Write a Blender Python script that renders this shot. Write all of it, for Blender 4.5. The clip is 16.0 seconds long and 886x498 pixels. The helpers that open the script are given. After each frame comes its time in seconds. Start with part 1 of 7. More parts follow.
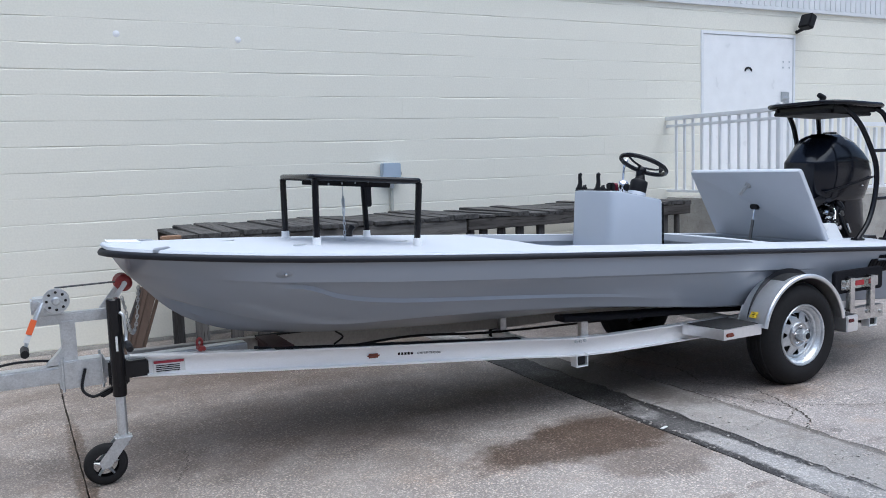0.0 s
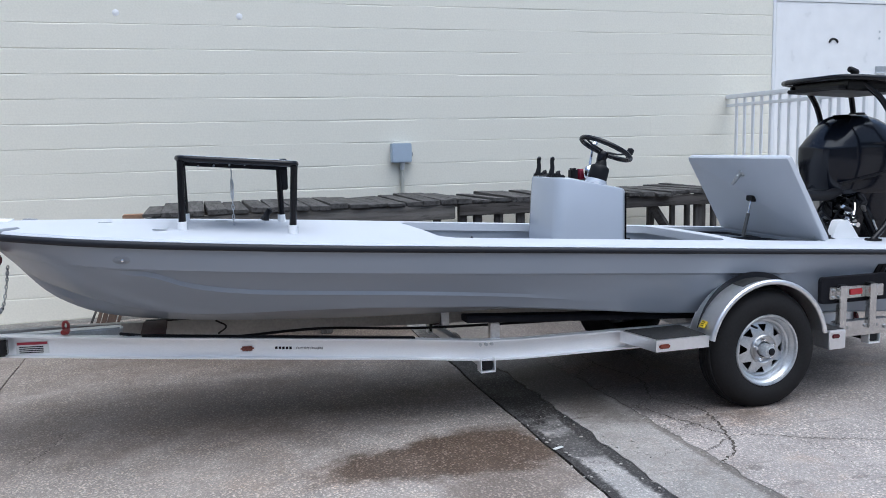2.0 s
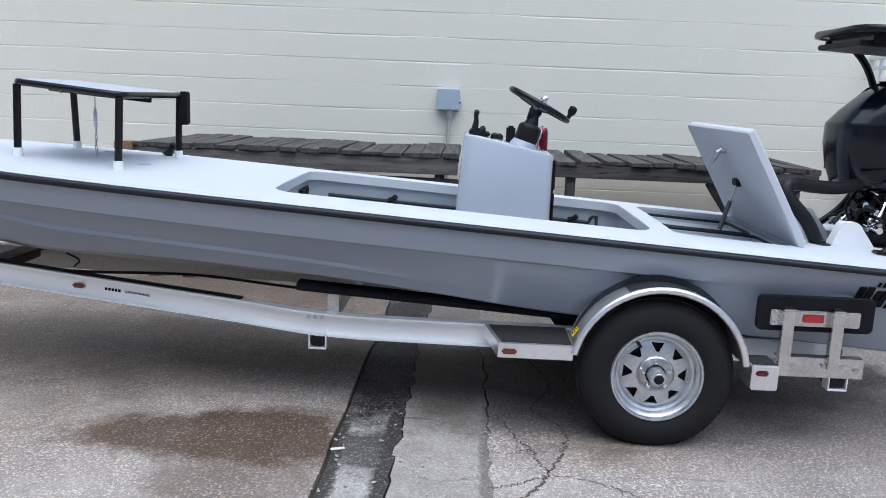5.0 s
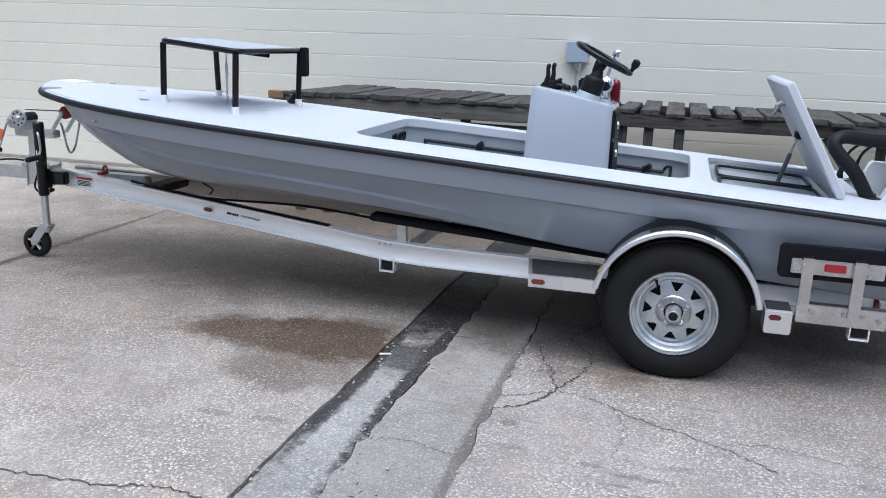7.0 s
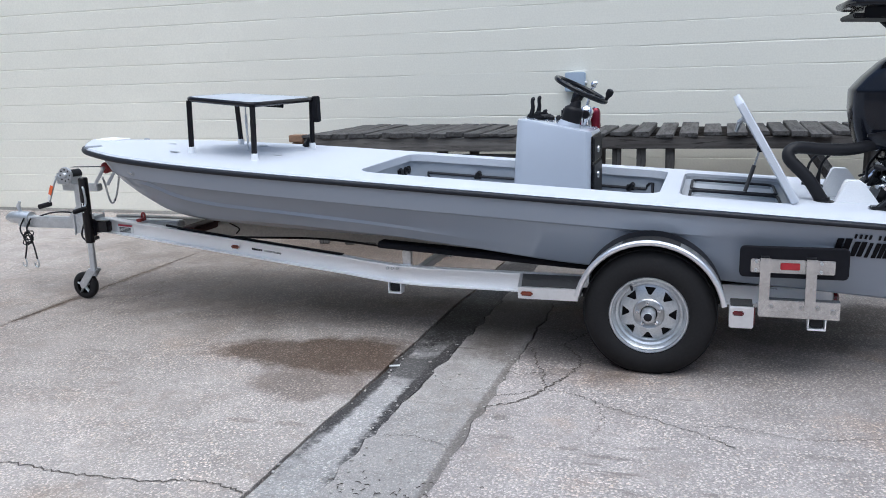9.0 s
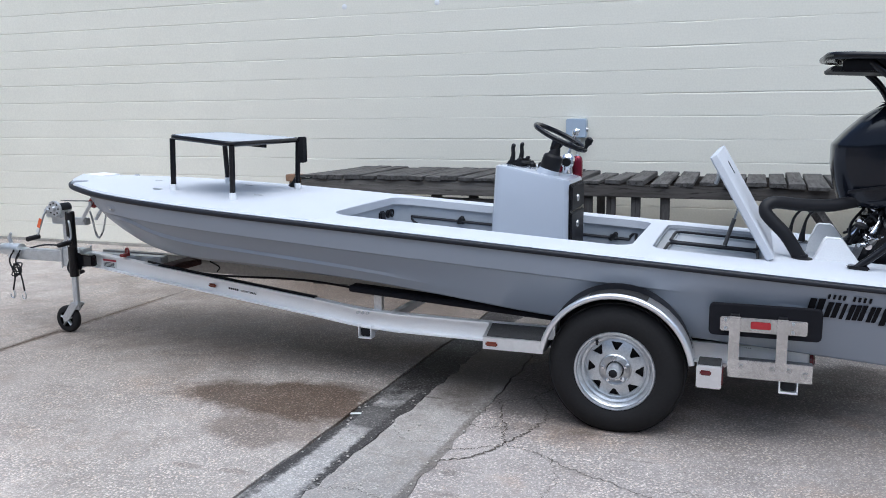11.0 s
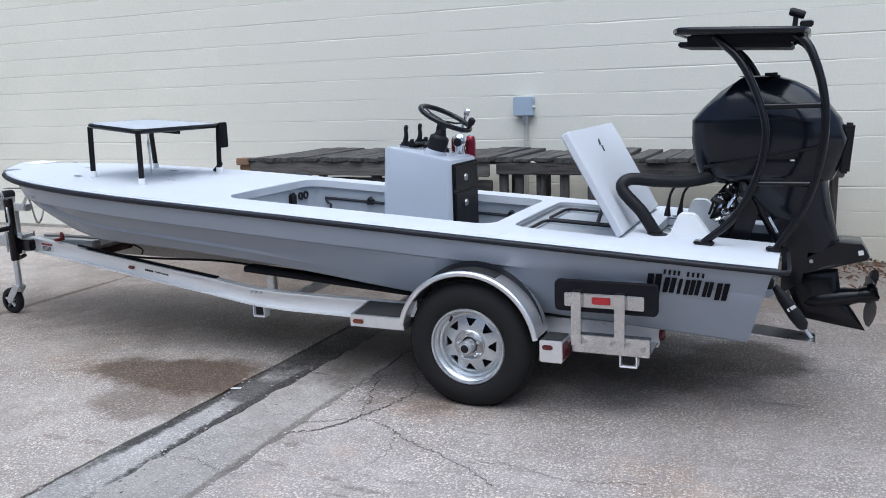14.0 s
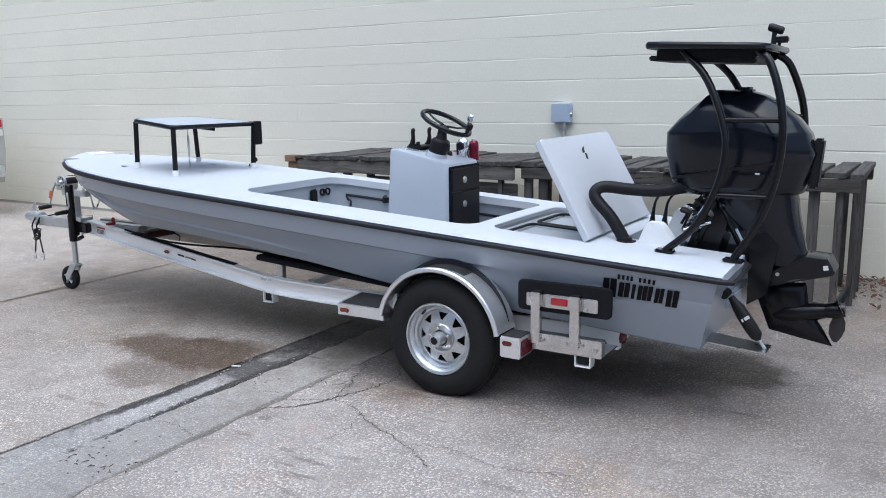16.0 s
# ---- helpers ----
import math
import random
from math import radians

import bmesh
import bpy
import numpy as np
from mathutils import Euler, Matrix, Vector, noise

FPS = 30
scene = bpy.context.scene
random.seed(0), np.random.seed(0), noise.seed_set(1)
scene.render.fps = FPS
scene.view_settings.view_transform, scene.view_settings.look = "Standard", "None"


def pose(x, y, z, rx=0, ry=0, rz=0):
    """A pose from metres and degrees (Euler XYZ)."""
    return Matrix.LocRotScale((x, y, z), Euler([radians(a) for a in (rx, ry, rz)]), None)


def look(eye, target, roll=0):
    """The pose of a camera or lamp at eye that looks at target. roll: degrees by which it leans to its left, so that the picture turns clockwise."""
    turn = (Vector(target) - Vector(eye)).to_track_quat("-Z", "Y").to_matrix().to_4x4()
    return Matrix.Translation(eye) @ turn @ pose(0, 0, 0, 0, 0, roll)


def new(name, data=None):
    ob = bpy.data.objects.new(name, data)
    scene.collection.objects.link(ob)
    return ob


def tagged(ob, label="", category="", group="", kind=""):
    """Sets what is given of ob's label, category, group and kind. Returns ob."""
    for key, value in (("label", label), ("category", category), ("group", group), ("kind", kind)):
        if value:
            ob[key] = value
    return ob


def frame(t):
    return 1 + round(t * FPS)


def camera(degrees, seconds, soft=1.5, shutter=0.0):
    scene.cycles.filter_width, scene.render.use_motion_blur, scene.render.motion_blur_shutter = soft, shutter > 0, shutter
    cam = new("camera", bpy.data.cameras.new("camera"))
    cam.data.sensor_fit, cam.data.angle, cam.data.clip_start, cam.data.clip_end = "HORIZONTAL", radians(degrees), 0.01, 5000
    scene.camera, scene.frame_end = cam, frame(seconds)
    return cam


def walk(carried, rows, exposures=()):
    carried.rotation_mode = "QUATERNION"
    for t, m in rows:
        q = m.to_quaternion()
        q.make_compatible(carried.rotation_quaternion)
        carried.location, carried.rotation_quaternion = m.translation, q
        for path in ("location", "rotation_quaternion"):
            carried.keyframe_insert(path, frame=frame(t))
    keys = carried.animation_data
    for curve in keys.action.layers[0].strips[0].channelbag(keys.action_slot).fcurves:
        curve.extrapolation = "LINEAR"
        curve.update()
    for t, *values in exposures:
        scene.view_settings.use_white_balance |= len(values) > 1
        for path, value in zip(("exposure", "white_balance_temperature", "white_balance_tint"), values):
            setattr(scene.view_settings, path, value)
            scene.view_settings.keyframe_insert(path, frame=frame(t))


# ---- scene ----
cam = camera(56.3, 16.0, soft=0.95)
PATH = [
    (0, (-0.132, 0.211, 1.426), (0.79, 1.973, 1.219), -2.0),
    (0.5, (0.207, 0.204, 1.428), (1.095, 1.984, 1.225), -2.2),
    (1, (0.552, 0.154, 1.422), (1.375, 1.965, 1.214), -2.3),
    (1.5, (0.929, 0.027, 1.415), (1.658, 1.875, 1.184), -1.5),
    (2, (1.271, 0.041, 1.403), (1.844, 1.942, 1.157), -1.4),
    (2.5, (1.618, 0.009, 1.391), (2.029, 1.949, 1.13), -0.8),
    (3, (1.941, 0.03, 1.377), (2.29, 1.979, 1.096), 0.1),
    (5.5, (3.481, 0.396, 1.404), (3.232, 2.342, 1.019), 2.4),
    (6, (3.629, 0.363, 1.407), (3.169, 2.268, 1.01), 2.1),
    (6.5, (3.849, 0.132, 1.418), (3.351, 2.017, 0.972), 1.7),
    (7, (4.046, 0.005, 1.446), (3.526, 1.872, 0.95), 1.9),
    (7.5, (4.241, -0.075, 1.459), (3.61, 1.757, 0.961), 1.2),
    (8, (4.3, -0.18, 1.474), (3.66, 1.657, 1.012), -0.2),
    (8.5, (4.292, -0.311, 1.494), (3.674, 1.538, 1.047), -1.1),
    (9, (4.377, -0.374, 1.506), (3.762, 1.482, 1.082), -1.9),
    (9.5, (4.523, -0.372, 1.509), (3.908, 1.494, 1.132), -1.9),
    (12, (4.792, 0.01, 1.519), (3.969, 1.804, 1.199), -0.4),
    (12.5, (4.944, 0.061, 1.501), (4.043, 1.812, 1.153), -1.6),
    (13, (5.103, 0.006, 1.504), (4.233, 1.768, 1.131), -2.9),
    (13.5, (5.347, -0.031, 1.525), (4.545, 1.761, 1.145), -2.6),
    (14, (5.576, 0.059, 1.523), (4.773, 1.852, 1.147), -2.0),
    (14.5, (5.731, 0.082, 1.514), (4.886, 1.858, 1.151), -2.9),
    (15, (5.911, 0.02, 1.52), (4.999, 1.76, 1.145), -3.0),
    (15.5, (6.084, 0.029, 1.518), (5.13, 1.74, 1.116), -1.8),
    (16, (6.24, 0.124, 1.533), (5.223, 1.807, 1.167), -0.7),
]
EXPOSURES = [(0, 0.25, 5420, 6), (3, 0.25, 5420, 6), (5.5, 0.3, 5490, 6), (16, 0.3, 5490, 6)]
walk(cam, [(t, look(eye, target, roll)) for t, eye, target, roll in PATH], EXPOSURES)

# ---- world and light ----
world = bpy.data.worlds.new("sky")
scene.world = world
world.use_nodes = True
wn = world.node_tree
sky = wn.nodes.new("ShaderNodeTexSky")
sky.sky_type = "NISHITA"
sky.sun_disc = False
sky.sun_elevation = radians(74)
sky.sun_rotation = radians(162)
sky.air_density, sky.dust_density, sky.ozone_density = 1.0, 6.0, 1.0
wn.links.new(sky.outputs[0], wn.nodes["Background"].inputs[0])
wn.nodes["Background"].inputs[1].default_value = 0.115
sun = new("sun", bpy.data.lights.new("sun", "SUN"))
sun.data.energy, sun.data.angle, sun.data.color = 2.0, radians(86), (1.0, 0.97, 0.92)
sun.matrix_world = look((0.6, -1.6, 9), (0, 0, 0))

# ---- material kit ----
def material(name, colour, rough=0.5, metal=0.0, vary=0.12, scale=8.0, fine=90.0, bump=0.05, coat=0.0, stretch=(1, 1, 1), spec=0.5, island=0.0):
    """Base colour broken up at two scales, with roughness wear and fine relief."""
    m = bpy.data.materials.new(name)
    m.use_nodes = True
    t = m.node_tree
    n, l = t.nodes, t.links
    b = n["Principled BSDF"]
    co = n.new("ShaderNodeTexCoord")
    mp = n.new("ShaderNodeMapping")
    mp.inputs["Scale"].default_value = stretch
    l.new(co.outputs["Object"], mp.inputs[0])
    big, small = n.new("ShaderNodeTexNoise"), n.new("ShaderNodeTexNoise")
    for q, s in ((big, scale), (small, fine)):
        q.inputs["Scale"].default_value, q.inputs["Detail"].default_value = s, 2.5
        l.new(mp.outputs[0], q.inputs["Vector"])
    add = n.new("ShaderNodeMath")
    add.operation = "ADD"
    l.new(big.outputs["Fac"], add.inputs[0])
    l.new(small.outputs["Fac"], add.inputs[1])
    last = add
    if island:
        oi, mu = n.new("ShaderNodeObjectInfo"), n.new("ShaderNodeMath")
        mu.operation = "MULTIPLY_ADD"
        mu.inputs[1].default_value = island
        l.new(oi.outputs["Random"], mu.inputs[0])
        l.new(add.outputs[0], mu.inputs[2])
        last = mu
    r = n.new("ShaderNodeMapRange")
    r.inputs["From Min"].default_value, r.inputs["From Max"].default_value = 0.6, 1.4 + island
    r.inputs["To Min"].default_value, r.inputs["To Max"].default_value = 1 - vary, 1 + vary
    l.new(last.outputs[0], r.inputs["Value"])
    mx = n.new("ShaderNodeMix")
    mx.data_type, mx.blend_type = "RGBA", "MULTIPLY"
    mx.inputs["Factor"].default_value = 1.0
    mx.inputs["A"].default_value = (*colour, 1)
    l.new(r.outputs[0], mx.inputs["B"])
    l.new(mx.outputs["Result"], b.inputs["Base Color"])
    rr = n.new("ShaderNodeMapRange")
    rr.inputs["From Min"].default_value, rr.inputs["From Max"].default_value = 0.1, 0.9
    rr.inputs["To Min"].default_value, rr.inputs["To Max"].default_value = max(0.02, rough * 0.8), min(1, rough * 1.2)
    l.new(big.outputs["Fac"], rr.inputs["Value"])
    l.new(rr.outputs[0], b.inputs["Roughness"])
    b.inputs["Metallic"].default_value = metal
    b.inputs["Coat Weight"].default_value = coat
    b.inputs["Coat Roughness"].default_value = 0.08
    b.inputs["Specular IOR Level"].default_value = spec
    if bump:
        bp = n.new("ShaderNodeBump")
        bp.inputs["Strength"].default_value, bp.inputs["Distance"].default_value = bump, 0.004
        l.new(small.outputs["Fac"], bp.inputs["Height"])
        l.new(bp.outputs[0], b.inputs["Normal"])
    return m


def concrete(name, base, dark, speck=0.5, patches=(), patch_tint=(0.23, 0.19, 0.155), scuffs=0.55, rust=0.0):
    """Worn exposed-aggregate concrete: pale stones in a darker paste, broad soiling, dark patches (water marks and
    painted shade) of given middle, radii and depth.
    """
    m = bpy.data.materials.new(name)
    m.use_nodes = True
    t = m.node_tree
    n, l = t.nodes, t.links
    b = n["Principled BSDF"]
    geo = n.new("ShaderNodeNewGeometry")

    def tex(scale, detail=6, rough=0.6):
        q = n.new("ShaderNodeTexNoise")
        q.inputs["Scale"].default_value, q.inputs["Detail"].default_value, q.inputs["Roughness"].default_value = scale, detail, rough
        l.new(geo.outputs["Position"], q.inputs["Vector"])
        return q

    def ramp(src, lo, hi, a=0.0, c=1.0):
        q = n.new("ShaderNodeMapRange")
        q.inputs["From Min"].default_value, q.inputs["From Max"].default_value = lo, hi
        q.inputs["To Min"].default_value, q.inputs["To Max"].default_value = a, c
        l.new(src, q.inputs["Value"])
        return q.outputs[0]

    def mix(kind, fac, a, c):
        q = n.new("ShaderNodeMix")
        q.data_type, q.blend_type = "RGBA", kind
        for key, v in (("Factor", fac), ("A", a), ("B", c)):
            if isinstance(v, (int, float)):
                q.inputs[key].default_value = v if key == "Factor" else (v, v, v, 1)
            elif isinstance(v, tuple):
                q.inputs[key].default_value = (*v, 1)
            else:
                l.new(v, q.inputs[key])
        return q.outputs["Result"]

    def calc(op, a, c):
        q = n.new("ShaderNodeMath")
        q.operation = op
        for i, v in ((0, a), (1, c)):
            if isinstance(v, (int, float)):
                q.inputs[i].default_value = v
            else:
                l.new(v, q.inputs[i])
        return q.outputs[0]

    def cells(scale):
        q = n.new("ShaderNodeTexVoronoi")
        q.inputs["Scale"].default_value = scale
        wob, sc, ad = n.new("ShaderNodeTexNoise"), n.new("ShaderNodeVectorMath"), n.new("ShaderNodeVectorMath")
        wob.inputs["Scale"].default_value, wob.inputs["Detail"].default_value = scale * 1.6, 2
        sc.operation, ad.operation = "SCALE", "ADD"
        sc.inputs["Scale"].default_value = 0.9 / scale
        l.new(geo.outputs["Position"], wob.inputs["Vector"])
        l.new(wob.outputs["Color"], sc.inputs[0])
        l.new(geo.outputs["Position"], ad.inputs[0])
        l.new(sc.outputs[0], ad.inputs[1])
        l.new(ad.outputs[0], q.inputs["Vector"])
        return q

    def stretched(sx, sy, scale, detail=5, rough=0.65):
        mp = n.new("ShaderNodeMapping")
        mp.inputs["Scale"].default_value = (sx, sy, 1)
        mp.inputs["Rotation"].default_value = (0, 0, 0.12)
        l.new(geo.outputs["Position"], mp.inputs[0])
        q = tex(scale, detail, rough)
        l.new(mp.outputs[0], q.inputs["Vector"])
        return q

    broad, mid, grit = tex(0.7), tex(5.0), tex(150.0, 3)
    vor, vor2 = cells(78.0), cells(130.0)
    worn = ramp(tex(2.3, 5, 0.7).outputs["Fac"], 0.36, 0.62, 0.25, 1.0)
    stone = ramp(vor.outputs["Distance"], 0.5, 0.3)
    pick = ramp(vor.outputs["Color"], 0.38, 0.72)
    low = ramp(vor.outputs["Color"], 0.3, 0.12)
    col = mix("MIX", ramp(broad.outputs["Fac"], 0.35, 0.68), base, dark)
    col = mix("MULTIPLY", 0.8, col, ramp(mid.outputs["Fac"], 0.3, 0.7, 0.8, 1.2))
    col = mix("MULTIPLY", 0.85, col, ramp(grit.outputs["Fac"], 0.35, 0.65, 0.8, 1.2))
    tone = mix("MIX", ramp(tex(41.0, 2).outputs["Fac"], 0.35, 0.65), tuple(min(0.8, v * 1.9) for v in base), tuple(v * f for v, f in zip(base, (1.5, 1.3, 1.05))))
    pale = calc("MULTIPLY", calc("MULTIPLY", stone, pick), calc("MULTIPLY", worn, speck))
    col = mix("MIX", pale, col, tone)
    fines = calc("MULTIPLY", ramp(vor2.outputs["Distance"], 0.45, 0.25), ramp(vor2.outputs["Color"], 0.6, 0.72))
    col = mix("MIX", calc("MULTIPLY", fines, 0.85 * speck), col, tuple(min(0.8, v * 1.9) for v in base))
    col = mix("MIX", calc("MULTIPLY", calc("MULTIPLY", stone, low), 0.6), col, tuple(v * f for v, f in zip(dark, (0.6, 0.54, 0.48))))
    gaps = calc("MULTIPLY", ramp(vor.outputs["Distance"], 0.5, 0.62), calc("MULTIPLY", worn, 0.5 * speck))
    col = mix("MIX", gaps, col, tuple(v * 0.5 for v in dark))
    pits = calc("MULTIPLY", ramp(tex(26.0, 4, 0.7).outputs["Fac"], 0.60, 0.72), ramp(mid.outputs["Fac"], 0.45, 0.62))
    col = mix("MIX", calc("MULTIPLY", pits, 0.55), col, tuple(v * 0.35 for v in dark))
    soil = calc("MULTIPLY", ramp(tex(1.7, 9, 0.76).outputs["Fac"], 0.5, 0.68), ramp(tex(14.0, 6, 0.7).outputs["Fac"], 0.4, 0.6, 0.3, 0.85))
    col = mix("MIX", calc("MULTIPLY", soil, 0.75), col, tuple(v * f for v, f in zip(dark, (0.66, 0.58, 0.5))))
    scuff = calc("MULTIPLY", ramp(stretched(1.0, 6.0, 2.6).outputs["Fac"], 0.57, 0.7), ramp(tex(1.1, 3).outputs["Fac"], 0.42, 0.6, 0.0, scuffs))
    col = mix("MIX", scuff, col, tuple(v * f for v, f in zip(dark, (0.5, 0.46, 0.43))))
    rusty = calc("MULTIPLY", ramp(tex(0.9, 6, 0.7).outputs["Fac"], 0.54, 0.7), rust)
    col = mix("MULTIPLY", rusty, col, (1.12, 0.92, 0.74))
    # Mask of dark patches: water marks, and shade painted under the boat.
    patched = None
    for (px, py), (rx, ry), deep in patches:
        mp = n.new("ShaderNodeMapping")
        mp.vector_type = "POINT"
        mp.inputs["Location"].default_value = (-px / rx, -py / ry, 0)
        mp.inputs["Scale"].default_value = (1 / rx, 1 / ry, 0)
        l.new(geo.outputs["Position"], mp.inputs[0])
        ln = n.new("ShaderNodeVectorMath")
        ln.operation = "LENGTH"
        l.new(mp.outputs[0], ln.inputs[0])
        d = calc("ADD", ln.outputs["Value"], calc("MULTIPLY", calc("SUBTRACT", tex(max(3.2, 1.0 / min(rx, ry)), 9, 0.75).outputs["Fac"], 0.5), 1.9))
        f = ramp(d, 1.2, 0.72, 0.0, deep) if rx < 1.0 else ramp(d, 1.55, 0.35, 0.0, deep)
        patched = f if patched is None else calc("MAXIMUM", patched, f)
    if patched is not None:
        col = mix("MIX", patched, col, mix("MULTIPLY", 1.0, col, patch_tint))
        col = mix("MIX", calc("MULTIPLY", calc("MULTIPLY", calc("MULTIPLY", stone, pick), patched), 0.3), col, tuple(v * 1.05 for v in base))
        l.new(calc("SUBTRACT", ramp(mid.outputs["Fac"], 0.3, 0.7, 0.75, 0.95), calc("MULTIPLY", patched, 0.3)), b.inputs["Roughness"])
    else:
        b.inputs["Roughness"].default_value = 0.88
    l.new(col, b.inputs["Base Color"])
    bp = n.new("ShaderNodeBump")
    bp.inputs["Strength"].default_value, bp.inputs["Distance"].default_value = 0.45, 0.004
    l.new(calc("ADD", calc("MULTIPLY", stone, 0.4), grit.outputs["Fac"]), bp.inputs["Height"])
    l.new(bp.outputs[0], b.inputs["Normal"])
    return m


def plain(name, colour, rough=0.4, metal=0.0, coat=0.0, bump=0.02, vary=0.06, **kw):
    return material(name, colour, rough, metal, vary, 6.0, 140.0, bump, coat, **kw)


# Broad entries paint under-boat shade, darker ground by the benches; small ones are stains.
DAMP_SHADE = (((2.5, 3.53), (0.42, 0.33), 1.0), ((2.12, 3.49), (0.42, 0.2), 0.95), ((2.5, 3.13), (0.32, 0.25), 0.62),
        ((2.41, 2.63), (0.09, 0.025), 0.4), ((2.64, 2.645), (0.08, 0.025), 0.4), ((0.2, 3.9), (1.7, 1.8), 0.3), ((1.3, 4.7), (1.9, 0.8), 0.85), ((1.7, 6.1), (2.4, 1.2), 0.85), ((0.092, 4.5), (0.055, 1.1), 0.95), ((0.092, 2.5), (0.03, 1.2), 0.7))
# Aft: stains and scuffs, plus painted shade under the hull and darker bench ground.
DAMP_SHADE_AFT = (((5.3, 4.76), (0.36, 0.36), 1.0), ((4.95, 4.4), (0.5, 0.3), 0.75), ((3.75, 4.4), (0.5, 1.0), 0.6), ((4.4, 6.0), (1.7, 1.0), 0.8), ((4.16, 2.77), (0.05, 0.02), 0.3), ((4.85, 2.86), (0.1, 0.02), 0.3), ((3.57, 2.74), (0.07, 0.02), 0.3), ((3.52, 2.93), (0.03, 0.03), 0.45), ((4.02, 2.66), (0.09, 0.018), 0.45), ((3.86, 2.7), (0.05, 0.016), 0.35),
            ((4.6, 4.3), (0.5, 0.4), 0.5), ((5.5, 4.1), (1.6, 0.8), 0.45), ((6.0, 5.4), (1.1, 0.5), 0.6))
M_SLAB = concrete("pavement_concrete", (0.405, 0.366, 0.333), (0.295, 0.266, 0.243), 1.0, DAMP_SHADE, (0.25, 0.187, 0.14), rust=0.35)
M_SLAB_AFT = concrete("pavement_concrete_aft", (0.37, 0.336, 0.314), (0.255, 0.23, 0.216), 1.0, DAMP_SHADE_AFT, (0.175, 0.145, 0.122), scuffs=0.8, rust=0.8)
# First patch paints under-boat shade; second darkens the strip by the bench.
M_STRIP = concrete("patch_concrete", (0.345, 0.323, 0.302), (0.255, 0.24, 0.226), 0.5, (((3.28, 4.6), (0.3, 0.9), 0.75), ((3.3, 6.2), (0.5, 1.2), 0.7), ((3.42, 2.9), (0.035, 1.2), 0.6), ((3.13, 3.79), (0.07, 0.015), 0.8)), scuffs=0.4)
M_TAR = concrete("joint_fill", (0.37, 0.356, 0.342), (0.265, 0.254, 0.243), 0.7, (((2.98, 4.9), (0.34, 1.35), 1.0), ((2.81, 3.2), (0.05, 0.8), 0.95), ((3.035, 3.3), (0.05, 1.0), 0.95), ((2.95, 3.46), (0.16, 0.2), 0.8), ((3.0, 4.35), (0.3, 0.6), 1.0)), (0.07, 0.063, 0.062))
M_GAP = plain("joint_dirt", (0.06, 0.05, 0.04), 0.95)
M_BLOCK = material("painted_block", (0.825, 0.8, 0.697), 0.6, 0, 0.07, 0.9, 60.0, 0.14, island=0.02)
M_FOOT = concrete("footing_concrete", (0.42, 0.4, 0.36), (0.28, 0.27, 0.25), 0.2)
M_WHITE = plain("white_paint", (0.84, 0.85, 0.86), 0.4)
M_DOOR = plain("white_door_enamel", (0.9, 0.9, 0.9), 0.3)
M_PAD = plain("pale_nonskid", (0.42, 0.445, 0.475), 0.6, 0, 0.0, 0.2, 0.04, spec=0.3)
M_FASCIA = plain("white_metal", (0.74, 0.75, 0.76), 0.45)
M_BOXGREY = plain("grey_enamel", (0.42, 0.5, 0.6), 0.4)
M_CONDUIT = plain("painted_conduit", (0.5, 0.5, 0.45), 0.5)
def wood(name, pale, deep, along, cracks=0.8):
    """Weathered timber: long grain, split lines and a tone of its own for each board; along: the grain's axis."""
    m = material(name, pale, 0.9, 0, 0.25, 3.0, 40.0, 0.7, stretch=tuple(1.0 if a == along else 12.0 for a in "xyz"), island=0.5, spec=0.2)
    n, l = m.node_tree.nodes, m.node_tree.links
    b, mp = n["Principled BSDF"], n["Mapping"]
    old = b.inputs["Base Color"].links[0].from_socket
    for scale, lo, hi, w in ((2.2, 0.42, 0.6, 0.75), (5.5, 0.56, 0.66, cracks)):
        q, r, x = n.new("ShaderNodeTexNoise"), n.new("ShaderNodeMapRange"), n.new("ShaderNodeMix")
        q.inputs["Scale"].default_value, q.inputs["Detail"].default_value, q.inputs["Roughness"].default_value = scale, 6, 0.65
        l.new(mp.outputs[0], q.inputs["Vector"])
        r.inputs["From Min"].default_value, r.inputs["From Max"].default_value, r.inputs["To Max"].default_value = lo, hi, w
        l.new(q.outputs["Fac"], r.inputs["Value"])
        x.data_type = "RGBA"
        x.inputs["B"].default_value = (*deep, 1) if w == 0.75 else (*(v * 0.4 for v in deep), 1)
        l.new(r.outputs[0], x.inputs["Factor"])
        l.new(old, x.inputs["A"])
        old = x.outputs["Result"]
    l.new(old, b.inputs["Base Color"])
    return m


M_WOOD = wood("weathered_wood", (0.112, 0.107, 0.103), (0.045, 0.042, 0.04), "y")
M_WOODX = wood("weathered_beam", (0.1, 0.092, 0.085), (0.045, 0.04, 0.037), "x")
M_WOODGREY = wood("silvered_beam", (0.2, 0.187, 0.172), (0.1, 0.092, 0.084), "x", 0.6)
M_WOODLEG = wood("weathered_post", (0.12, 0.113, 0.107), (0.055, 0.05, 0.047), "z")
M_PINE = material("raw_timber", (0.14, 0.096, 0.072), 0.8, 0, 0.4, 4.0, 40.0, 0.4, stretch=(10, 10, 1.2), island=0.4)
M_PINEND = material("cut_timber_end", (0.27, 0.165, 0.1), 0.8, 0, 0.3, 10.0, 60.0, 0.3)
M_HULL = plain("grey_gelcoat", (0.30, 0.328, 0.375), 0.3, 0, 0.1, 0.0, 0.0)
for lk in list(M_HULL.node_tree.links):
    if lk.to_socket.name == "Roughness":
        M_HULL.node_tree.links.remove(lk)
M_HULL.node_tree.nodes["Principled BSDF"].inputs["Roughness"].default_value = 0.27
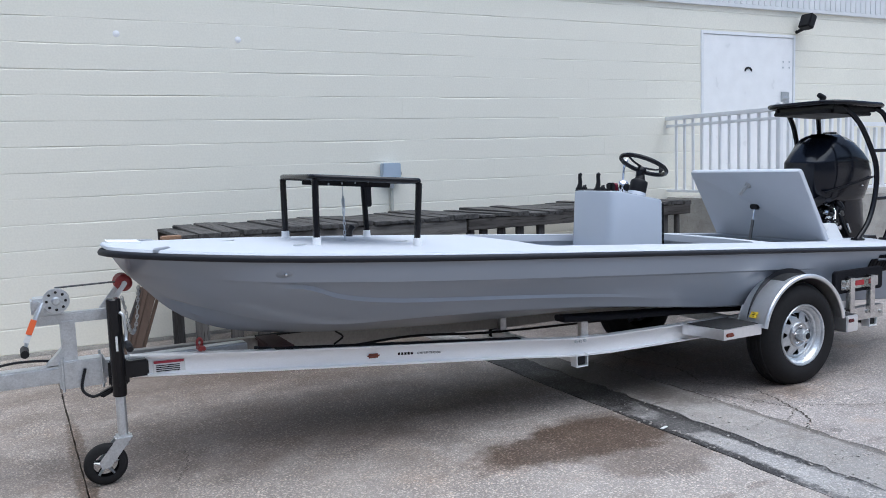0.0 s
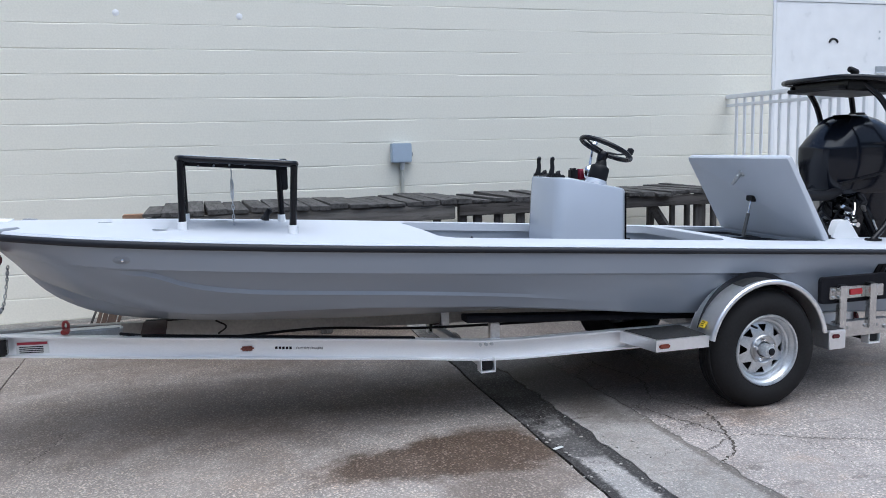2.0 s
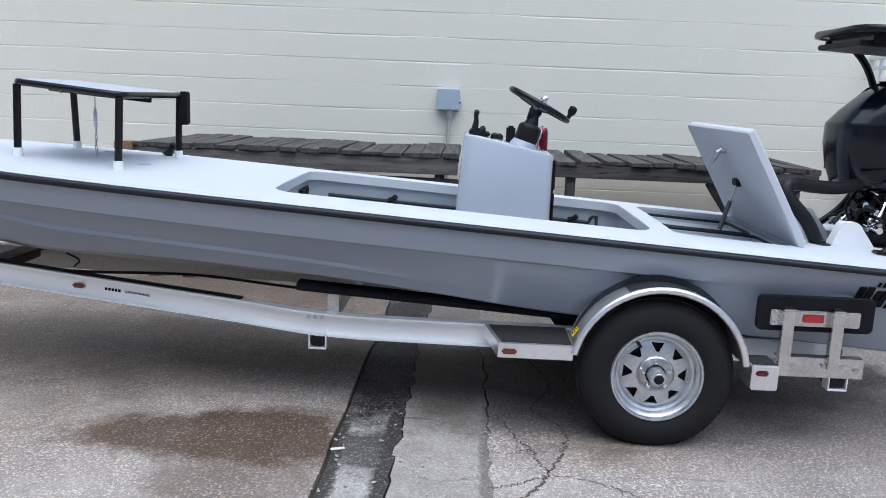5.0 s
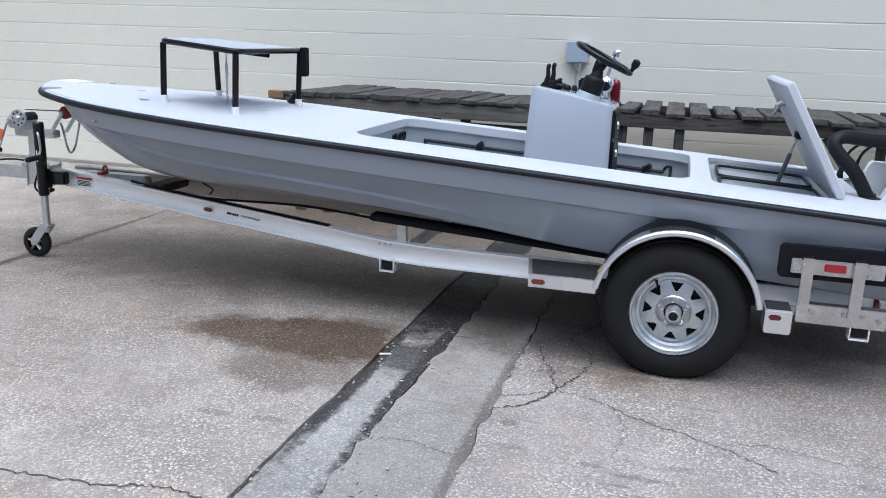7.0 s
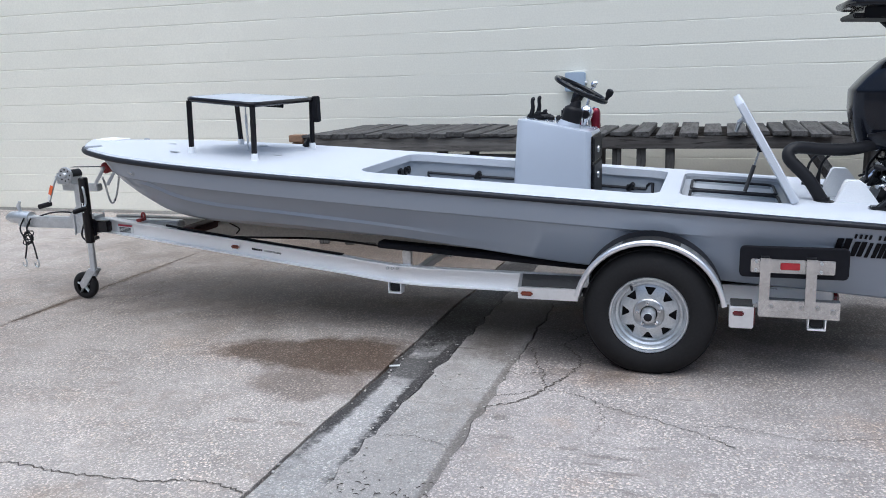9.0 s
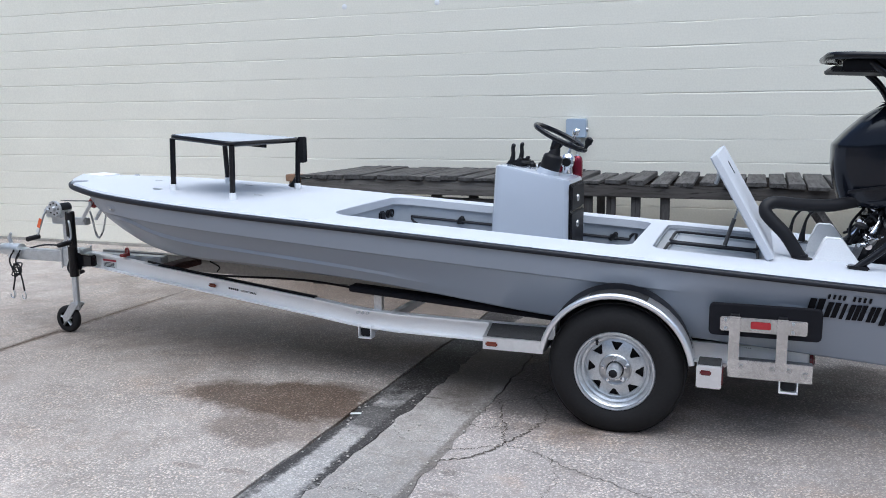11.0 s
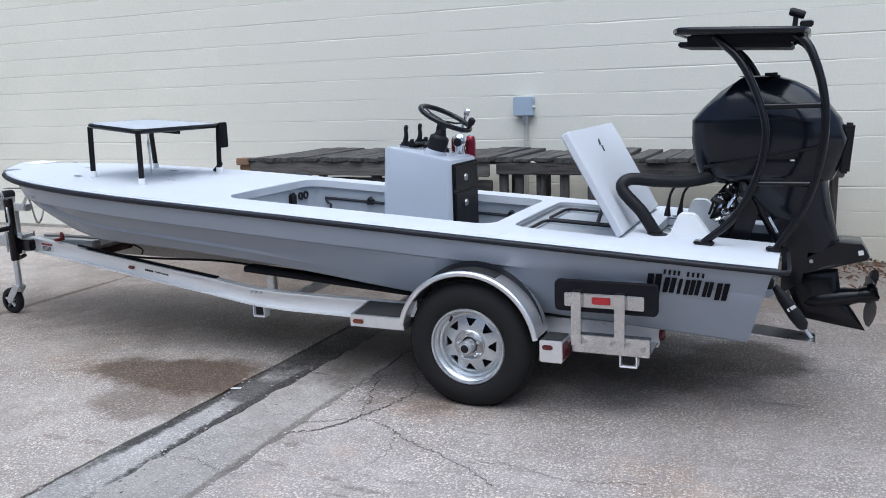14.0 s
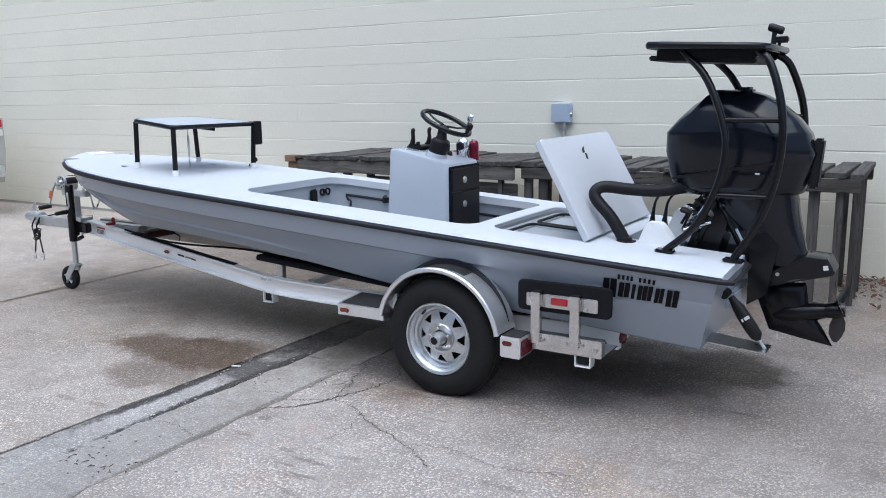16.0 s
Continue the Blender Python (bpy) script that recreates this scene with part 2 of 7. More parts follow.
M_DECK = plain("white_nonskid", (0.51, 0.533, 0.578), 0.65, 0, 0.0, 0.25, 0.04, spec=0.3)
M_CONSOLE = plain("pale_gelcoat", (0.44, 0.48, 0.55), 0.18, 0, 0.5, 0.0, 0.02)
M_LINER = plain("liner_gelcoat", (0.36, 0.385, 0.42), 0.35, 0, 0.2, 0.03)
M_LOCKER = plain("locker_gelcoat", (0.25, 0.27, 0.3), 0.35, 0, 0.2, 0.03)
M_RUB = plain("black_rubber", (0.014, 0.015, 0.02), 0.5, 0, 0, 0.05, spec=0.3)
M_BLACK = plain("black_powdercoat", (0.008, 0.008, 0.01), 0.2, 0, 0.0, 0.02, spec=0.3)
M_MATT = plain("black_plastic", (0.01, 0.01, 0.012), 0.5, spec=0.25)
M_CARPET = material("black_carpet", (0.012, 0.012, 0.015), 0.98, 0, 0.3, 20, 400, 0.5, spec=0.15)
M_COWL = plain("black_cowl", (0.006, 0.0075, 0.0125), 0.16, 0, 0.1, 0.0, 0.05, spec=0.3)
# Far rail's aluminium: dust, with the shade on its inner face coloured in.
M_DUSTY_SHADED = material("dusty_shaded_aluminium", (0.4, 0.38, 0.35), 0.5, 0.4, 0.2, 3.0, 60, 0.04)
M_ALU = material("brushed_aluminium", (0.88, 0.88, 0.885), 0.36, 0.35, 0.05, 3.0, 60, 0.04, stretch=(1, 6, 6))
M_BRACKET = material("bare_aluminium", (0.6, 0.595, 0.585), 0.2, 1.0, 0.22, 9.0, 70, 0.05)
M_ARCH = material("polished_aluminium", (0.82, 0.82, 0.83), 0.3, 0.85, 0.06, 4.0, 50, 0.03)
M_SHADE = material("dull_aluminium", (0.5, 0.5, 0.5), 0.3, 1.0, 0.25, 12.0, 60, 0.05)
M_CHAIN = plain("dark_chain", (0.16, 0.155, 0.15), 0.45, 0.8)
M_STEEL = material("galvanised_steel", (0.6, 0.62, 0.64), 0.38, 0.85, 0.18, 22, 120, 0.05)
M_CHROME = plain("chrome", (0.85, 0.85, 0.86), 0.08, 1.0, 0, 0, 0.02)
M_TYRE = material("tyre_rubber", (0.014, 0.0135, 0.014), 0.8, 0, 0.25, 10, 80, 0.15, spec=0.25)
M_RED = plain("red_lens", (0.36, 0.012, 0.02), 0.2, 0, 0.4, 0)
M_AMBER = plain("amber_lens", (0.17, 0.035, 0.018), 0.25, 0, 0.3, 0)
M_CAP = plain("anodised_red", (0.2, 0.012, 0.03), 0.2, 0.6, 0.3, 0)
M_ROLLER = plain("red_rubber", (0.25, 0.028, 0.026), 0.45)
M_RUST = material("red_brown_timber", (0.075, 0.034, 0.03), 0.8, 0, 0.4, 6, 60, 0.3)
M_YELLOW = plain("yellow_sticker", (0.75, 0.55, 0.03), 0.4)
M_LABEL = plain("white_label", (0.7, 0.7, 0.68), 0.45)
M_INK = plain("dark_ink", (0.008, 0.008, 0.01), 0.6, spec=0.1)
M_TAIL = plain("dark_red_lens", (0.09, 0.006, 0.01), 0.2, 0, 0.3, 0)
M_REDINK = plain("red_ink", (0.35, 0.03, 0.05), 0.5)
M_ORANGE = plain("orange_tape", (0.75, 0.14, 0.04), 0.4)
M_TREAD = material("black_grit_tread", (0.014, 0.014, 0.015), 0.9, 0, 0.3, 40, 300, 0.5)
M_LEAF = material("dead_leaves", (0.12, 0.055, 0.03), 0.9, 0, 0.6, 9, 60, 0.5)
M_CAR = plain("silver_paint", (0.5, 0.5, 0.48), 0.25, 0.3, 0.6, 0)
M_CRACK = plain("crack_dirt", (0.085, 0.072, 0.06), 0.95)
M_PEBBLE = material("pale_stone", (0.38, 0.355, 0.325), 0.85, 0, 0.4, 30, 90, 0.2)
M_TWIG = material("dark_twig", (0.05, 0.04, 0.032), 0.9, 0, 0.4, 30, 90, 0.2)
M_FAR = material("grey_render", (0.26, 0.27, 0.26), 0.9, 0, 0.2, 0.6, 20, 0.1)
M_GLASS = plain("dark_glass", (0.02, 0.025, 0.03), 0.05, 0, 0.5, 0)

# ---- mesh kit ----
def link(name, bm, mat, parent=None, label="", smooth=40):
    me = bpy.data.meshes.new(name)
    bmesh.ops.recalc_face_normals(bm, faces=bm.faces)
    bm.to_mesh(me)
    bm.free()
    for p in me.polygons:
        p.use_smooth = True
    me.set_sharp_from_angle(angle=radians(smooth))
    me.materials.append(mat)
    ob = new(name, me)
    if parent is not None:
        up = Matrix.Translation(-parent.location) if parent.parent is None else Matrix.Identity(4)
        ob.parent = parent
        ob.matrix_parent_inverse = up
    if label:
        ob["label"] = label
    return ob


def part(name, bm, mat, parent, label="", smooth=40):
    return link(name, bm, mat, parent, label, smooth)


def thing(name, at, label, category, group="", kind=""):
    ob = new(name)
    ob.location = at
    ob.empty_display_size = 0.1
    return tagged(ob, label, category, group, kind)


def box(x0, x1, y0, y1, z0, z1, bevel=0.004, bm=None, turn=None, seg=2):
    """A bevelled box; turn: a matrix for the box about its own middle."""
    own = bm or bmesh.new()
    mid = Vector(((x0 + x1) / 2, (y0 + y1) / 2, (z0 + z1) / 2))
    t = bmesh.new()
    bmesh.ops.create_cube(t, size=1)
    bmesh.ops.scale(t, vec=(x1 - x0, y1 - y0, z1 - z0), verts=t.verts)
    if bevel:
        bmesh.ops.bevel(t, geom=t.edges, offset=min(bevel, 0.45 * min(x1 - x0, y1 - y0, z1 - z0)), segments=seg, affect="EDGES")
    m = Matrix.Translation(mid) @ (turn or Matrix.Identity(4))
    merge(own, t, m)
    return own


def merge(bm, other, m=None):
    if m is not None:
        bmesh.ops.transform(other, matrix=m, verts=other.verts)
    idx = {v: bm.verts.new(v.co) for v in other.verts}
    for f in other.faces:
        bm.faces.new([idx[v] for v in f.verts])
    other.free()


def ring_loft(rings, bm=None, closed=True, caps=True):
    """Skins rings of points; closed: each ring is a loop."""
    own = bm or bmesh.new()
    rows = [[own.verts.new(p) for p in r] for r in rings]
    k = len(rows[0])
    for a, b in zip(rows, rows[1:]):
        for i in range(k if closed else k - 1):
            j = (i + 1) % k
            own.faces.new((a[i], a[j], b[j], b[i]))
    if caps and closed:
        own.faces.new(rows[0][::-1])
        own.faces.new(rows[-1])
    return own


def tube(pts, r, bm=None, seg=12, flat=1.0, loop=False):
    """A tube along points; r: one radius, or one for each point."""
    pts = [Vector(p) for p in pts]
    rs = r if isinstance(r, (list, tuple)) else [r] * len(pts)
    rings, side = [], None
    for i, p in enumerate(pts):
        if loop:
            d = pts[(i + 1) % len(pts)] - pts[i - 1]
        else:
            d = pts[min(i + 1, len(pts) - 1)] - pts[max(i - 1, 0)]
        d.normalize()
        if side is None:
            side = d.cross(Vector((0, 0, 1)))
            if side.length < 0.1:
                side = d.cross(Vector((1, 0, 0)))
        side = (side - d * side.dot(d)).normalized()
        up = side.cross(d)
        rings.append([p + rs[i] * (math.cos(a) * side + flat * math.sin(a) * up) for a in (2 * math.pi * k / seg for k in range(seg))])
    if loop:
        rings.append(rings[0])
        own = bm or bmesh.new()
        rows = [[own.verts.new(q) for q in g] for g in rings[:-1]]
        for i in range(len(rows)):
            a, b = rows[i], rows[(i + 1) % len(rows)]
            for k in range(seg):
                own.faces.new((a[k], a[(k + 1) % seg], b[(k + 1) % seg], b[k]))
        return own
    return ring_loft(rings, bm)


def spline(ctrl, n=24):
    """Catmull-Rom through the control points."""
    c = [Vector(p) for p in ctrl]
    c = [2 * c[0] - c[1]] + c + [2 * c[-1] - c[-2]]
    out = []
    k = len(c) - 3
    for i in range(n + 1):
        u = i / n * k
        s = min(int(u), k - 1)
        f = u - s
        a, b, d, e = c[s:s + 4]
        out.append(0.5 * ((2 * b) + (d - a) * f + (2 * a - 5 * b + 4 * d - e) * f * f + (3 * b - a - 3 * d + e) * f ** 3))
    return out


def thicken(bm, t):
    """Gives an open sheet a thickness t on its back."""
    bmesh.ops.recalc_face_normals(bm, faces=bm.faces)
    bm.normal_update()
    faces, edges = list(bm.faces), [e for e in bm.edges if len(e.link_faces) == 1]
    back = {v: bm.verts.new(v.co - v.normal * t) for v in list(bm.verts)}
    for f in faces:
        bm.faces.new([back[v] for v in reversed(f.verts)])
    for e in edges:
        a, b = e.verts
        bm.faces.new((a, b, back[b], back[a]))
    return bm


def lathe(profile, axis, at, seg=32, bm=None, caps=True):
    """Turns (radius, along) points about an axis 'x', 'y' or 'z' through at."""
    rings = []
    for r, h in profile:
        ring = []
        for k in range(seg):
            a = 2 * math.pi * k / seg
            c, s = r * math.cos(a), r * math.sin(a)
            v = {"x": (h, c, s), "y": (c, h, s), "z": (c, s, h)}[axis]
            ring.append(Vector(at) + Vector(v))
        rings.append(ring)
    return ring_loft(rings, bm, caps=caps)


def prism(poly, z0, z1, bm=None):
    """A plan polygon pulled up from z0 to z1 (each a number or a function of x, y)."""
    lo = z0 if callable(z0) else (lambda x, y: z0)
    hi = z1 if callable(z1) else (lambda x, y: z1)
    return ring_loft([[(x, y, lo(x, y)) for x, y in poly], [(x, y, hi(x, y)) for x, y in poly]], bm)


def smoothed(x, xs, ys):
    """A gentle curve through a short table."""
    i = max(0, min(len(xs) - 2, int(np.searchsorted(xs, x)) - 1))
    def slope(k):
        if k <= 0 or k >= len(xs) - 1:
            k0, k1 = max(0, k - 1), min(len(xs) - 1, k + 1)
            return (ys[k1] - ys[k0]) / (xs[k1] - xs[k0])
        a = (ys[k] - ys[k - 1]) / (xs[k] - xs[k - 1])
        b = (ys[k + 1] - ys[k]) / (xs[k + 1] - xs[k])
        return 0 if a * b <= 0 else 2 * a * b / (a + b)
    h = xs[i + 1] - xs[i]
    u = min(1, max(0, (x - xs[i]) / h))
    return ((1 + 2 * u) * (1 - u) ** 2 * ys[i] + u * (1 - u) ** 2 * h * slope(i) + u * u * (3 - 2 * u) * ys[i + 1] + u * u * (u - 1) * h * slope(i + 1))

# ---- the skiff: middle line y = YC, deck falling aft ----
YC = 4.413


def deck_z(x):
    return 0.91 - 0.065 * (x - 3.0)


BX = (0.235, 0.262, 0.315, 0.4, 0.52, 0.88, 1.27, 1.65, 2.04, 3.0, 4.0, 5.0, 5.5)
BY = (0.0, 0.1, 0.19, 0.285, 0.375, 0.55, 0.64, 0.685, 0.705, 0.71, 0.715, 0.71, 0.695)
X_BOW, X_TRANSOM = 0.235, 5.5


def beam(x):
    return smoothed(x, BX, BY)


def hull_section(x):
    """Half section from gunwale to keel: (half width, height), with a side knuckle, a spray ridge and a chine."""
    d = deck_z(x)
    g = max(0.0, beam(x) - 0.009 - 0.10 * max(0, 0.55 - x))
    kn = smoothed(x, (0.3, 0.5, 0.96, 1.5, 2.0, 3.0, 4.4, 5.5), (0.08, 0.285, 0.525, 0.63, 0.664, 0.678, 0.681, 0.665))
    kd = smoothed(x, (0.3, 0.6, 1.2, 3.0, 5.5), (0.12, 0.13, 0.138, 0.143, 0.143))
    ch = smoothed(x, (0.3, 0.5, 0.8, 1.05, 1.25, 1.5, 1.75, 2.13, 3.0, 4.0, 5.5), (0.008, 0.07, 0.19, 0.28, 0.35, 0.43, 0.48, 0.525, 0.553, 0.56, 0.545))
    cd = smoothed(x, (0.3, 0.5, 0.8, 1.05, 1.25, 1.5, 1.75, 2.13, 2.6, 3.07, 3.7, 4.5, 5.5), (0.14, 0.245, 0.33, 0.372, 0.378, 0.362, 0.345, 0.332, 0.332, 0.348, 0.378, 0.388, 0.39))
    kz = smoothed(x, (0.3, 0.36, 0.45, 0.6, 0.8, 1.1, 1.5, 2.2, 3.4, 5.5), (1.0, 0.925, 0.82, 0.705, 0.624, 0.568, 0.528, 0.49, 0.455, 0.345))
    rd = smoothed(x, (0.9, 1.03, 1.12, 1.23, 1.4, 1.61, 1.91, 2.41, 2.74, 3.2, 3.8), (0.14, 0.152, 0.176, 0.212, 0.235, 0.245, 0.246, 0.252, 0.262, 0.285, 0.31))
    if x > 4.1:
        u = min(1.0, (x - 4.1) / 0.6)
        kn += 1.0 * u * u * (3 - 2 * u) * (g - (g - ch) * (kd - 0.028) / (cd - 0.028) - kn)
    kn, ch = min(kn, g), min(ch, kn)
    zk = min(kz, d - cd - 0.002)
    lift = min(0.02, 0.4 * kn) * (1 if x < 4.2 else max(0.0, (4.8 - x) / 0.6))
    ridge = max(0.0, min(1.0, (x - 0.88) / 0.14, (3.5 - x) / 1.2)) * (1 + 0.25 * max(0.0, min(1.0, (2.0 - x) / 0.6)))
    k0, span = max(0, kn - lift), cd - kd - 0.012
    u = min(0.8, max(0.05, (rd - kd - 0.012) / max(0.02, span)))
    full = 0.1 * max(0.0, min(1.0, (2.0 - x) / 1.2))

    def side(f, out=0.0):
        return (max(0.0, k0 + (ch - k0) * f + full * (k0 - ch) * 4 * f * (1 - f) + out * ridge), d - kd - 0.012 - f * span)
    full_section = [(g, d - 0.028), (kn + 0.5 * (g - kn), d - 0.045 - 0.5 * (kd - 0.045)), (kn, d - kd), (k0, d - kd - 0.012),
            side(0.5 * max(0.0, u - 0.045), -0.003), side(max(0.0, u - 0.045), -0.007), side(u + 0.05, 0.01), side(u + 0.3 * (1 - u), 0.004), side(u + 0.65 * (1 - u)), side(0.96), (ch * 0.985, d - cd), (max(0, ch - 0.04), d - cd + 0.002),
            (0.5 * ch, 0.5 * (d - cd) + 0.5 * zk + 0.004 - 0.02 * full * 10 * min(1, ch / 0.3)), (0.0, zk)]
    if x >= 0.68:
        return full_section
    # raked stem: the fore end closes under the rail, the knuckle running out to it
    zs = smoothed(x, (0.288, 0.315, 0.357, 0.426, 0.503, 0.588, 0.68), (1.05, 1.0, 0.94, 0.87, 0.79, 0.72, 0.662))
    top, wide, last = d - 0.028, min(beam(x) - 0.012, 0.3 * math.sqrt(max(0.0001, x - 0.286) / 0.17)), len(full_section) - 1
    low = min(zs, top - 0.004)
    u = max(0.0, min(1.0, (x - 0.4) / 0.28))
    u = u * u * (3 - 2 * u)
    out = []
    for i, (w, z) in enumerate(full_section):
        step = 0.0
        zi = top + (low - top) * i / last
        if low < d - kd - 0.03:
            zi = (top, 0.5 * (top + d - kd), d - kd, d - kd - 0.012)[i] if i < 4 else d - kd - 0.012 + (low - d + kd + 0.012) * (i - 3) / (last - 3)
            step = min(0.019, 0.14 * wide) * (1 - (i - 3) / (last - 3)) if i > 2 else 0.0
        t = (top - zi) / (top - low)
        out.append((max(0.0, (1 - u) * (wide * max(0.0, 1 - t) ** 0.8 - step) + u * w), (1 - u) * zi + u * z))
    return out


def hull_half(x, z):
    """The half width of the hull's side at a height."""
    s = hull_section(x)
    for (a, za), (b, zb) in zip(s, s[1:]):
        if zb <= z <= za:
            return a + (b - a) * (za - z) / max(1e-6, za - zb)
    return s[0][0]


HX = [0.287, 0.291, 0.301, 0.32, 0.34, 0.358, 0.38, 0.405, 0.435, 0.47, 0.51] + [0.55 + 0.05 * i for i in range(27)] + [1.9 + 0.1 * i for i in range(36)] + [5.46]


def build_skiff():
    root = thing("flats_skiff", (3.0, YC, 0.4), "pale grey fishing skiff with white deck on trailer bunks", "boat")
    rings = []
    for x in HX:
        s = hull_section(x)
        sh = 0.28 * min(1, max(0, (x - 4.7) / 0.76))
        u = max(0.0, min(1.0, (0.9 - x) / 0.55))
        u = 0.13 * u * u * (3 - 2 * u)
        def off(z):
            return u * (0.65 + 0.35 * (s[0][1] - z) / (s[0][1] - s[-1][1]))
        rings.append([(x - sh * (deck_z(x) - z), YC + off(z) - h, z) for h, z in s] + [(x - sh * (deck_z(x) - z), YC + off(z) + h, z) for h, z in s[-2::-1]])
    bm = ring_loft(rings, closed=False)
    bm.faces.new(list(bm.verts)[-len(rings[0]):])
    bm.faces.new(list(bm.verts)[:len(rings[0])])
    hull = part("hull", bm, M_HULL, root, "glossy pale grey hull with a moulded side knuckle", 24)
    # deck with its openings
    cock0, cock1, hatch0, hatch1 = 2.44, 4.12, 4.21, 4.76

    def inner(x, a, b, w, r):
        if x <= a or x >= b:
            return None
        e = min(x - a, b - x)
        return w - r + math.sqrt(max(0, r * r - (r - e) ** 2)) if e < r else w

    xs = [X_BOW + 0.003, 0.248, 0.262, 0.285, 0.315, 0.355, 0.4, 0.46, 0.52, 0.62, 0.75, 0.88, 1.07, 1.27, 1.46, 1.65, 1.85, 2.04, 2.25]
    for a, b in ((cock0, cock1), (hatch0, hatch1)):
        xs += [a, a + 0.004, a + 0.015, a + 0.035, a + 0.07, a + 0.11] + list(np.linspace(a + 0.2, b - 0.2, 5)) + [b - 0.11, b - 0.07, b - 0.035, b - 0.015, b - 0.004, b]
    xs += [4.85, 4.868, 4.878, 5.06, 5.2, 5.35, 5.47]
    bm = bmesh.new()
    cols = []
    for x in xs:
        w = inner(x, cock0, cock1, 0.475, 0.11)
        if w is None:
            w = inner(x, hatch0, hatch1, 0.455, 0.08)
        if w is None and x > 4.87:
            w = 0.24
        z = deck_z(x)
        o = beam(x) - 0.012
        crown = 0.018
        def vz(y):
            return z + crown * (1 - (y / max(o, 0.05)) ** 2) - (0.010 if abs(y) > o - 0.001 else 0)
        ins = (w if w is not None else 0.25 * o)
        row = []
        for y in (-o, -max(o - 0.014, 0.9 * o), -(0.5 * (o + ins)), -ins, ins, 0.5 * (o + ins), max(o - 0.014, 0.9 * o), o):
            row.append(bm.verts.new((x, YC + y, vz(y))))
        cols.append((row, w))
    for (a, wa), (b, wb) in zip(cols, cols[1:]):
        for i in range(7):
            if i == 3 and wa is not None and wb is not None:
                continue
            bm.faces.new((a[i], a[i + 1], b[i + 1], b[i]))
    thicken(bm, 0.045)
    deck = part("deck", bm, M_DECK, root, "white non-skid deck with wide gunwales", 35)
    # cockpit tub and hatch well
    def tub(name, a, b, w, r, depth, mat, label, lip=0.0):
        xs2 = [a + r * (1 - math.cos(math.pi / 2 * k / 5)) for k in range(6)] + [b - r * (1 - math.cos(math.pi / 2 * k / 5)) for k in range(5, -1, -1)]
        loop = [(x, -(inner(x, a - 1e-4, b + 1e-4, w, r) or w - r)) for x in xs2] + [(x, (inner(x, a - 1e-4, b + 1e-4, w, r) or w - r)) for x in xs2[::-1]]
        rings = [[(x, YC + y, deck_z(x) + dz) for x, y in loop] for dz in (-0.004, -depth * 0.5)]
        rings.append([(a + 0.01 + (x - a) * (1 - 0.02 / (b - a)), YC + y * 0.985, deck_z(x) - depth + 0.015) for x, y in loop])
        rings.append([(a + 0.03 + (x - a) * (1 - 0.06 / (b - a)), YC + y * 0.95, deck_z(x) - depth) for x, y in loop])
        bm = ring_loft(rings, caps=False)
        bm.faces.new([v for v in list(bm.verts)[-len(loop):]])
        thicken(bm, 0.008)
        return part(name, bm, mat, root, label)
    tub("cockpit_tub", cock0 - 0.02, cock1 + 0.02, 0.5, 0.11, 0.33, M_LINER, "grey moulded cockpit tub under the gunwales")
    tub("hatch_well", hatch0, hatch1, 0.458, 0.08, 0.05, M_LINER, "pale gutter of the rear locker")
    for s, (y0, y1) in ((0, (-0.41, -0.02)), (1, (0.02, 0.41))):
        a, b = hatch0 + 0.05, hatch1 - 0.05
        bm = bmesh.new()
        poly = [(a, y0), (b, y0), (b, y1), (a, y1)]
        ring_loft([[(x + q * (1 if x == a else -1), YC + y + q * (1 if y == y0 else -1), deck_z(x) + dz) for x, y in poly] for q, dz in ((0, -0.035), (0.002, -0.03), (0.012, -0.03), (0.02, -0.1), (0.03, -0.115))], bm, caps=False)
        bm.faces.new([v for v in list(bm.verts)[-4:]])
        bin_part = part("locker_bin", bm, M_PAD, root, "pale moulded bait locker bin")
        # Black floor that paints in the dark depth of the bin.
        part("bin_mat", box(a + 0.034, b - 0.034, YC + y0 + 0.034, YC + y1 - 0.034, deck_z(b) - 0.112, deck_z(b) - 0.088, 0.004), M_RUB, bin_part, "black floor standing in for the deep shade of the bin")
        k = 0.05
        pts = []
        for cx, cy, a0 in ((b - k, y1 - k, 0), (a + k, y1 - k, 90), (a + k, y0 + k, 180), (b - k, y0 + k, 270)):
            pts += [(cx + k * math.cos(math.radians(a0 + t)), cy + k * math.sin(math.radians(a0 + t))) for t in (0, 30, 60, 90)]
        pts = [(x, YC + y, deck_z(x) - 0.022) for x, y in pts]
        part("gasket", tube(pts, 0.008, loop=True, seg=8), M_RUB, root, "black rubber hatch gasket")
    # rub rail round bow, sides and transom
    side = [x for x in xs if x <= 5.48] + [5.5]
    pts = [(x, YC - beam(x), deck_z(x) - 0.026) for x in side[::-1]] + [(x, YC + beam(x), deck_z(x) - 0.026) for x in side[1:]]
    pts = [(5.5, YC - 0.26, deck_z(5.5) - 0.026), (5.515, YC - 0.6, deck_z(5.5) - 0.026), (5.512, YC - 0.675, deck_z(5.5) - 0.026)] + pts[1:-1] + [(5.512, YC + 0.675, deck_z(5.5) - 0.026), (5.515, YC + 0.6, deck_z(5.5) - 0.026), (5.5, YC + 0.26, deck_z(5.5) - 0.026)]
    part("rub_rail", tube(pts, [float(np.interp(q[0], (1.0, 3.0, 5.0), (0.0122, 0.0104, 0.009))) for q in pts], seg=12, flat=1.3), M_RUB, root, "black rubber rub rail")
    # knees beside the motor well and the well itself
    for s in (-1, 1):
        y = YC + s * 0.262
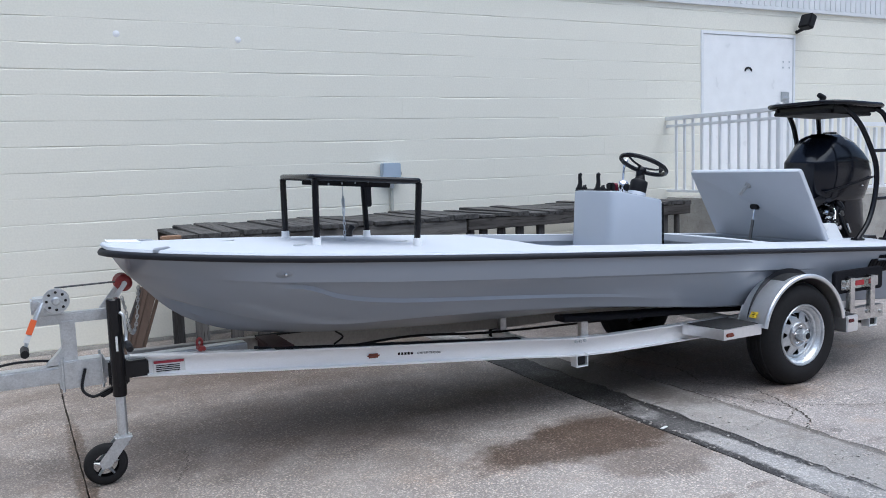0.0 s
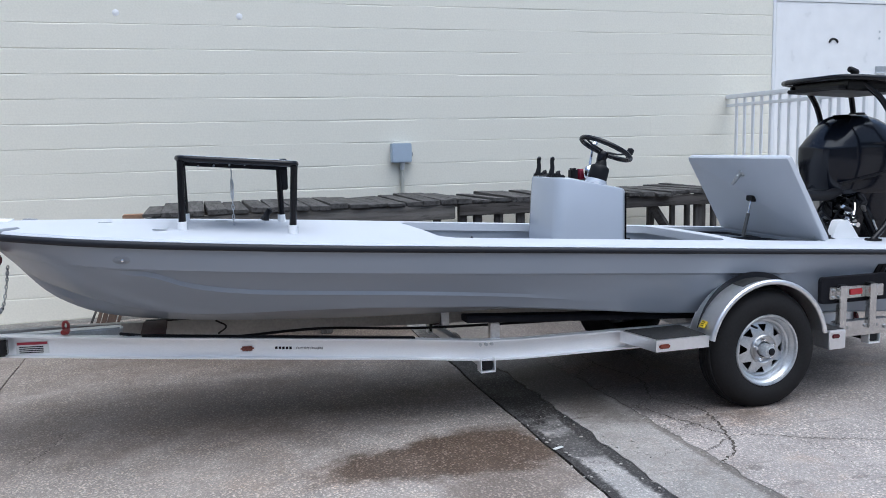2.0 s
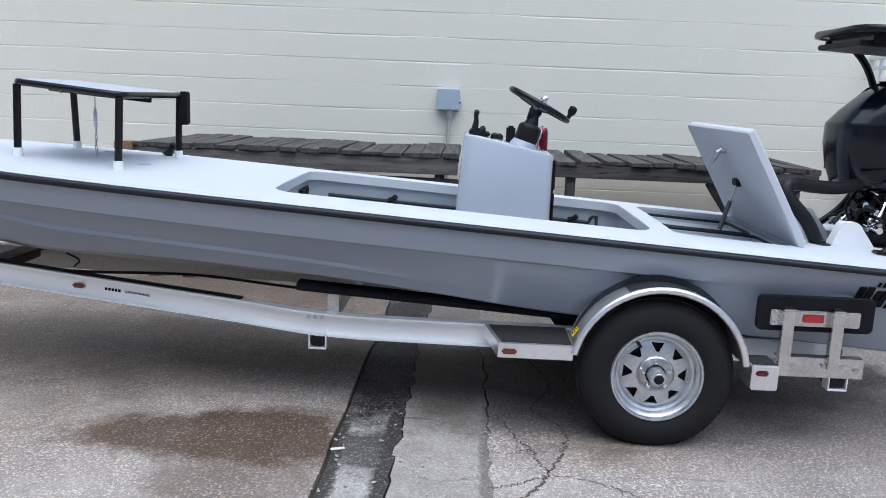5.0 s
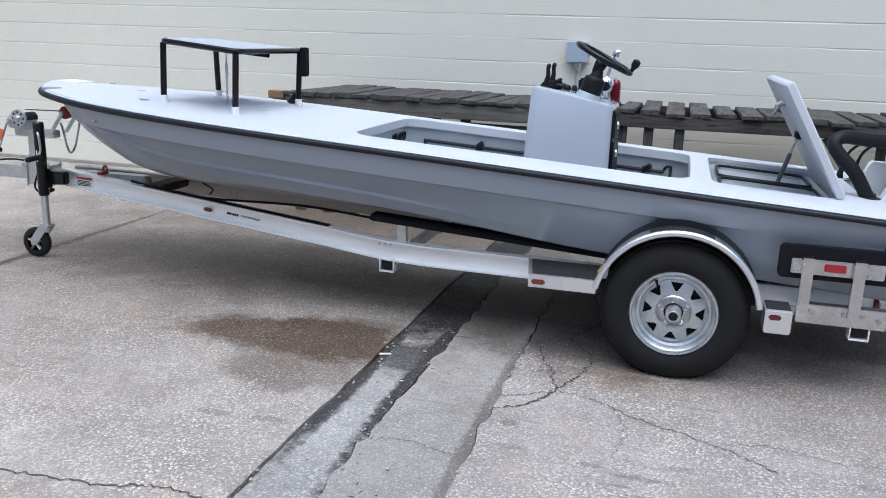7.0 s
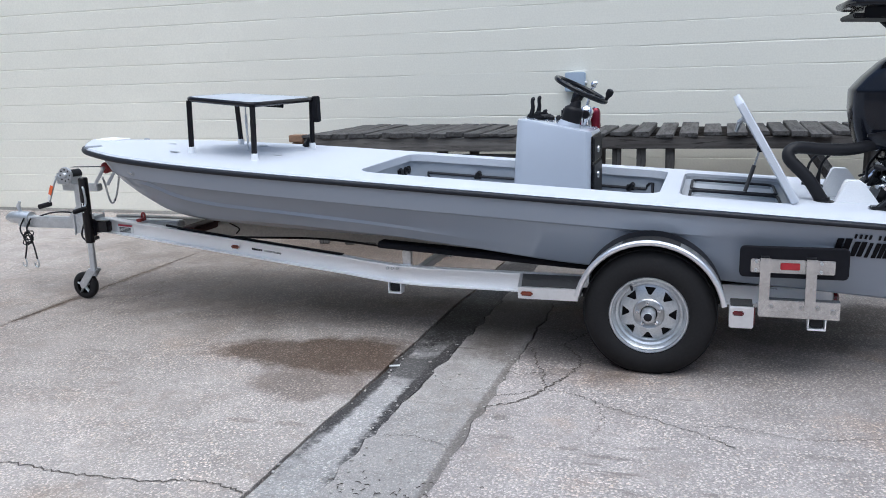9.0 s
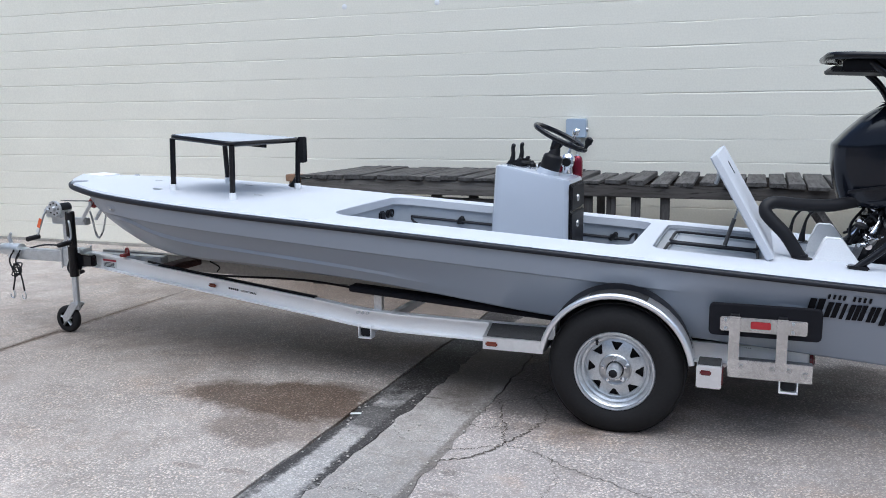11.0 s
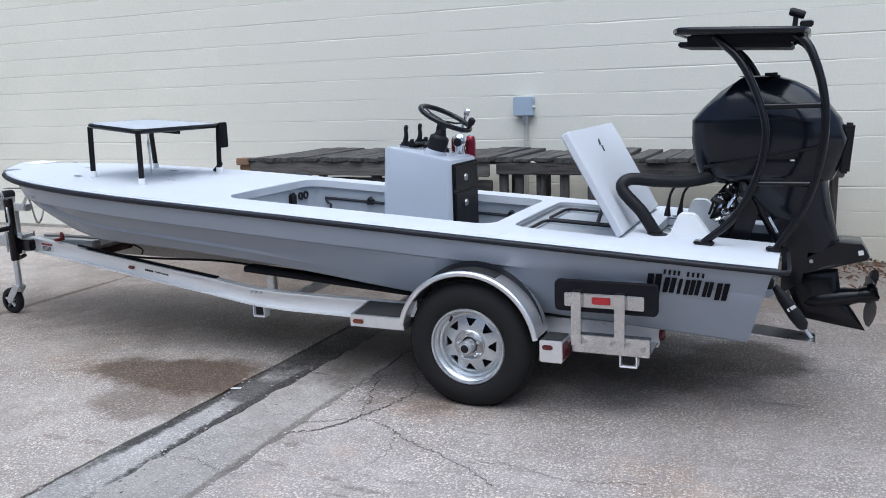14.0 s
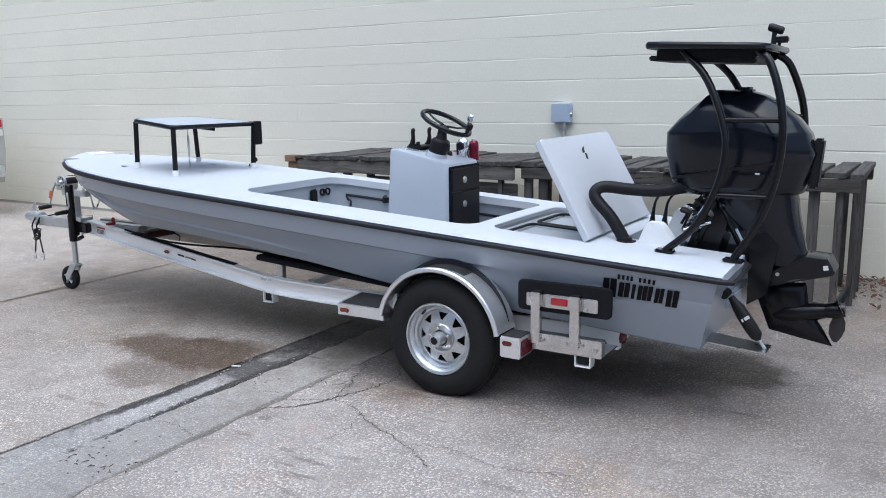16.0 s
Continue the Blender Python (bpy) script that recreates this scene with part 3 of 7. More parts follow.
        prof = [(4.952, -0.05), (4.962, 0.01), (5.002, 0.112), (5.015, 0.122), (5.072, 0.124), (5.088, 0.114), (5.17, 0.006), (5.178, -0.05)]
        bm = ring_loft([[(x, y + dy, deck_z(x) + h) for x, h in prof] for dy in (-0.03, 0.03)])
        part("knee", bm, M_WHITE, root, "white moulded knee beside the motor well")
    bm = box(5.06, 5.44, YC - 0.25, YC + 0.25, 0.5, 0.58, 0.01)
    part("motor_well", bm, M_LINER, root, "grey splash well")
    part("well_step", box(4.862, 5.062, YC - 0.252, YC + 0.252, 0.7, 0.745, 0.006), M_LINER, root, "shallow grey recess before the splash well")
    part("fuel_cap", lathe([(0, -0.03), (0.04, -0.03), (0.04, 0.004), (0.03, 0.012), (0.012, 0.012), (0.01, 0.008), (0, 0.008)], "z", (4.925, YC + 0.165, 0.75), 24), M_CHROME, root, "chrome filler cap")
    # bow locker pad, nav lights, cleats, rod holders, thru hulls
    d = deck_z(0.36)
    part("bow_step", box(0.262, 0.435, YC - 0.03, YC + 0.17, d - 0.01, d + 0.022, 0.012, turn=Matrix.Rotation(0.065, 4, "Y")), M_WHITE, root, "raised white pad on the bow")
    for s in (-1, 1):
        x, y = 0.475, YC + s * 0.276
        bm = lathe([(0.0, -0.012), (0.045, -0.012), (0.044, 0.002), (0.036, 0.007), (0.0, 0.009)], "z", (0, 0, 0), 24)
        bmesh.ops.transform(bm, matrix=Matrix.Translation((x, y, deck_z(x) + 0.006)) @ Matrix.Rotation(s * -0.75, 4, "Z") @ Matrix.Diagonal((1.3, 0.42, 1, 1)), verts=bm.verts)
        part("navigation_light", bm, M_LOCKER, root, "flush metal navigation light")
    for x, y in ((1.12, -0.3), (1.75, -0.12), (1.42, 0.28), (0.85, 0.05)):
        bm = lathe([(0, 0), (0.032, 0), (0.03, 0.004), (0, 0.005)], "z", (0, 0, 0), 16)
        bmesh.ops.transform(bm, matrix=Matrix.Translation((x, YC + y, deck_z(x) + 0.017)) @ Matrix.Diagonal((1.1, 0.45, 1, 1)), verts=bm.verts)
        part("pop_up_cleat", bm, M_STEEL, root, "flush pop-up cleat")
    x = 0.962
    h = hull_half(x, 0.945)
    bm = lathe([(0, 0), (0.034, 0), (0.03, 0.005), (0.012, 0.009), (0, 0.01)], "y", (0, 0, 0), 20)
    bmesh.ops.transform(bm, matrix=Matrix.Translation((x, YC - h + 0.002, 0.945)) @ Matrix.Rotation(-math.atan2(hull_half(x + 0.03, 0.945) - hull_half(x - 0.03, 0.945), 0.06), 4, "Z") @ Matrix.Rotation(math.atan2(hull_half(x, 0.96) - hull_half(x, 0.93), 0.03), 4, "X") @ Matrix.Diagonal((1.25, -0.45, 0.62, 1)), verts=bm.verts)
    te = part("tow_eye", bm, M_LOCKER, root, "dull oval fitting in the bow side")
    part("eye_pin", lathe([(0, -0.012), (0.006, -0.01), (0.008, 0.0), (0, 0.002)], "y", (x + 0.004, YC - h - 0.004, 0.944), 12), M_CHROME, te, "bright pin")
    for s in (-1, 1):
        for x in (2.9, 3.89):
            y = YC + s * 0.452
            bm = tube([(x - 0.022, y + s * 0.022, deck_z(x) - 0.118), (x - 0.004, y, deck_z(x) - 0.1), (x + 0.018, y - s * 0.012, deck_z(x) - 0.078)], [0.013, 0.017, 0.014], seg=10)
            box(x - 0.03, x + 0.02, y + s * 0.034 - 0.008, y + s * 0.034 + 0.008, deck_z(x) - 0.128, deck_z(x) - 0.09, 0.005, bm)
            part("rod_rack", bm, M_MATT, root, "black under-gunwale rod rack")
        if s < 0:
            bm = box(2.7, 4.06, YC - 0.476, YC - 0.448, deck_z(3.4) - 0.108, deck_z(3.4) - 0.086, 0.006)
            bmesh.ops.transform(bm, matrix=Matrix.Translation((3.42, 0, deck_z(3.42))) @ Matrix.Rotation(0.065, 4, "Y") @ Matrix.Translation((-3.42, 0, -deck_z(3.42))), verts=bm.verts)
            part("side_trim", bm, M_MATT, root, "black trim strip inside the cockpit")
            continue
        def wall_at(x, drop):
            return (x, YC + 0.488 - 0.03 * max(0.0, (drop - 0.17) / 0.16), deck_z(x) - drop)
        rim = []
        for cx, cd, a0 in ((4.02, 0.112, 90), (2.58, 0.112, 180), (2.58, 0.27, 270), (4.02, 0.27, 0)):
            rim += [wall_at(cx + 0.04 * math.cos(radians(a0 + q)), cd - 0.04 * math.sin(radians(a0 + q))) for q in (0, 30, 60, 90)]
        lk = part("side_locker", ring_loft([[(x, y + d, z) for x, y, z in rim] for d in (-0.004, 0.004)]), M_LOCKER, root, "grey locker panel inside the cockpit")
        part("locker_gasket", tube([(x, y - 0.004, z) for x, y, z in rim], 0.009, loop=True, seg=8), M_RUB, lk, "black rubber seal")
        part("locker_slot", tube([wall_at(2.6, 0.108), wall_at(4.0, 0.108)], 0.005, seg=6), M_MATT, lk)
    part("bulkhead_locker", box(2.428, 2.452, YC + 0.2, YC + 0.275, deck_z(2.44) - 0.165, deck_z(2.44) - 0.06, 0.01), M_MATT, root, "black open locker in the cockpit front")
    for k in range(2):
        part("rod_tube", lathe([(0.014, 0.0), (0.026, 0.0), (0.027, 0.012), (0.021, 0.014), (0.016, 0.004)], "x", (2.43, YC + 0.34 + 0.06 * k, deck_z(2.44) - 0.09), 18, caps=False), M_MATT, root, "black rod tube mouth")
    # lettering drawn as plain shapes
    def on_side(poly, name, mat=M_INK, lift=0.006):
        bm = bmesh.new()
        ring_loft([[(x, YC - hull_half(x, z) - q, z) for x, z in poly] for q in (-0.002, lift + 0.002)], bm)
        part(name, bm, mat, hull)
    k = 0.018
    for x, w, lo, hi in ((4.915, 0.062, 0.586, 0.682), (4.99, 0.05, 0.597, 0.671), (5.052, 0.014, 0.597, 0.671), (5.08, 0.066, 0.597, 0.671), (5.16, 0.038, 0.597, 0.671), (5.212, 0.052, 0.588, 0.671)):
        q = 0.065 * (x - 5)
        n = 1 if w < 0.02 else 3 if w > 0.063 else 2
        sw = w / (n + 0.3 * (n - 1))
        for i in range(n):
            a = x + i * 1.3 * sw
            on_side([(a, lo - q), (a + sw, lo - q), (a + sw + k, hi - q), (a + k, hi - q)], "name_bar")
    for x, w in ((5.0, 0.009), (5.021, 0.009), (5.042, 0.009), (5.061, 0.009), (5.1, 0.009), (5.121, 0.009), (5.142, 0.009), (5.163, 0.009)):
        z0 = 0.69 - 0.065 * (x - 5)
        on_side([(x, z0), (x + w, z0 - 0.001), (x + w + 0.004, z0 + 0.02), (x + 0.004, z0 + 0.021)], "name_bar")
    return root


def build_hatch_lid():
    """The rear locker's lid, standing open on a gas strut."""
    root = thing("hatch_lid", (4.77, YC, deck_z(4.77)), "white locker lid propped open on a gas strut", "hatch lid")
    lo, hi = Vector((4.765, 0, 0.815)), Vector((4.49, 0, 1.30))
    n = Vector(((hi - lo).z, 0, -(hi - lo).x)).normalized()
    bm = bmesh.new()
    rim = [(-0.47, 0.0), (0.51, 0.0), (0.51, 0.965), (0.504, 0.99), (0.49, 1.0), (-0.45, 1.0), (-0.464, 0.99), (-0.47, 0.965)]
    def at(y, u, d):
        p = lo.lerp(hi, u) + n * d
        return (p.x, YC + y, p.z)
    ring_loft([[at(y * q, 0.5 + (u - 0.5) * q, d) for y, u in rim] for q, d in ((0.985, -0.022), (1, -0.016), (1, 0.012), (0.985, 0.018))], bm)
    part("panel", bm, M_DECK, root, "white lid with a rounded edge")
    bm = bmesh.new()
    for poly in (((-0.03, 0.80), (0.0, 0.81), (0.022, 0.87), (-0.012, 0.85)), ((-0.012, 0.74), (0.004, 0.735), (0.018, 0.79), (0.0, 0.8))):
        ring_loft([[at(y, u, d) for y, u in poly] for d in (0.017, 0.021)], bm)
    part("latch", bm, M_MATT, root, "small dark latch plate")
    q0 = Vector(at(0.0, 0.8, -0.02))
    bm = tube([q0 + n * 0.004, q0 - n * 0.004, q0 - n * 0.012], [0.024, 0.024, 0.018], seg=16)
    tube([q0 - n * 0.01, q0 - n * 0.03, q0 - n * 0.036 + Vector((-0.01, 0.035, -0.05))], [0.014, 0.014, 0.01], bm)
    part("latch_pawl", bm, M_SHADE, root, "chrome latch pawl")
    top, foot = Vector((4.612, YC + 0.015, 1.03)), Vector((4.545, YC + 0.0, 0.8))
    mid = foot.lerp(top, 0.62)
    st = part("strut", tube([foot, mid], 0.011), M_CHAIN, root, "dark steel gas strut")
    part("strut_rod", tube([mid, top], 0.006), M_CHROME, st)
    bm = box(4.596, 4.64, YC - 0.022, YC + 0.052, 1.015, 1.058, 0.008)
    part("strut_bracket", bm, M_MATT, root, "black strut bracket")
    for y in (-0.4, 0.4):
        p = at(y, 0.05, -0.02)
        part("bolt", lathe([(0, -0.006), (0.008, -0.004), (0.008, 0), (0, 0.002)], "x", p, 10), M_STEEL, root)
    return root


def build_console():
    z0 = deck_z(3.5) - 0.33
    root = thing("helm_console", (3.5, 4.605, z0), "pale grey helm console standing in the cockpit", "console")
    x0, x1, y0, y1 = 3.272, 3.712, 4.372, 4.805

    def ring(z_front, z_rear, inset, front_r=0.06, lean=0.0):
        a = x0 + inset * 0.6 - lean
        pts = [(a + front_r, y0 + inset), (x1 - 0.03, y0 + inset), (x1 - inset, y0 + 0.03 + inset), (x1 - inset, y1 - 0.03 - inset), (x1 - 0.03, y1 - inset), (a + front_r, y1 - inset)]
        pts += [(a + front_r * (1 - math.sin(t)), y1 - inset - front_r * (1 - math.cos(t))) for t in (0.4, 0.8, 1.2, 1.57)]
        pts += [(a + front_r * (1 - math.cos(t)), y0 + inset + front_r * (1 - math.sin(t))) for t in (0.0, 0.4, 0.8, 1.2)]
        out = []
        for x, y in pts:
            u = (x - x0) / (x1 - x0)
            f = 0 if u < 0.3 else (u - 0.3) / 0.7
            y -= 0.04 * u * (y - y0) / (y1 - y0)
            out.append((x, y, z_front + (z_rear - z_front) * f - (0.009 * u if z_front > 1 else 0)))
        return out
    bm = ring_loft([ring(z0 - 0.01, z0 - 0.03, 0.0, lean=0.045), ring(1.193, 1.122, 0.0), ring(1.206, 1.135, 0.006), ring(1.21, 1.139, 0.02)])
    part("body", bm, M_CONSOLE, root, "pale grey moulded console body", 30)
    for i, (za, zb) in enumerate(((0.955, 1.095), (0.66, 0.945))):
        d = part("door", box(x1 - 0.002, x1 + 0.014, y0 + 0.03, y1 - 0.058, za, zb, 0.006), M_MATT, root, "black console access door")
        zl = zb - 0.075
        part("latch", lathe([(0, 0.014), (0.021, 0.014), (0.019, 0.022), (0.008, 0.023), (0.0, 0.028)], "x", (x1, 4.55, zl), 18), M_SHADE, d, "round chrome latch")
    part("trim", box(x1 - 0.004, x1 + 0.006, y0 + 0.015, y1 - 0.046, 0.64, 1.108, 0.004), M_BLACK, root, "black door frame")
    # helm pod, bezel, wheel
    hub = Vector((3.626, 4.49, 1.348))
    n = Vector((0.46, 0, 0.89)).normalized()
    base = Vector((3.574, 4.486, 1.186))
    m = (hub - base).normalized()
    def disc(profile, c, seg=28, n=n):
        b2 = lathe(profile, "z", (0, 0, 0), seg)
        bmesh.ops.transform(b2, matrix=Matrix.Translation(c) @ n.to_track_quat("Z", "X").to_matrix().to_4x4(), verts=b2.verts)
        return b2
    part("helm_pod", disc([(0.078, -0.06), (0.07, -0.03), (0.058, 0.0), (0.0, 0.002)], base, n=m), M_CONSOLE, root, "pale moulded helm pod")
    part("helm_bezel", disc([(0.054, -0.005), (0.057, 0.0), (0.057, 0.068), (0.053, 0.078), (0.036, 0.088), (0.024, 0.125), (0.0, 0.126)], base, n=m), M_MATT, root, "black tilt helm boot")
    sw = part("steering_wheel", disc([(0.0, -0.07), (0.024, -0.066), (0.034, -0.015), (0.026, 0.0), (0, 0.002)], hub), M_BLACK, root, "black three-spoke steering wheel")
    e1 = Vector((0, 1, 0))
    e2 = n.cross(e1).normalized()
    rim = [hub + n * 0.02 + 0.155 * (math.cos(a) * e1 + math.sin(a) * e2) for a in (2 * math.pi * k / 40 for k in range(40))]
    part("rim", tube(rim, 0.0145, loop=True, seg=10), M_BLACK, sw, "black padded rim")
    for k in range(3):
        a = math.pi / 2 + k * 2 * math.pi / 3
        e = math.cos(a) * e1 + math.sin(a) * e2
        part("spoke", tube([hub + e * 0.02, hub + e * 0.09 + n * 0.004, hub + n * 0.02 + e * 0.15], [0.014, 0.011, 0.009], flat=0.5), M_MATT, sw)
    q = hub + n * 0.02 + 0.155 * Vector((0.885, 0.0, -0.46))
    part("wheel_knob", tube([q, q + n * 0.03, q + n * 0.045, q + n * 0.07, q + n * 0.078], [0.008, 0.012, 0.021, 0.02, 0.006]), M_MATT, sw, "black steering knob")
    # throttle binnacle
    ct = Vector((3.635, 4.7, 1.14))
    th = part("throttle", tube([ct, ct + Vector((0, 0, 0.04)), ct + Vector((0, 0, 0.06)), ct + Vector((0, 0, 0.095)), ct + Vector((0, 0, 0.118)), ct + Vector((0, 0, 0.126))], [0.034, 0.03, 0.04, 0.044, 0.03, 0.008], seg=18), M_CHROME, root, "chrome throttle control head")
    part("throttle_hub", lathe([(0.0, -0.05), (0.022, -0.05), (0.026, -0.044), (0.026, -0.03), (0.0, -0.03)], "y", ct + Vector((0, 0, 0.075)), 18), M_MATT, th, "black side hub")
    part("throttle_lever", tube(spline([ct + Vector((0.0, 0.0, 0.11)), ct + Vector((0.015, 0.012, 0.17)), ct + Vector((0.032, 0.02, 0.225))], 8), [0.009] * 7 + [0.01, 0.011]), M_CHROME, th, "chrome throttle lever")
    kb = ct + Vector((0.034, 0.02, 0.225))
    part("throttle_grip", tube([kb, kb + Vector((0.002, 0, 0.008)), kb + Vector((0.006, 0, 0.024)), kb + Vector((0.016, 0, 0.034)), kb + Vector((0.03, 0, 0.034))], [0.008, 0.018, 0.02, 0.016, 0.006], seg=14), M_CHROME, th, "chrome pear-shaped lever knob")
    p = Vector((3.682, 4.752, 1.125))
    cap = part("kill_switch", tube([p, p + Vector((0, 0, 0.09)), p + Vector((0, 0, 0.112)), p + Vector((0, 0, 0.122))], [0.031, 0.031, 0.027, 0.018], seg=18), M_CAP, root, "red anodised fitting")
    part("cap_top", tube([p + Vector((-0.004, -0.004, 0.1225)), p + Vector((-0.004, -0.004, 0.13)), p + Vector((-0.004, -0.004, 0.133))], [0.016, 0.014, 0.006], seg=16), M_CHROME, cap)
    p2 = Vector((3.592, 4.742, 1.14))
    part("key_switch", tube([p2, p2 + Vector((0, 0, 0.085)), p2 + Vector((0, 0, 0.105))], [0.03, 0.03, 0.02], seg=18), M_CAP, root, "red anodised fitting")
    part("control_cover", box(3.49, 3.535, 4.65, 4.71, 1.15, 1.252, 0.01), M_MATT, root, "black control cover")
    # rod holders and dash gear
    for y in (4.782, 4.585):
        b2 = box(3.30, 3.385, y - 0.016, y + 0.016, 1.195, 1.228, 0.006)
        tube(spline([(3.322, y, 1.215), (3.332, y, 1.262), (3.33, y, 1.3), (3.338, y, 1.325)], 8), [0.021, 0.02, 0.018, 0.016, 0.015, 0.015, 0.016, 0.017, 0.008], b2, flat=0.75)
        tube([(3.36, y, 1.215), (3.368, y, 1.232), (3.38, y, 1.238)], [0.014, 0.012, 0.007], b2)
        rh = part("rod_holder", b2, M_MATT, root, "black clip-on rod holder")
        part("holder_lip", box(3.322, 3.345, y - 0.009, y + 0.009, 1.316, 1.323, 0.003), M_STEEL, rh)
    part("rod_holder_base", box(3.296, 3.405, 4.56, 4.795, 1.2, 1.215, 0.004), M_MATT, root)
    for x, y, s in ((3.43, 4.66, 0.022), (3.46, 4.74, 0.018), (3.57, 4.64, 0.018)):
        z = 1.2 - 0.2 * (x - 3.41)
        part("switch", lathe([(0, 0), (s, 0), (s * 0.9, 0.02), (s * 0.4, 0.03), (0, 0.03)], "z", (x, y, z - 0.012), 14), M_MATT, root, "black rubber switch boot")
    return root


def build_casting_platform():
    root = thing("casting_platform", (1.48, YC, 1.0), "black tube casting platform with a pale top on the foredeck", "platform")
    feet = {"a": (1.22, 4.149), "b": (1.728, 4.05), "c": (1.233, 4.715), "d": (1.75, 4.78)}
    tops = {"a": (1.228, 4.155), "b": (1.745, 4.04), "c": (1.23, 4.70), "d": (1.75, 4.805)}
    def tz(x):
        return 1.379 - 0.077 * (x - 1.2)
    for k in feet:
        (x, y), (u, v) = feet[k], tops[k]
        z = deck_z(x) + 0.012
        leg = part("leg", tube([(x, y, z + 0.03), (u, v, tz(u) - 0.01)], 0.0172, seg=14), M_BLACK, root)
        part("foot_cup", lathe([(0.0, 0), (0.0225, 0), (0.0225, 0.004), (0.021, 0.044), (0.0, 0.046)], "z", (x, y, z - 0.004), 18), M_WHITE, leg, "white rubber foot")
    cor = [tops["a"], tops["b"], tops["d"], tops["c"]]
    pts = []
    cx, cy = 1.475, YC
    for i in range(4):
        p, q, o = Vector(cor[i]), Vector(cor[(i + 1) % 4]), Vector(cor[i - 1])
        a, b = p + (o - p).normalized() * 0.07, p + (q - p).normalized() * 0.07
        for t in (0, 0.25, 0.5, 0.75, 1):
            pts.append((1 - t) ** 2 * a + 2 * t * (1 - t) * p + t * t * b)
    def grow(p, s):
        return Vector((cx + (p.x - cx) * s, cy + (p.y - cy) * s))
    ring = [grow(p, 1.05) for p in pts]
    part("rim", tube([(p.x, p.y, tz(p.x)) for p in ring], 0.0155, loop=True, seg=10), M_BLACK, root, "black tube rim")
    bm = ring_loft([[(q.x, q.y, tz(q.x) + d) for q in (grow(p, s) for p in pts)] for s, d in ((1.04, -0.006), (1.045, 0.008), (1.0, 0.016))])
    part("top_pad", bm, M_PAD, root, "pale grey non-skid top")
    z = tz(1.45) + 0.008
    bm = box(1.245, 1.75, YC - 0.006, YC + 0.006, z - 0.05, z - 0.012, 0.003, turn=Matrix.Rotation(0.077, 4, "Y"))
    st = part("strap_bar", bm, M_BLACK, root, "black drilled centre bar")
    for i in range(6):
        x = 1.31 + i * 0.076
        part("bolt", lathe([(0, -0.01), (0.006, -0.01), (0.006, 0.012), (0, 0.012)], "y", (x, YC - 0.006, z - 0.033), 10), M_CHROME, st)
    b2 = tube([(1.47, YC, z - 0.03), (1.47, YC, z - 0.1)], 0.003)
    tb = part("turnbuckle", tube([(1.47, YC, z - 0.1), (1.47, YC, z - 0.12), (1.47, YC, z - 0.19), (1.47, YC, z - 0.21)], [0.004, 0.009, 0.009, 0.004]), M_STEEL, root, "steel turnbuckle and chain holding the platform down")
    part("turnbuckle_screw", b2, M_STEEL, tb)
    zz = z - 0.21
    i = 0
    while zz > deck_z(1.47) + 0.02:
        e = Vector((1, 0, 0)) if i % 2 else Vector((0, 1, 0))
        ringp = [Vector((1.47, YC, zz - 0.013)) + 0.006 * math.cos(a) * e + Vector((0, 0, 0.016 * math.sin(a))) for a in (2 * math.pi * k / 10 for k in range(10))]
        part("chain_link", tube(ringp, 0.0025, loop=True, seg=6), M_STEEL, tb)
        zz -= 0.025
        i += 1
    bm = box(1.755, 1.795, 4.785, 4.85, tz(1.76) - 0.155, tz(1.76) + 0.02, 0.006)
    part("pouch", bm, M_CARPET, root, "black tool pouch on a leg")
    bm = tube(spline([(1.66, 4.86, deck_z(1.66) + 0.01), (1.68, 4.865, deck_z(1.66) + 0.05), (1.7, 4.87, deck_z(1.66) + 0.075)], 6), [0.03, 0.024, 0.018, 0.016, 0.018, 0.02, 0.01])
    part("foot_switch", bm, M_MATT, root, "black rubber fitting")
    return root


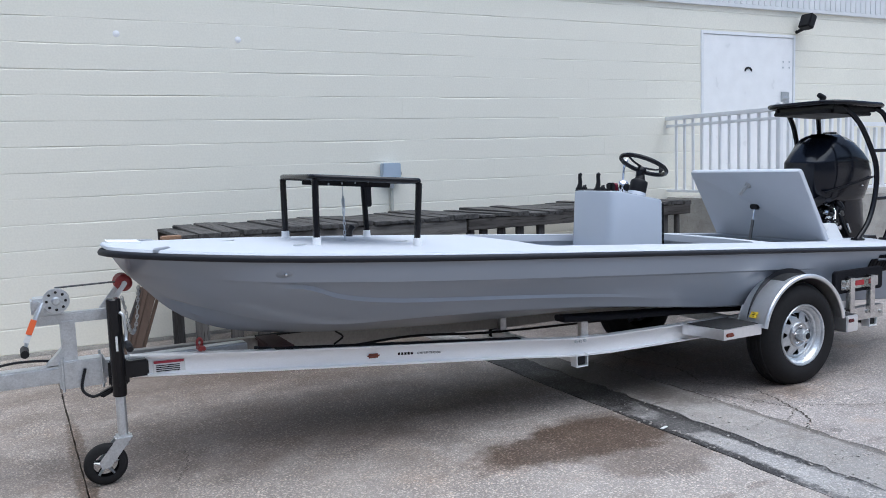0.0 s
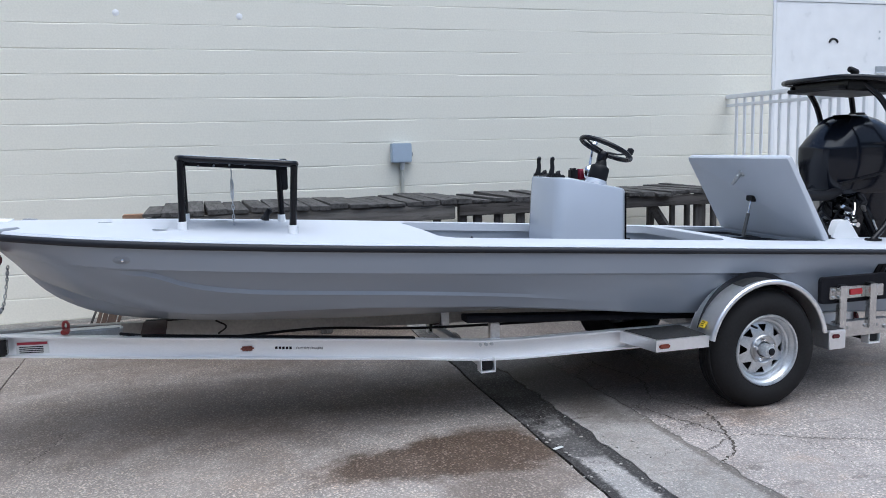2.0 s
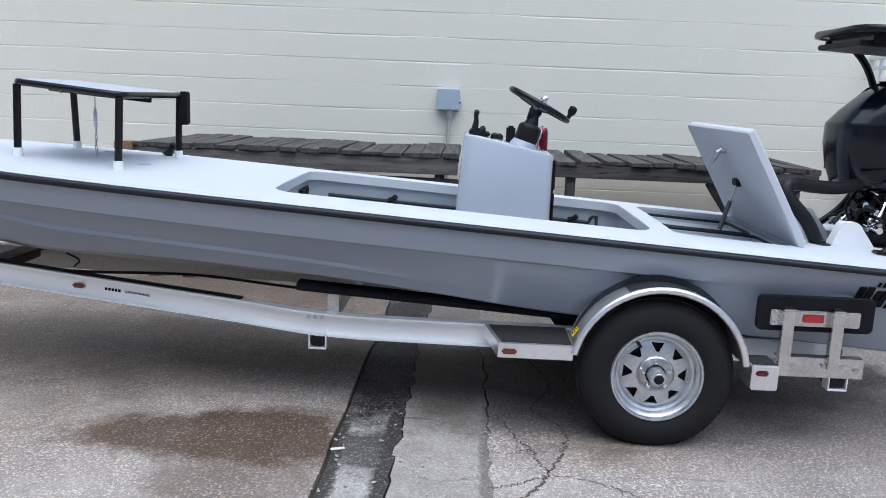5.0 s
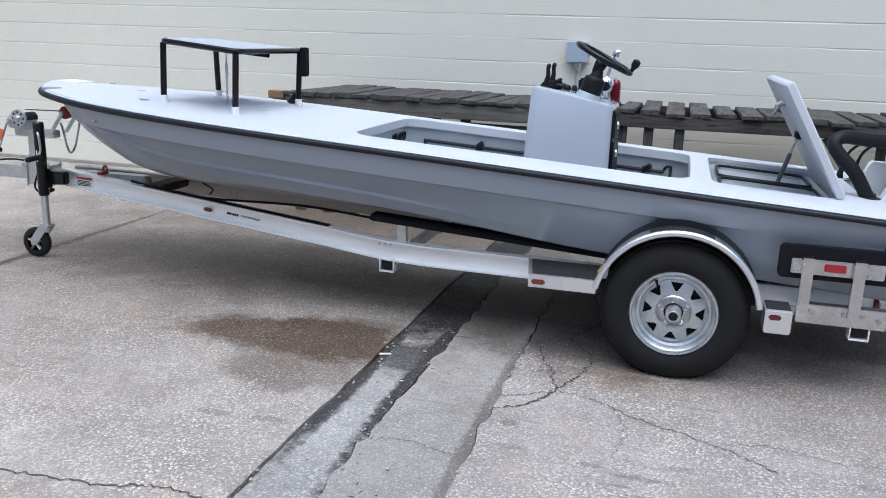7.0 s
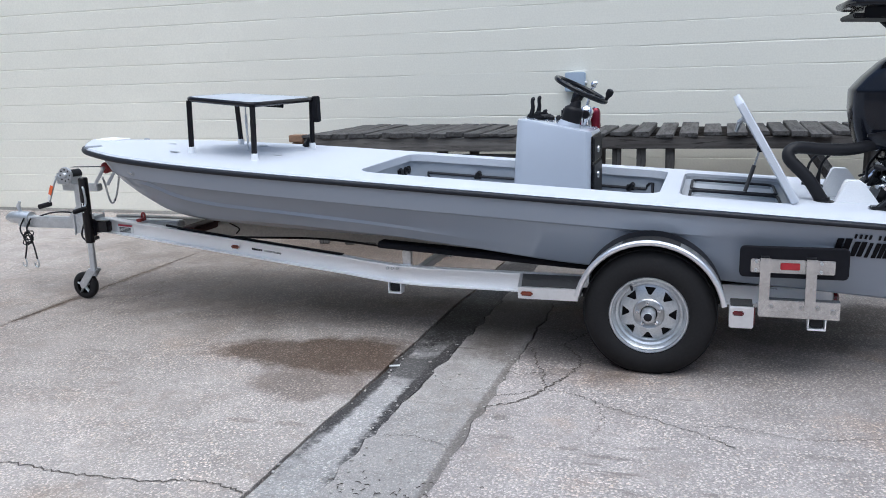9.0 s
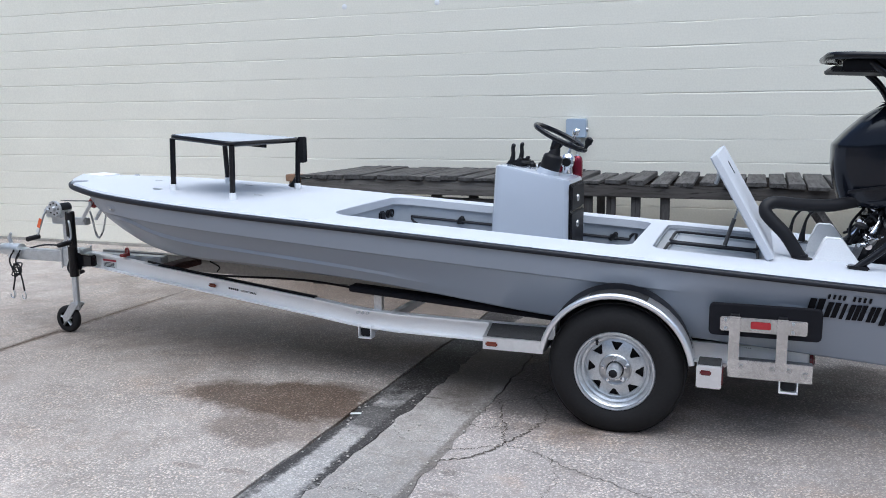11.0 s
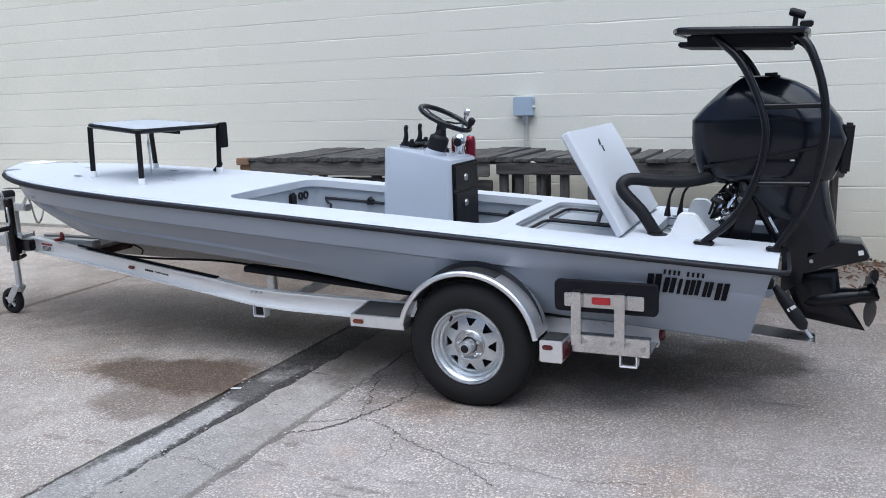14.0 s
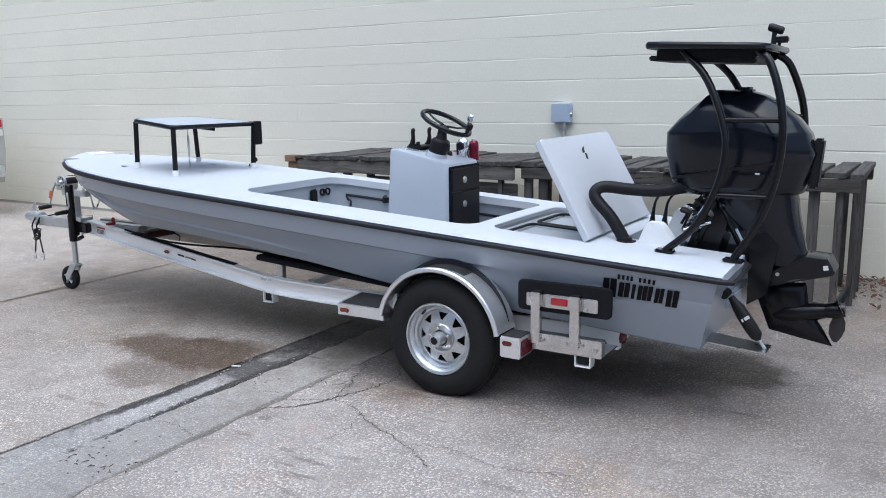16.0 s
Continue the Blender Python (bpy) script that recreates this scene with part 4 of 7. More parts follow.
def build_poling_platform():
    root = thing("poling_platform", (5.28, YC, 0.78), "black curved-tube poling platform over the outboard motor", "platform")
    YP = YC - 0.05
    fwd = [(5.135, 3.99, 0.786), (5.272, 4.0, 0.915), (5.36, 4.015, 1.1), (5.388, 4.03, 1.285), (5.35, 4.055, 1.44), (5.265, 4.085, 1.61), (5.15, 4.12, 1.722)]
    aft = [(5.45, 3.995, 0.768), (5.545, 4.0, 0.935), (5.605, 4.015, 1.115), (5.628, 4.03, 1.31), (5.61, 4.05, 1.485), (5.55, 4.085, 1.655), (5.49, 4.115, 1.712)]
    def flip(p, s):
        return (p[0], p[1] if s < 0 else 2 * YP - p[1], p[2])
    for s in (-1, 1):
        for c in (fwd, aft):
            leg = part("leg", tube(spline([flip(p, s) for p in c], 30), 0.0178, seg=14), M_BLACK, root)
            x, y, z = flip(c[0], s)
            bm = box(-0.042, 0.05, -0.03, 0.03, 0.012, 0.028, 0.006)
            bmesh.ops.transform(bm, matrix=Matrix.Translation((x, y, z - 0.016)) @ Matrix.Rotation(0.065, 4, "Y"), verts=bm.verts)
            part("foot_plate", bm, M_BLACK, leg, "bolted black foot plate")
        for (xa, xb, y, z) in ((5.372, 5.618, 4.05, 1.405), (5.345, 5.592, 4.015, 1.064)):
            part("rung", tube([flip((xa, y, z), s), flip((xb, y, z), s)], 0.0125), M_BLACK, root)
    def tz(x):
        return 1.742 - 0.05 * (x - 5.25)
    plan = [(4.975, -0.2), (5.0, -0.27), (5.07, -0.305), (5.45, -0.315), (5.515, -0.28), (5.535, -0.2), (5.535, 0.2), (5.515, 0.28), (5.45, 0.315), (5.07, 0.305), (5.0, 0.27), (4.975, 0.2)]
    part("rim", tube([(x, YP + y, tz(x) - 0.002) for x, y in plan], 0.0175, loop=True, seg=10), M_BLACK, root, "black tube rim")
    bm = ring_loft([[(5.265 + (x - 5.265) * s, YP + y * s, tz(x) + d) for x, y in plan] for s, d in ((0.97, -0.012), (0.985, 0.004), (0.96, 0.012))])
    part("top", bm, M_BLACK, root, "black platform top")
    for s in (-1, 1):
        bm = box(5.03, 5.49, YP + s * 0.24 - 0.012, YP + s * 0.24 + 0.012, tz(5.25) - 0.06, tz(5.25) - 0.012, 0.004)
        part("side_beam", bm, M_BLACK, root)
    for x in (5.06, 5.28, 5.46):
        part("cross_beam", box(x - 0.015, x + 0.015, YP - 0.25, YP + 0.25, tz(x) - 0.045, tz(x) - 0.012, 0.004), M_BLACK, root)
    bm = box(4.985, 5.48, YP - 0.225, YP + 0.225, tz(5.25) - 0.072, tz(5.25) - 0.047, 0.006, turn=Matrix.Rotation(0.05, 4, "Y"))
    part("storage_shelf", bm, M_MATT, root, "black shelf under the platform")
    p = Vector((5.47, YP + 0.2, tz(5.47)))
    bm = tube([p, p + Vector((0.005, 0, 0.02)), p + Vector((0.01, 0, 0.1))], [0.018, 0.013, 0.012])
    h = part("push_pole_holder", bm, M_MATT, root, "black push pole holder")
    part("holder_fork", tube([(5.45, YP + 0.2, tz(5.47) + 0.112), (5.46, YP + 0.2, tz(5.47) + 0.11), (5.51, YP + 0.2, tz(5.47) + 0.092), (5.52, YP + 0.2, tz(5.47) + 0.089)], [0.016, 0.02, 0.02, 0.016], seg=12), M_MATT, h)
    p = Vector((5.52, YP + 0.1, tz(5.52)))
    l = part("stern_light", box(5.5, 5.56, YP + 0.08, YP + 0.13, tz(5.5) + 0.03, tz(5.5) + 0.06, 0.006), M_MATT, root, "small black stern light")
    part("light_stem", tube([(5.515, YP + 0.105, tz(5.5)), (5.52, YP + 0.105, tz(5.5) + 0.035)], 0.008), M_MATT, l)
    part("light_lens", box(5.505, 5.555, YP + 0.083, YP + 0.127, tz(5.5) + 0.058, tz(5.5) + 0.066, 0.002), M_LABEL, l)
    return root


def build_outboard():
    root = thing("outboard_motor", (5.5, YC, 0.6), "black four-stroke outboard motor clamped to the transom", "outboard motor")
    # cowl: rounded sections stacked upward
    def sect(z, xa, xb, w, p=2.8, n=28):
        cx, rx = (xa + xb) / 2, (xb - xa) / 2
        out = []
        for k in range(n):
            a = 2 * math.pi * k / n
            c, s = math.cos(a), math.sin(a)
            out.append((cx + rx * math.copysign(abs(c) ** (2 / p), c), YC + w * math.copysign(abs(s) ** (2 / p), s), z))
        return out
    def facet(z, xa, xb, w, nose, tail):
        m = xa + 0.3 * (xb - xa)
        half = [(xa, 0.0), (xa + 0.004, 0.42 * w * nose), (xa + 0.03, 0.76 * w * nose), (m - 0.07, 0.96 * w), (m + 0.05, w), (xb - 0.16, w * 0.97), (xb - 0.035, 0.66 * w * tail), (xb - 0.003, 0.3 * w * tail), (xb, 0.0)]
        half = spline([(x, y, 0) for x, y in half], 24)
        return [(p.x, YC - p.y, z) for p in half] + [(p.x, YC + p.y, z) for p in half[-2:0:-1]]
    zs = (1.03, 1.05, 1.14, 1.24, 1.335, 1.4, 1.47, 1.51, 1.53, 1.541)
    fore = (5.125, 5.075, 5.045, 5.028, 5.028, 5.082, 5.155, 5.215, 5.272, 5.33)
    rear = (5.63, 5.68, 5.71, 5.735, 5.70, 5.648, 5.57, 5.5, 5.44, 5.40)
    half = (0.13, 0.172, 0.19, 0.2, 0.199, 0.189, 0.166, 0.138, 0.1, 0.05)
    rows = (1.03, 1.036, 1.05, 1.08, 1.14, 1.19, 1.24, 1.29, 1.325, 1.335, 1.345, 1.37, 1.40, 1.435, 1.47, 1.492, 1.51, 1.522, 1.53, 1.537, 1.541)
    shell = [facet(z, float(np.interp(z, zs, fore)), float(np.interp(z, zs, rear)), float(np.interp(z, zs, half)), 0.92, 0.93) for z in rows]
    up = part("cowl", ring_loft(shell), M_COWL, root, "gloss black rounded engine cowl with creased shoulders", 60)
    for s in (-1, 1):
        bm = ring_loft([[(x, YC + s * (0.186 + d), z) for x, z in ((5.3, 1.352), (5.39, 1.366), (5.5, 1.348), (5.59, 1.318), (5.5, 1.333), (5.39, 1.352))] for d in (0.0, 0.016)])
        part("cowl_scoop", bm, M_COWL, up)
        bm = ring_loft([[(x, YC + s * (0.18 + d), z) for x, z in ((5.1, 1.122), (5.62, 1.216), (5.62, 1.204), (5.1, 1.108))] for d in (0.0, 0.022)])
        part("cowl_line", bm, M_MATT, up)
        part("cowl_badge", box(5.488, 5.508, YC + s * 0.199 - 0.001, YC + s * 0.199 + 0.001, 1.147, 1.154, 0), M_LABEL, up, "small white badge")
    part("cowl_vent", box(5.345, 5.425, YC - 0.05, YC + 0.05, 1.52, 1.553, 0.012), M_MATT, up, "black air intake")
    part("rear_latch", box(5.705, 5.752, YC - 0.05, YC + 0.04, 1.075, 1.31, 0.01, turn=Matrix.Rotation(0.07, 4, "Y")), M_MATT, root, "black rear cowl handle")
    # exhaust housing, plate, gearcase
    rings = [sect(1.05, 5.2, 5.655, 0.165, 2.6), sect(0.94, 5.28, 5.672, 0.15, 2.6), sect(0.86, 5.35, 5.69, 0.138, 2.6), sect(0.78, 5.41, 5.71, 0.122, 2.6), sect(0.7, 5.43, 5.73, 0.105, 2.4)]
    part("exhaust_housing", ring_loft(rings), M_COWL, root, "black exhaust housing", 35)
    side = [(5.457, 0.568), (5.482, 0.605), (5.6, 0.69), (5.718, 0.757), (5.815, 0.752), (5.85, 0.69), (5.842, 0.674), (5.66, 0.622)]
    bm = ring_loft([[(5.65 + (x - 5.65) * q, YC + y, 0.67 + (z - 0.67) * q) for x, z in side] for y, q in ((-0.1, 0.96), (-0.092, 1), (0.092, 1), (0.1, 0.96))])
    sp = part("splash_plate", bm, M_BLACK, root, "black splash plate housing", 25)
    part("plate_label", box(5.8, 5.822, YC - 0.1025, YC - 0.1005, 0.699, 0.721, 0, turn=Matrix.Rotation(-0.2, 4, "Y")), M_LABEL, sp, "small white label")
    for x, z in ((5.57, 0.7), (5.6, 0.66), (5.5, 0.59)):
        part("plate_bolt", lathe([(0, -0.006), (0.009, -0.006), (0.009, 0.004), (0, 0.004)], "y", (x, YC - 0.1, z), 10), M_STEEL, sp)
    bm = ring_loft([[(5.47 + 0.37 * u, YC + y * w, 0.56 + 0.125 * u + dz) for u, w in ((0, 0.35), (0.12, 0.85), (0.5, 1), (0.95, 0.9), (1, 0.6))] + [(5.47 + 0.37 * u, YC - y * w, 0.56 + 0.125 * u + dz) for u, w in ((1, 0.6), (0.95, 0.9), (0.5, 1), (0.12, 0.85), (0, 0.35))] for y, dz in ((0.1, 0.0), (0.105, 0.006), (0.1, 0.012))])
    part("cavitation_plate", bm, M_BLACK, root, "black anti-ventilation plate")
    blade = [(5.468, 0.585), (5.51, 0.48), (5.561, 0.356), (5.7, 0.332), (5.855, 0.308), (5.8, 0.4), (5.738, 0.49), (5.72, 0.61)]
    def thin(p, q):
        return (5.63 + (p[0] - 5.63) * q, 0.47 + (p[1] - 0.47) * q)
    bm = ring_loft([[(thin(p, q)[0], YC + y, thin(p, q)[1]) for p in blade] for y, q in ((-0.034, 0.6), (-0.022, 0.86), (-0.005, 1), (0.005, 1), (0.022, 0.86), (0.034, 0.6))])
    part("gearcase_leg", bm, M_BLACK, root, "black gearcase leg and skeg", 40)
    g0, g1 = Vector((5.555, YC, 0.432)), Vector((5.815, YC, 0.482))
    part("gearcase", tube([g0, g0.lerp(g1, 0.08), g0.lerp(g1, 0.35), g0.lerp(g1, 0.8), g1], [0.008, 0.034, 0.05, 0.046, 0.036], seg=18), M_BLACK, root, "black gearcase torpedo")
    prop = part("propeller", tube([g1, g1.lerp(g1 + Vector((0.085, 0, 0.013)), 0.4), g1 + Vector((0.085, 0, 0.013))], [0.036, 0.042, 0.034], seg=16), M_BLACK, root, "black three-blade propeller")
    c = g1 + Vector((0.055, 0, 0.01))
    for k in range(3):
        a = 0.5 + k * 2 * math.pi / 3
        r = Vector((0, math.cos(a), math.sin(a)))
        t = Vector((0, -math.sin(a), math.cos(a)))
        rings = []
        for q, wd in ((0.03, 0.03), (0.07, 0.055), (0.11, 0.062), (0.145, 0.04), (0.16, 0.012)):
            tw = 0.75 - 2.0 * q
            e = (t * math.cos(tw) + Vector((1, 0, 0)) * math.sin(tw))
            nn = e.cross(r)
            rings.append([c + r * q + e * wd + nn * 0.0, c + r * q + nn * 0.004, c + r * q - e * wd, c + r * q - nn * 0.004])
        part("blade", ring_loft(rings), M_BLACK, prop)
    # clamp bracket, tilt rams, rigging
    for s in (-1, 1):
        bm = ring_loft([[(x, YC + s * 0.125 + d, z) for x, z in ((5.42, 0.86), (5.52, 0.9), (5.6, 0.8), (5.56, 0.56), (5.47, 0.5), (5.47, 0.74))] for d in (-0.012, 0.012)])
        part("clamp_bracket", bm, M_BLACK, root, "black transom bracket")
        part("tilt_ram", tube([(5.335, YC + s * 0.11, 0.99), (5.38, YC + s * 0.11, 0.9), (5.455, YC + s * 0.11, 0.755)], [0.022, 0.028, 0.028], seg=14), M_BLACK, root)
        part("ram_rod", tube([(5.405, YC + s * 0.142, 0.875), (5.445, YC + s * 0.142, 0.8)], 0.009), M_CHROME, root)
        part("swivel_arm", tube([(5.3, YC + s * 0.1, 1.0), (5.24, YC + s * 0.1, 0.86), (5.215, YC + s * 0.1, 0.77)], [0.02, 0.03, 0.024], seg=10), M_BLACK, root)
        part("steering_ram", tube([(5.16, YC + s * 0.2, 0.86), (5.3, YC + s * 0.09, 0.9)], 0.011), M_CHROME, root)
    part("steering_tube", tube([(5.2, YC - 0.24, 0.86), (5.2, YC + 0.24, 0.86)], 0.016), M_CHROME, root, "chrome steering tube")
    part("swivel_head", box(5.18, 5.44, YC - 0.07, YC + 0.07, 0.84, 1.02, 0.03), M_BLACK, root)
    bm = ring_loft([[(x, YC + y, z) for x, z in ((5.14, 0.7), (5.2, 0.86), (5.27, 1.03), (5.4, 1.03), (5.36, 0.9), (5.3, 0.7))] for y in (-0.12, -0.105, 0.105, 0.12)])
    part("steering_bracket", bm, M_BLACK, root, "black sloping swivel bracket", 25)
    random.seed(9)
    for k in range(22):
        c = Vector((random.uniform(5.15, 5.29), YC + random.uniform(-0.2, -0.02), random.uniform(0.86, 1.03)))
        r = random.uniform(0.008, 0.02)
        d = Vector((random.uniform(-1, 1), random.uniform(-0.6, 0.6), random.uniform(-0.8, 0.8))).normalized()
        bm = tube([c - d * r * 1.6, c - d * r * 0.6, c + d * r * 0.6, c + d * r * 1.6], [0.55 * r, r, r, 0.6 * r], seg=6 if k % 2 else 12)
        part("rigging_fitting", bm, M_CHROME if k % 6 == 0 else M_CHAIN if k % 3 == 0 else M_MATT, root)
    random.seed(5)
    for k in range(26):
        a = Vector((5.12 + 0.1 * random.random(), YC - 0.2 + 0.34 * random.random(), 0.84 + 0.06 * random.random()))
        b = Vector((5.2 + 0.2 * random.random(), YC - 0.15 + 0.26 * random.random(), 1.0 + 0.05 * random.random()))
        m = (a + b) / 2 + Vector((random.uniform(-0.05, 0.05), random.uniform(-0.06, 0.06), random.uniform(-0.04, 0.03)))
        part("fitting" if k % 3 == 0 else "hose", tube(spline([a, m, b], 10), 0.009 if k % 3 == 0 else 0.007, seg=8), M_CHROME if k % 9 == 0 else M_CHAIN if k % 3 == 0 else M_MATT, root)
    rig = tube(spline([(4.9, 4.115, 0.8), (4.83, 4.11, 0.91), (4.735, 4.12, 1.015), (4.765, 4.15, 1.062), (4.89, 4.2, 1.05), (5.03, 4.25, 1.045), (5.17, 4.3, 1.07)], 60), [0.0305 + 0.001 * (k % 2) for k in range(61)], seg=16)
    part("hose_clamp", tube([(5.15, 4.293, 1.066), (5.175, 4.302, 1.071)], 0.033, seg=16), M_STEEL, root, "steel hose clamp")
    hose = part("rigging_hose", rig, M_MATT, root, "thick black rigging hose")
    part("hose_flange", lathe([(0, 0), (0.058, 0), (0.056, 0.006), (0.036, 0.011), (0.034, 0.025), (0, 0.025)], "z", (4.9, 4.115, 0.794), 22), M_MATT, hose, "black deck flange")
    for x, y in ((4.868, 4.672), (4.934, 4.684)):
        part("hose", tube(spline([(x, y, 0.79), (x + 0.004, y - 0.004, 0.85), (x + 0.03, y - 0.03, 0.95), (x + 0.12, y - 0.1, 1.02), (5.2, 4.5, 1.04)], 16), [0.018, 0.019, 0.017, 0.015, 0.012, 0.01, 0.008] + [0.007] * 10, seg=10), M_MATT, root, "black hose in a tapered rubber boot")
    part("hose_grommet", box(4.835, 4.968, 4.648, 4.71, 0.788, 0.802, 0.005), M_MATT, root)
    return root


def build_trim_tab():
    root = thing("trim_tab", (5.5, 3.99, 0.4), "stainless trim tab with a black actuator on the transom", "trim tab")
    bm = ring_loft([[(5.36, 3.93, z + 0.02), (5.63, 3.935, z), (5.63, 4.08, z), (5.36, 4.1, z + 0.02)] for z in (0.365, 0.37)])
    part("plate", bm, M_SHADE, root, "bright metal tab plate")
    part("actuator", tube([(5.452, 3.995, 0.6), (5.47, 3.995, 0.575), (5.49, 3.995, 0.55), (5.545, 3.995, 0.47), (5.575, 3.995, 0.43), (5.585, 3.995, 0.41)], [0.014, 0.02, 0.028, 0.031, 0.028, 0.012], seg=16), M_MATT, root, "black actuator ram")
    part("actuator_rod", tube([(5.58, 3.995, 0.42), (5.615, 3.995, 0.372)], 0.009), M_STEEL, root)
    part("hinge", tube([(5.43, 3.96, 0.612), (5.43, 4.03, 0.612)], 0.02), M_MATT, root)
    part("badge", box(5.52, 5.535, 3.966, 3.9665, 0.49, 0.53, 0, turn=Matrix.Rotation(0.9, 4, "Y")), M_LABEL, root)
    return root


skiff = build_skiff()
hatch = build_hatch_lid()
console = build_console()
casting = build_casting_platform()
poling = build_poling_platform()
outboard = build_outboard()
tab = build_trim_tab()

# ---- the trailer ----
def flip_y(bm):
    for v in bm.verts:
        v.co.y = 2 * YC - v.co.y
    return bm


def build_wheel(parent, s):
    """Tyre, eight-hole spoke rim, hub and nuts; outer face towards the side s."""
    hx, hz = 4.1, 0.304
    yo = 3.59
    def put(bm):
        return bm if s < 0 else flip_y(bm)
    tyre = [(0.178, 0.02), (0.2, 0.004), (0.235, -0.004), (0.275, 0.003), (0.298, 0.02), (0.313, 0.045), (0.317, 0.075), (0.318, 0.1), (0.317, 0.125), (0.313, 0.155), (0.298, 0.18), (0.275, 0.197), (0.235, 0.204), (0.2, 0.196), (0.178, 0.18)]
    wh = part("wheel", put(lathe(tyre, "y", (hx, yo, hz), 64, caps=False)), M_TYRE, parent, "black radial trailer tyre on a galvanised spoke rim", 50)
    for yy in (0.058, 0.086, 0.114, 0.142):
        pts = [(hx + 0.3185 * math.cos(a), yo + yy, hz + 0.3185 * math.sin(a)) for a in (2 * math.pi * k / 64 for k in range(64))]
        part("tread_rib", put(tube(pts, 0.0055, loop=True, seg=5)), M_TYRE, wh)
    rim = [(0.192, 0.012), (0.187, 0.004), (0.18, 0.006), (0.176, 0.02), (0.165, 0.03), (0.16, 0.045), (0.15, 0.05), (0.144, 0.062), (0.142, 0.15)]
    rm = part("rim", put(ring_loft([[Vector((hx, yo, hz)) + Vector((r * math.cos(a), h, r * math.sin(a))) for a in (2 * math.pi * k / 48 for k in range(48))] for r, h in rim], caps=False)), M_STEEL, wh, "galvanised rim", 30)
    # spider with eight tapered openings
    bm = bmesh.new()
    n = 8
    for k in range(n):
        a0 = 2 * math.pi * k / n
        def P(r, a, h):
            return bm.verts.new((hx + r * math.cos(a), yo + h + 0.018, hz + r * math.sin(a)))
        da = math.pi / n
        inner = [P(0.07, a0 - da, 0.032), P(0.07, a0 - da / 2, 0.032), P(0.07, a0, 0.032), P(0.07, a0 + da / 2, 0.032), P(0.07, a0 + da, 0.032)]
        mid = [P(0.088, a0 - da, 0.03), P(0.094, a0 - da * 0.22, 0.032), P(0.095, a0 + da * 0.06, 0.033), P(0.088, a0 + da, 0.03)]
        outer = [P(0.136, a0 - da, 0.049), P(0.131, a0 - da * 0.62, 0.048), P(0.133, a0 + da * 0.46, 0.048), P(0.136, a0 + da, 0.049)]
        edge = [P(0.148, a0 - da, 0.055), P(0.148, a0 - da * 0.4, 0.055), P(0.148, a0 + da * 0.4, 0.055), P(0.148, a0 + da, 0.055)]
        bm.faces.new((inner[0], inner[1], mid[1], mid[0]))
        bm.faces.new((inner[1], inner[2], inner[3], mid[2], mid[1]))
        bm.faces.new((inner[3], inner[4], mid[3], mid[2]))
        bm.faces.new((mid[0], mid[1], outer[1], outer[0]))
        bm.faces.new((mid[2], mid[3], outer[3], outer[2]))
        for i in range(3):
            bm.faces.new((outer[i], outer[i + 1], edge[i + 1], edge[i]))
    bmesh.ops.remove_doubles(bm, verts=bm.verts, dist=0.0005)
    thicken(bm, 0.004)
    part("spider", put(bm), M_STEEL, wh, "galvanised eight-spoke wheel centre", 50)
    part("hub_face", put(lathe([(0.078, 0.052), (0.077, 0.038), (0.072, 0.034), (0.067, 0.038), (0.042, 0.038), (0.04, 0.048)], "y", (hx, yo, hz), 32, caps=False)), M_SHADE, wh, "dull metal hub face")
    part("hub", put(lathe([(0.036, 0.05), (0.035, -0.005), (0.03, -0.016), (0.022, -0.018), (0.02, -0.026), (0.0, -0.027)], "y", (hx, yo, hz), 24)), M_STEEL, wh, "galvanised hub with a grease cap")
    part("grease_cap", put(lathe([(0.021, -0.016), (0.02, -0.026), (0.014, -0.03), (0.0, -0.031)], "y", (hx, yo, hz), 18)), M_MATT, wh, "dark rubber grease cap")
    for k in range(5):
        a = 2 * math.pi * k / 5 + 0.4
        part("lug_nut", put(lathe([(0.01, 0.044), (0.01, 0.022), (0.006, 0.016), (0.0, 0.015)], "y", (hx + 0.055 * math.cos(a), yo, hz + 0.055 * math.sin(a)), 8)), M_CHROME, wh)
    part("valve_stem", put(tube([(hx - 0.085, yo + 0.03, hz + 0.135), (hx - 0.08, yo + 0.0, hz + 0.13), (hx - 0.078, yo - 0.008, hz + 0.129)], [0.007, 0.006, 0.005], seg=8)), M_MATT, wh, "black rubber valve stem")
    part("brake_disc", put(lathe([(0.0, 0.085), (0.135, 0.085), (0.135, 0.1), (0.0, 0.1)], "y", (hx, yo, hz), 32)), M_MATT, wh)
    return wh


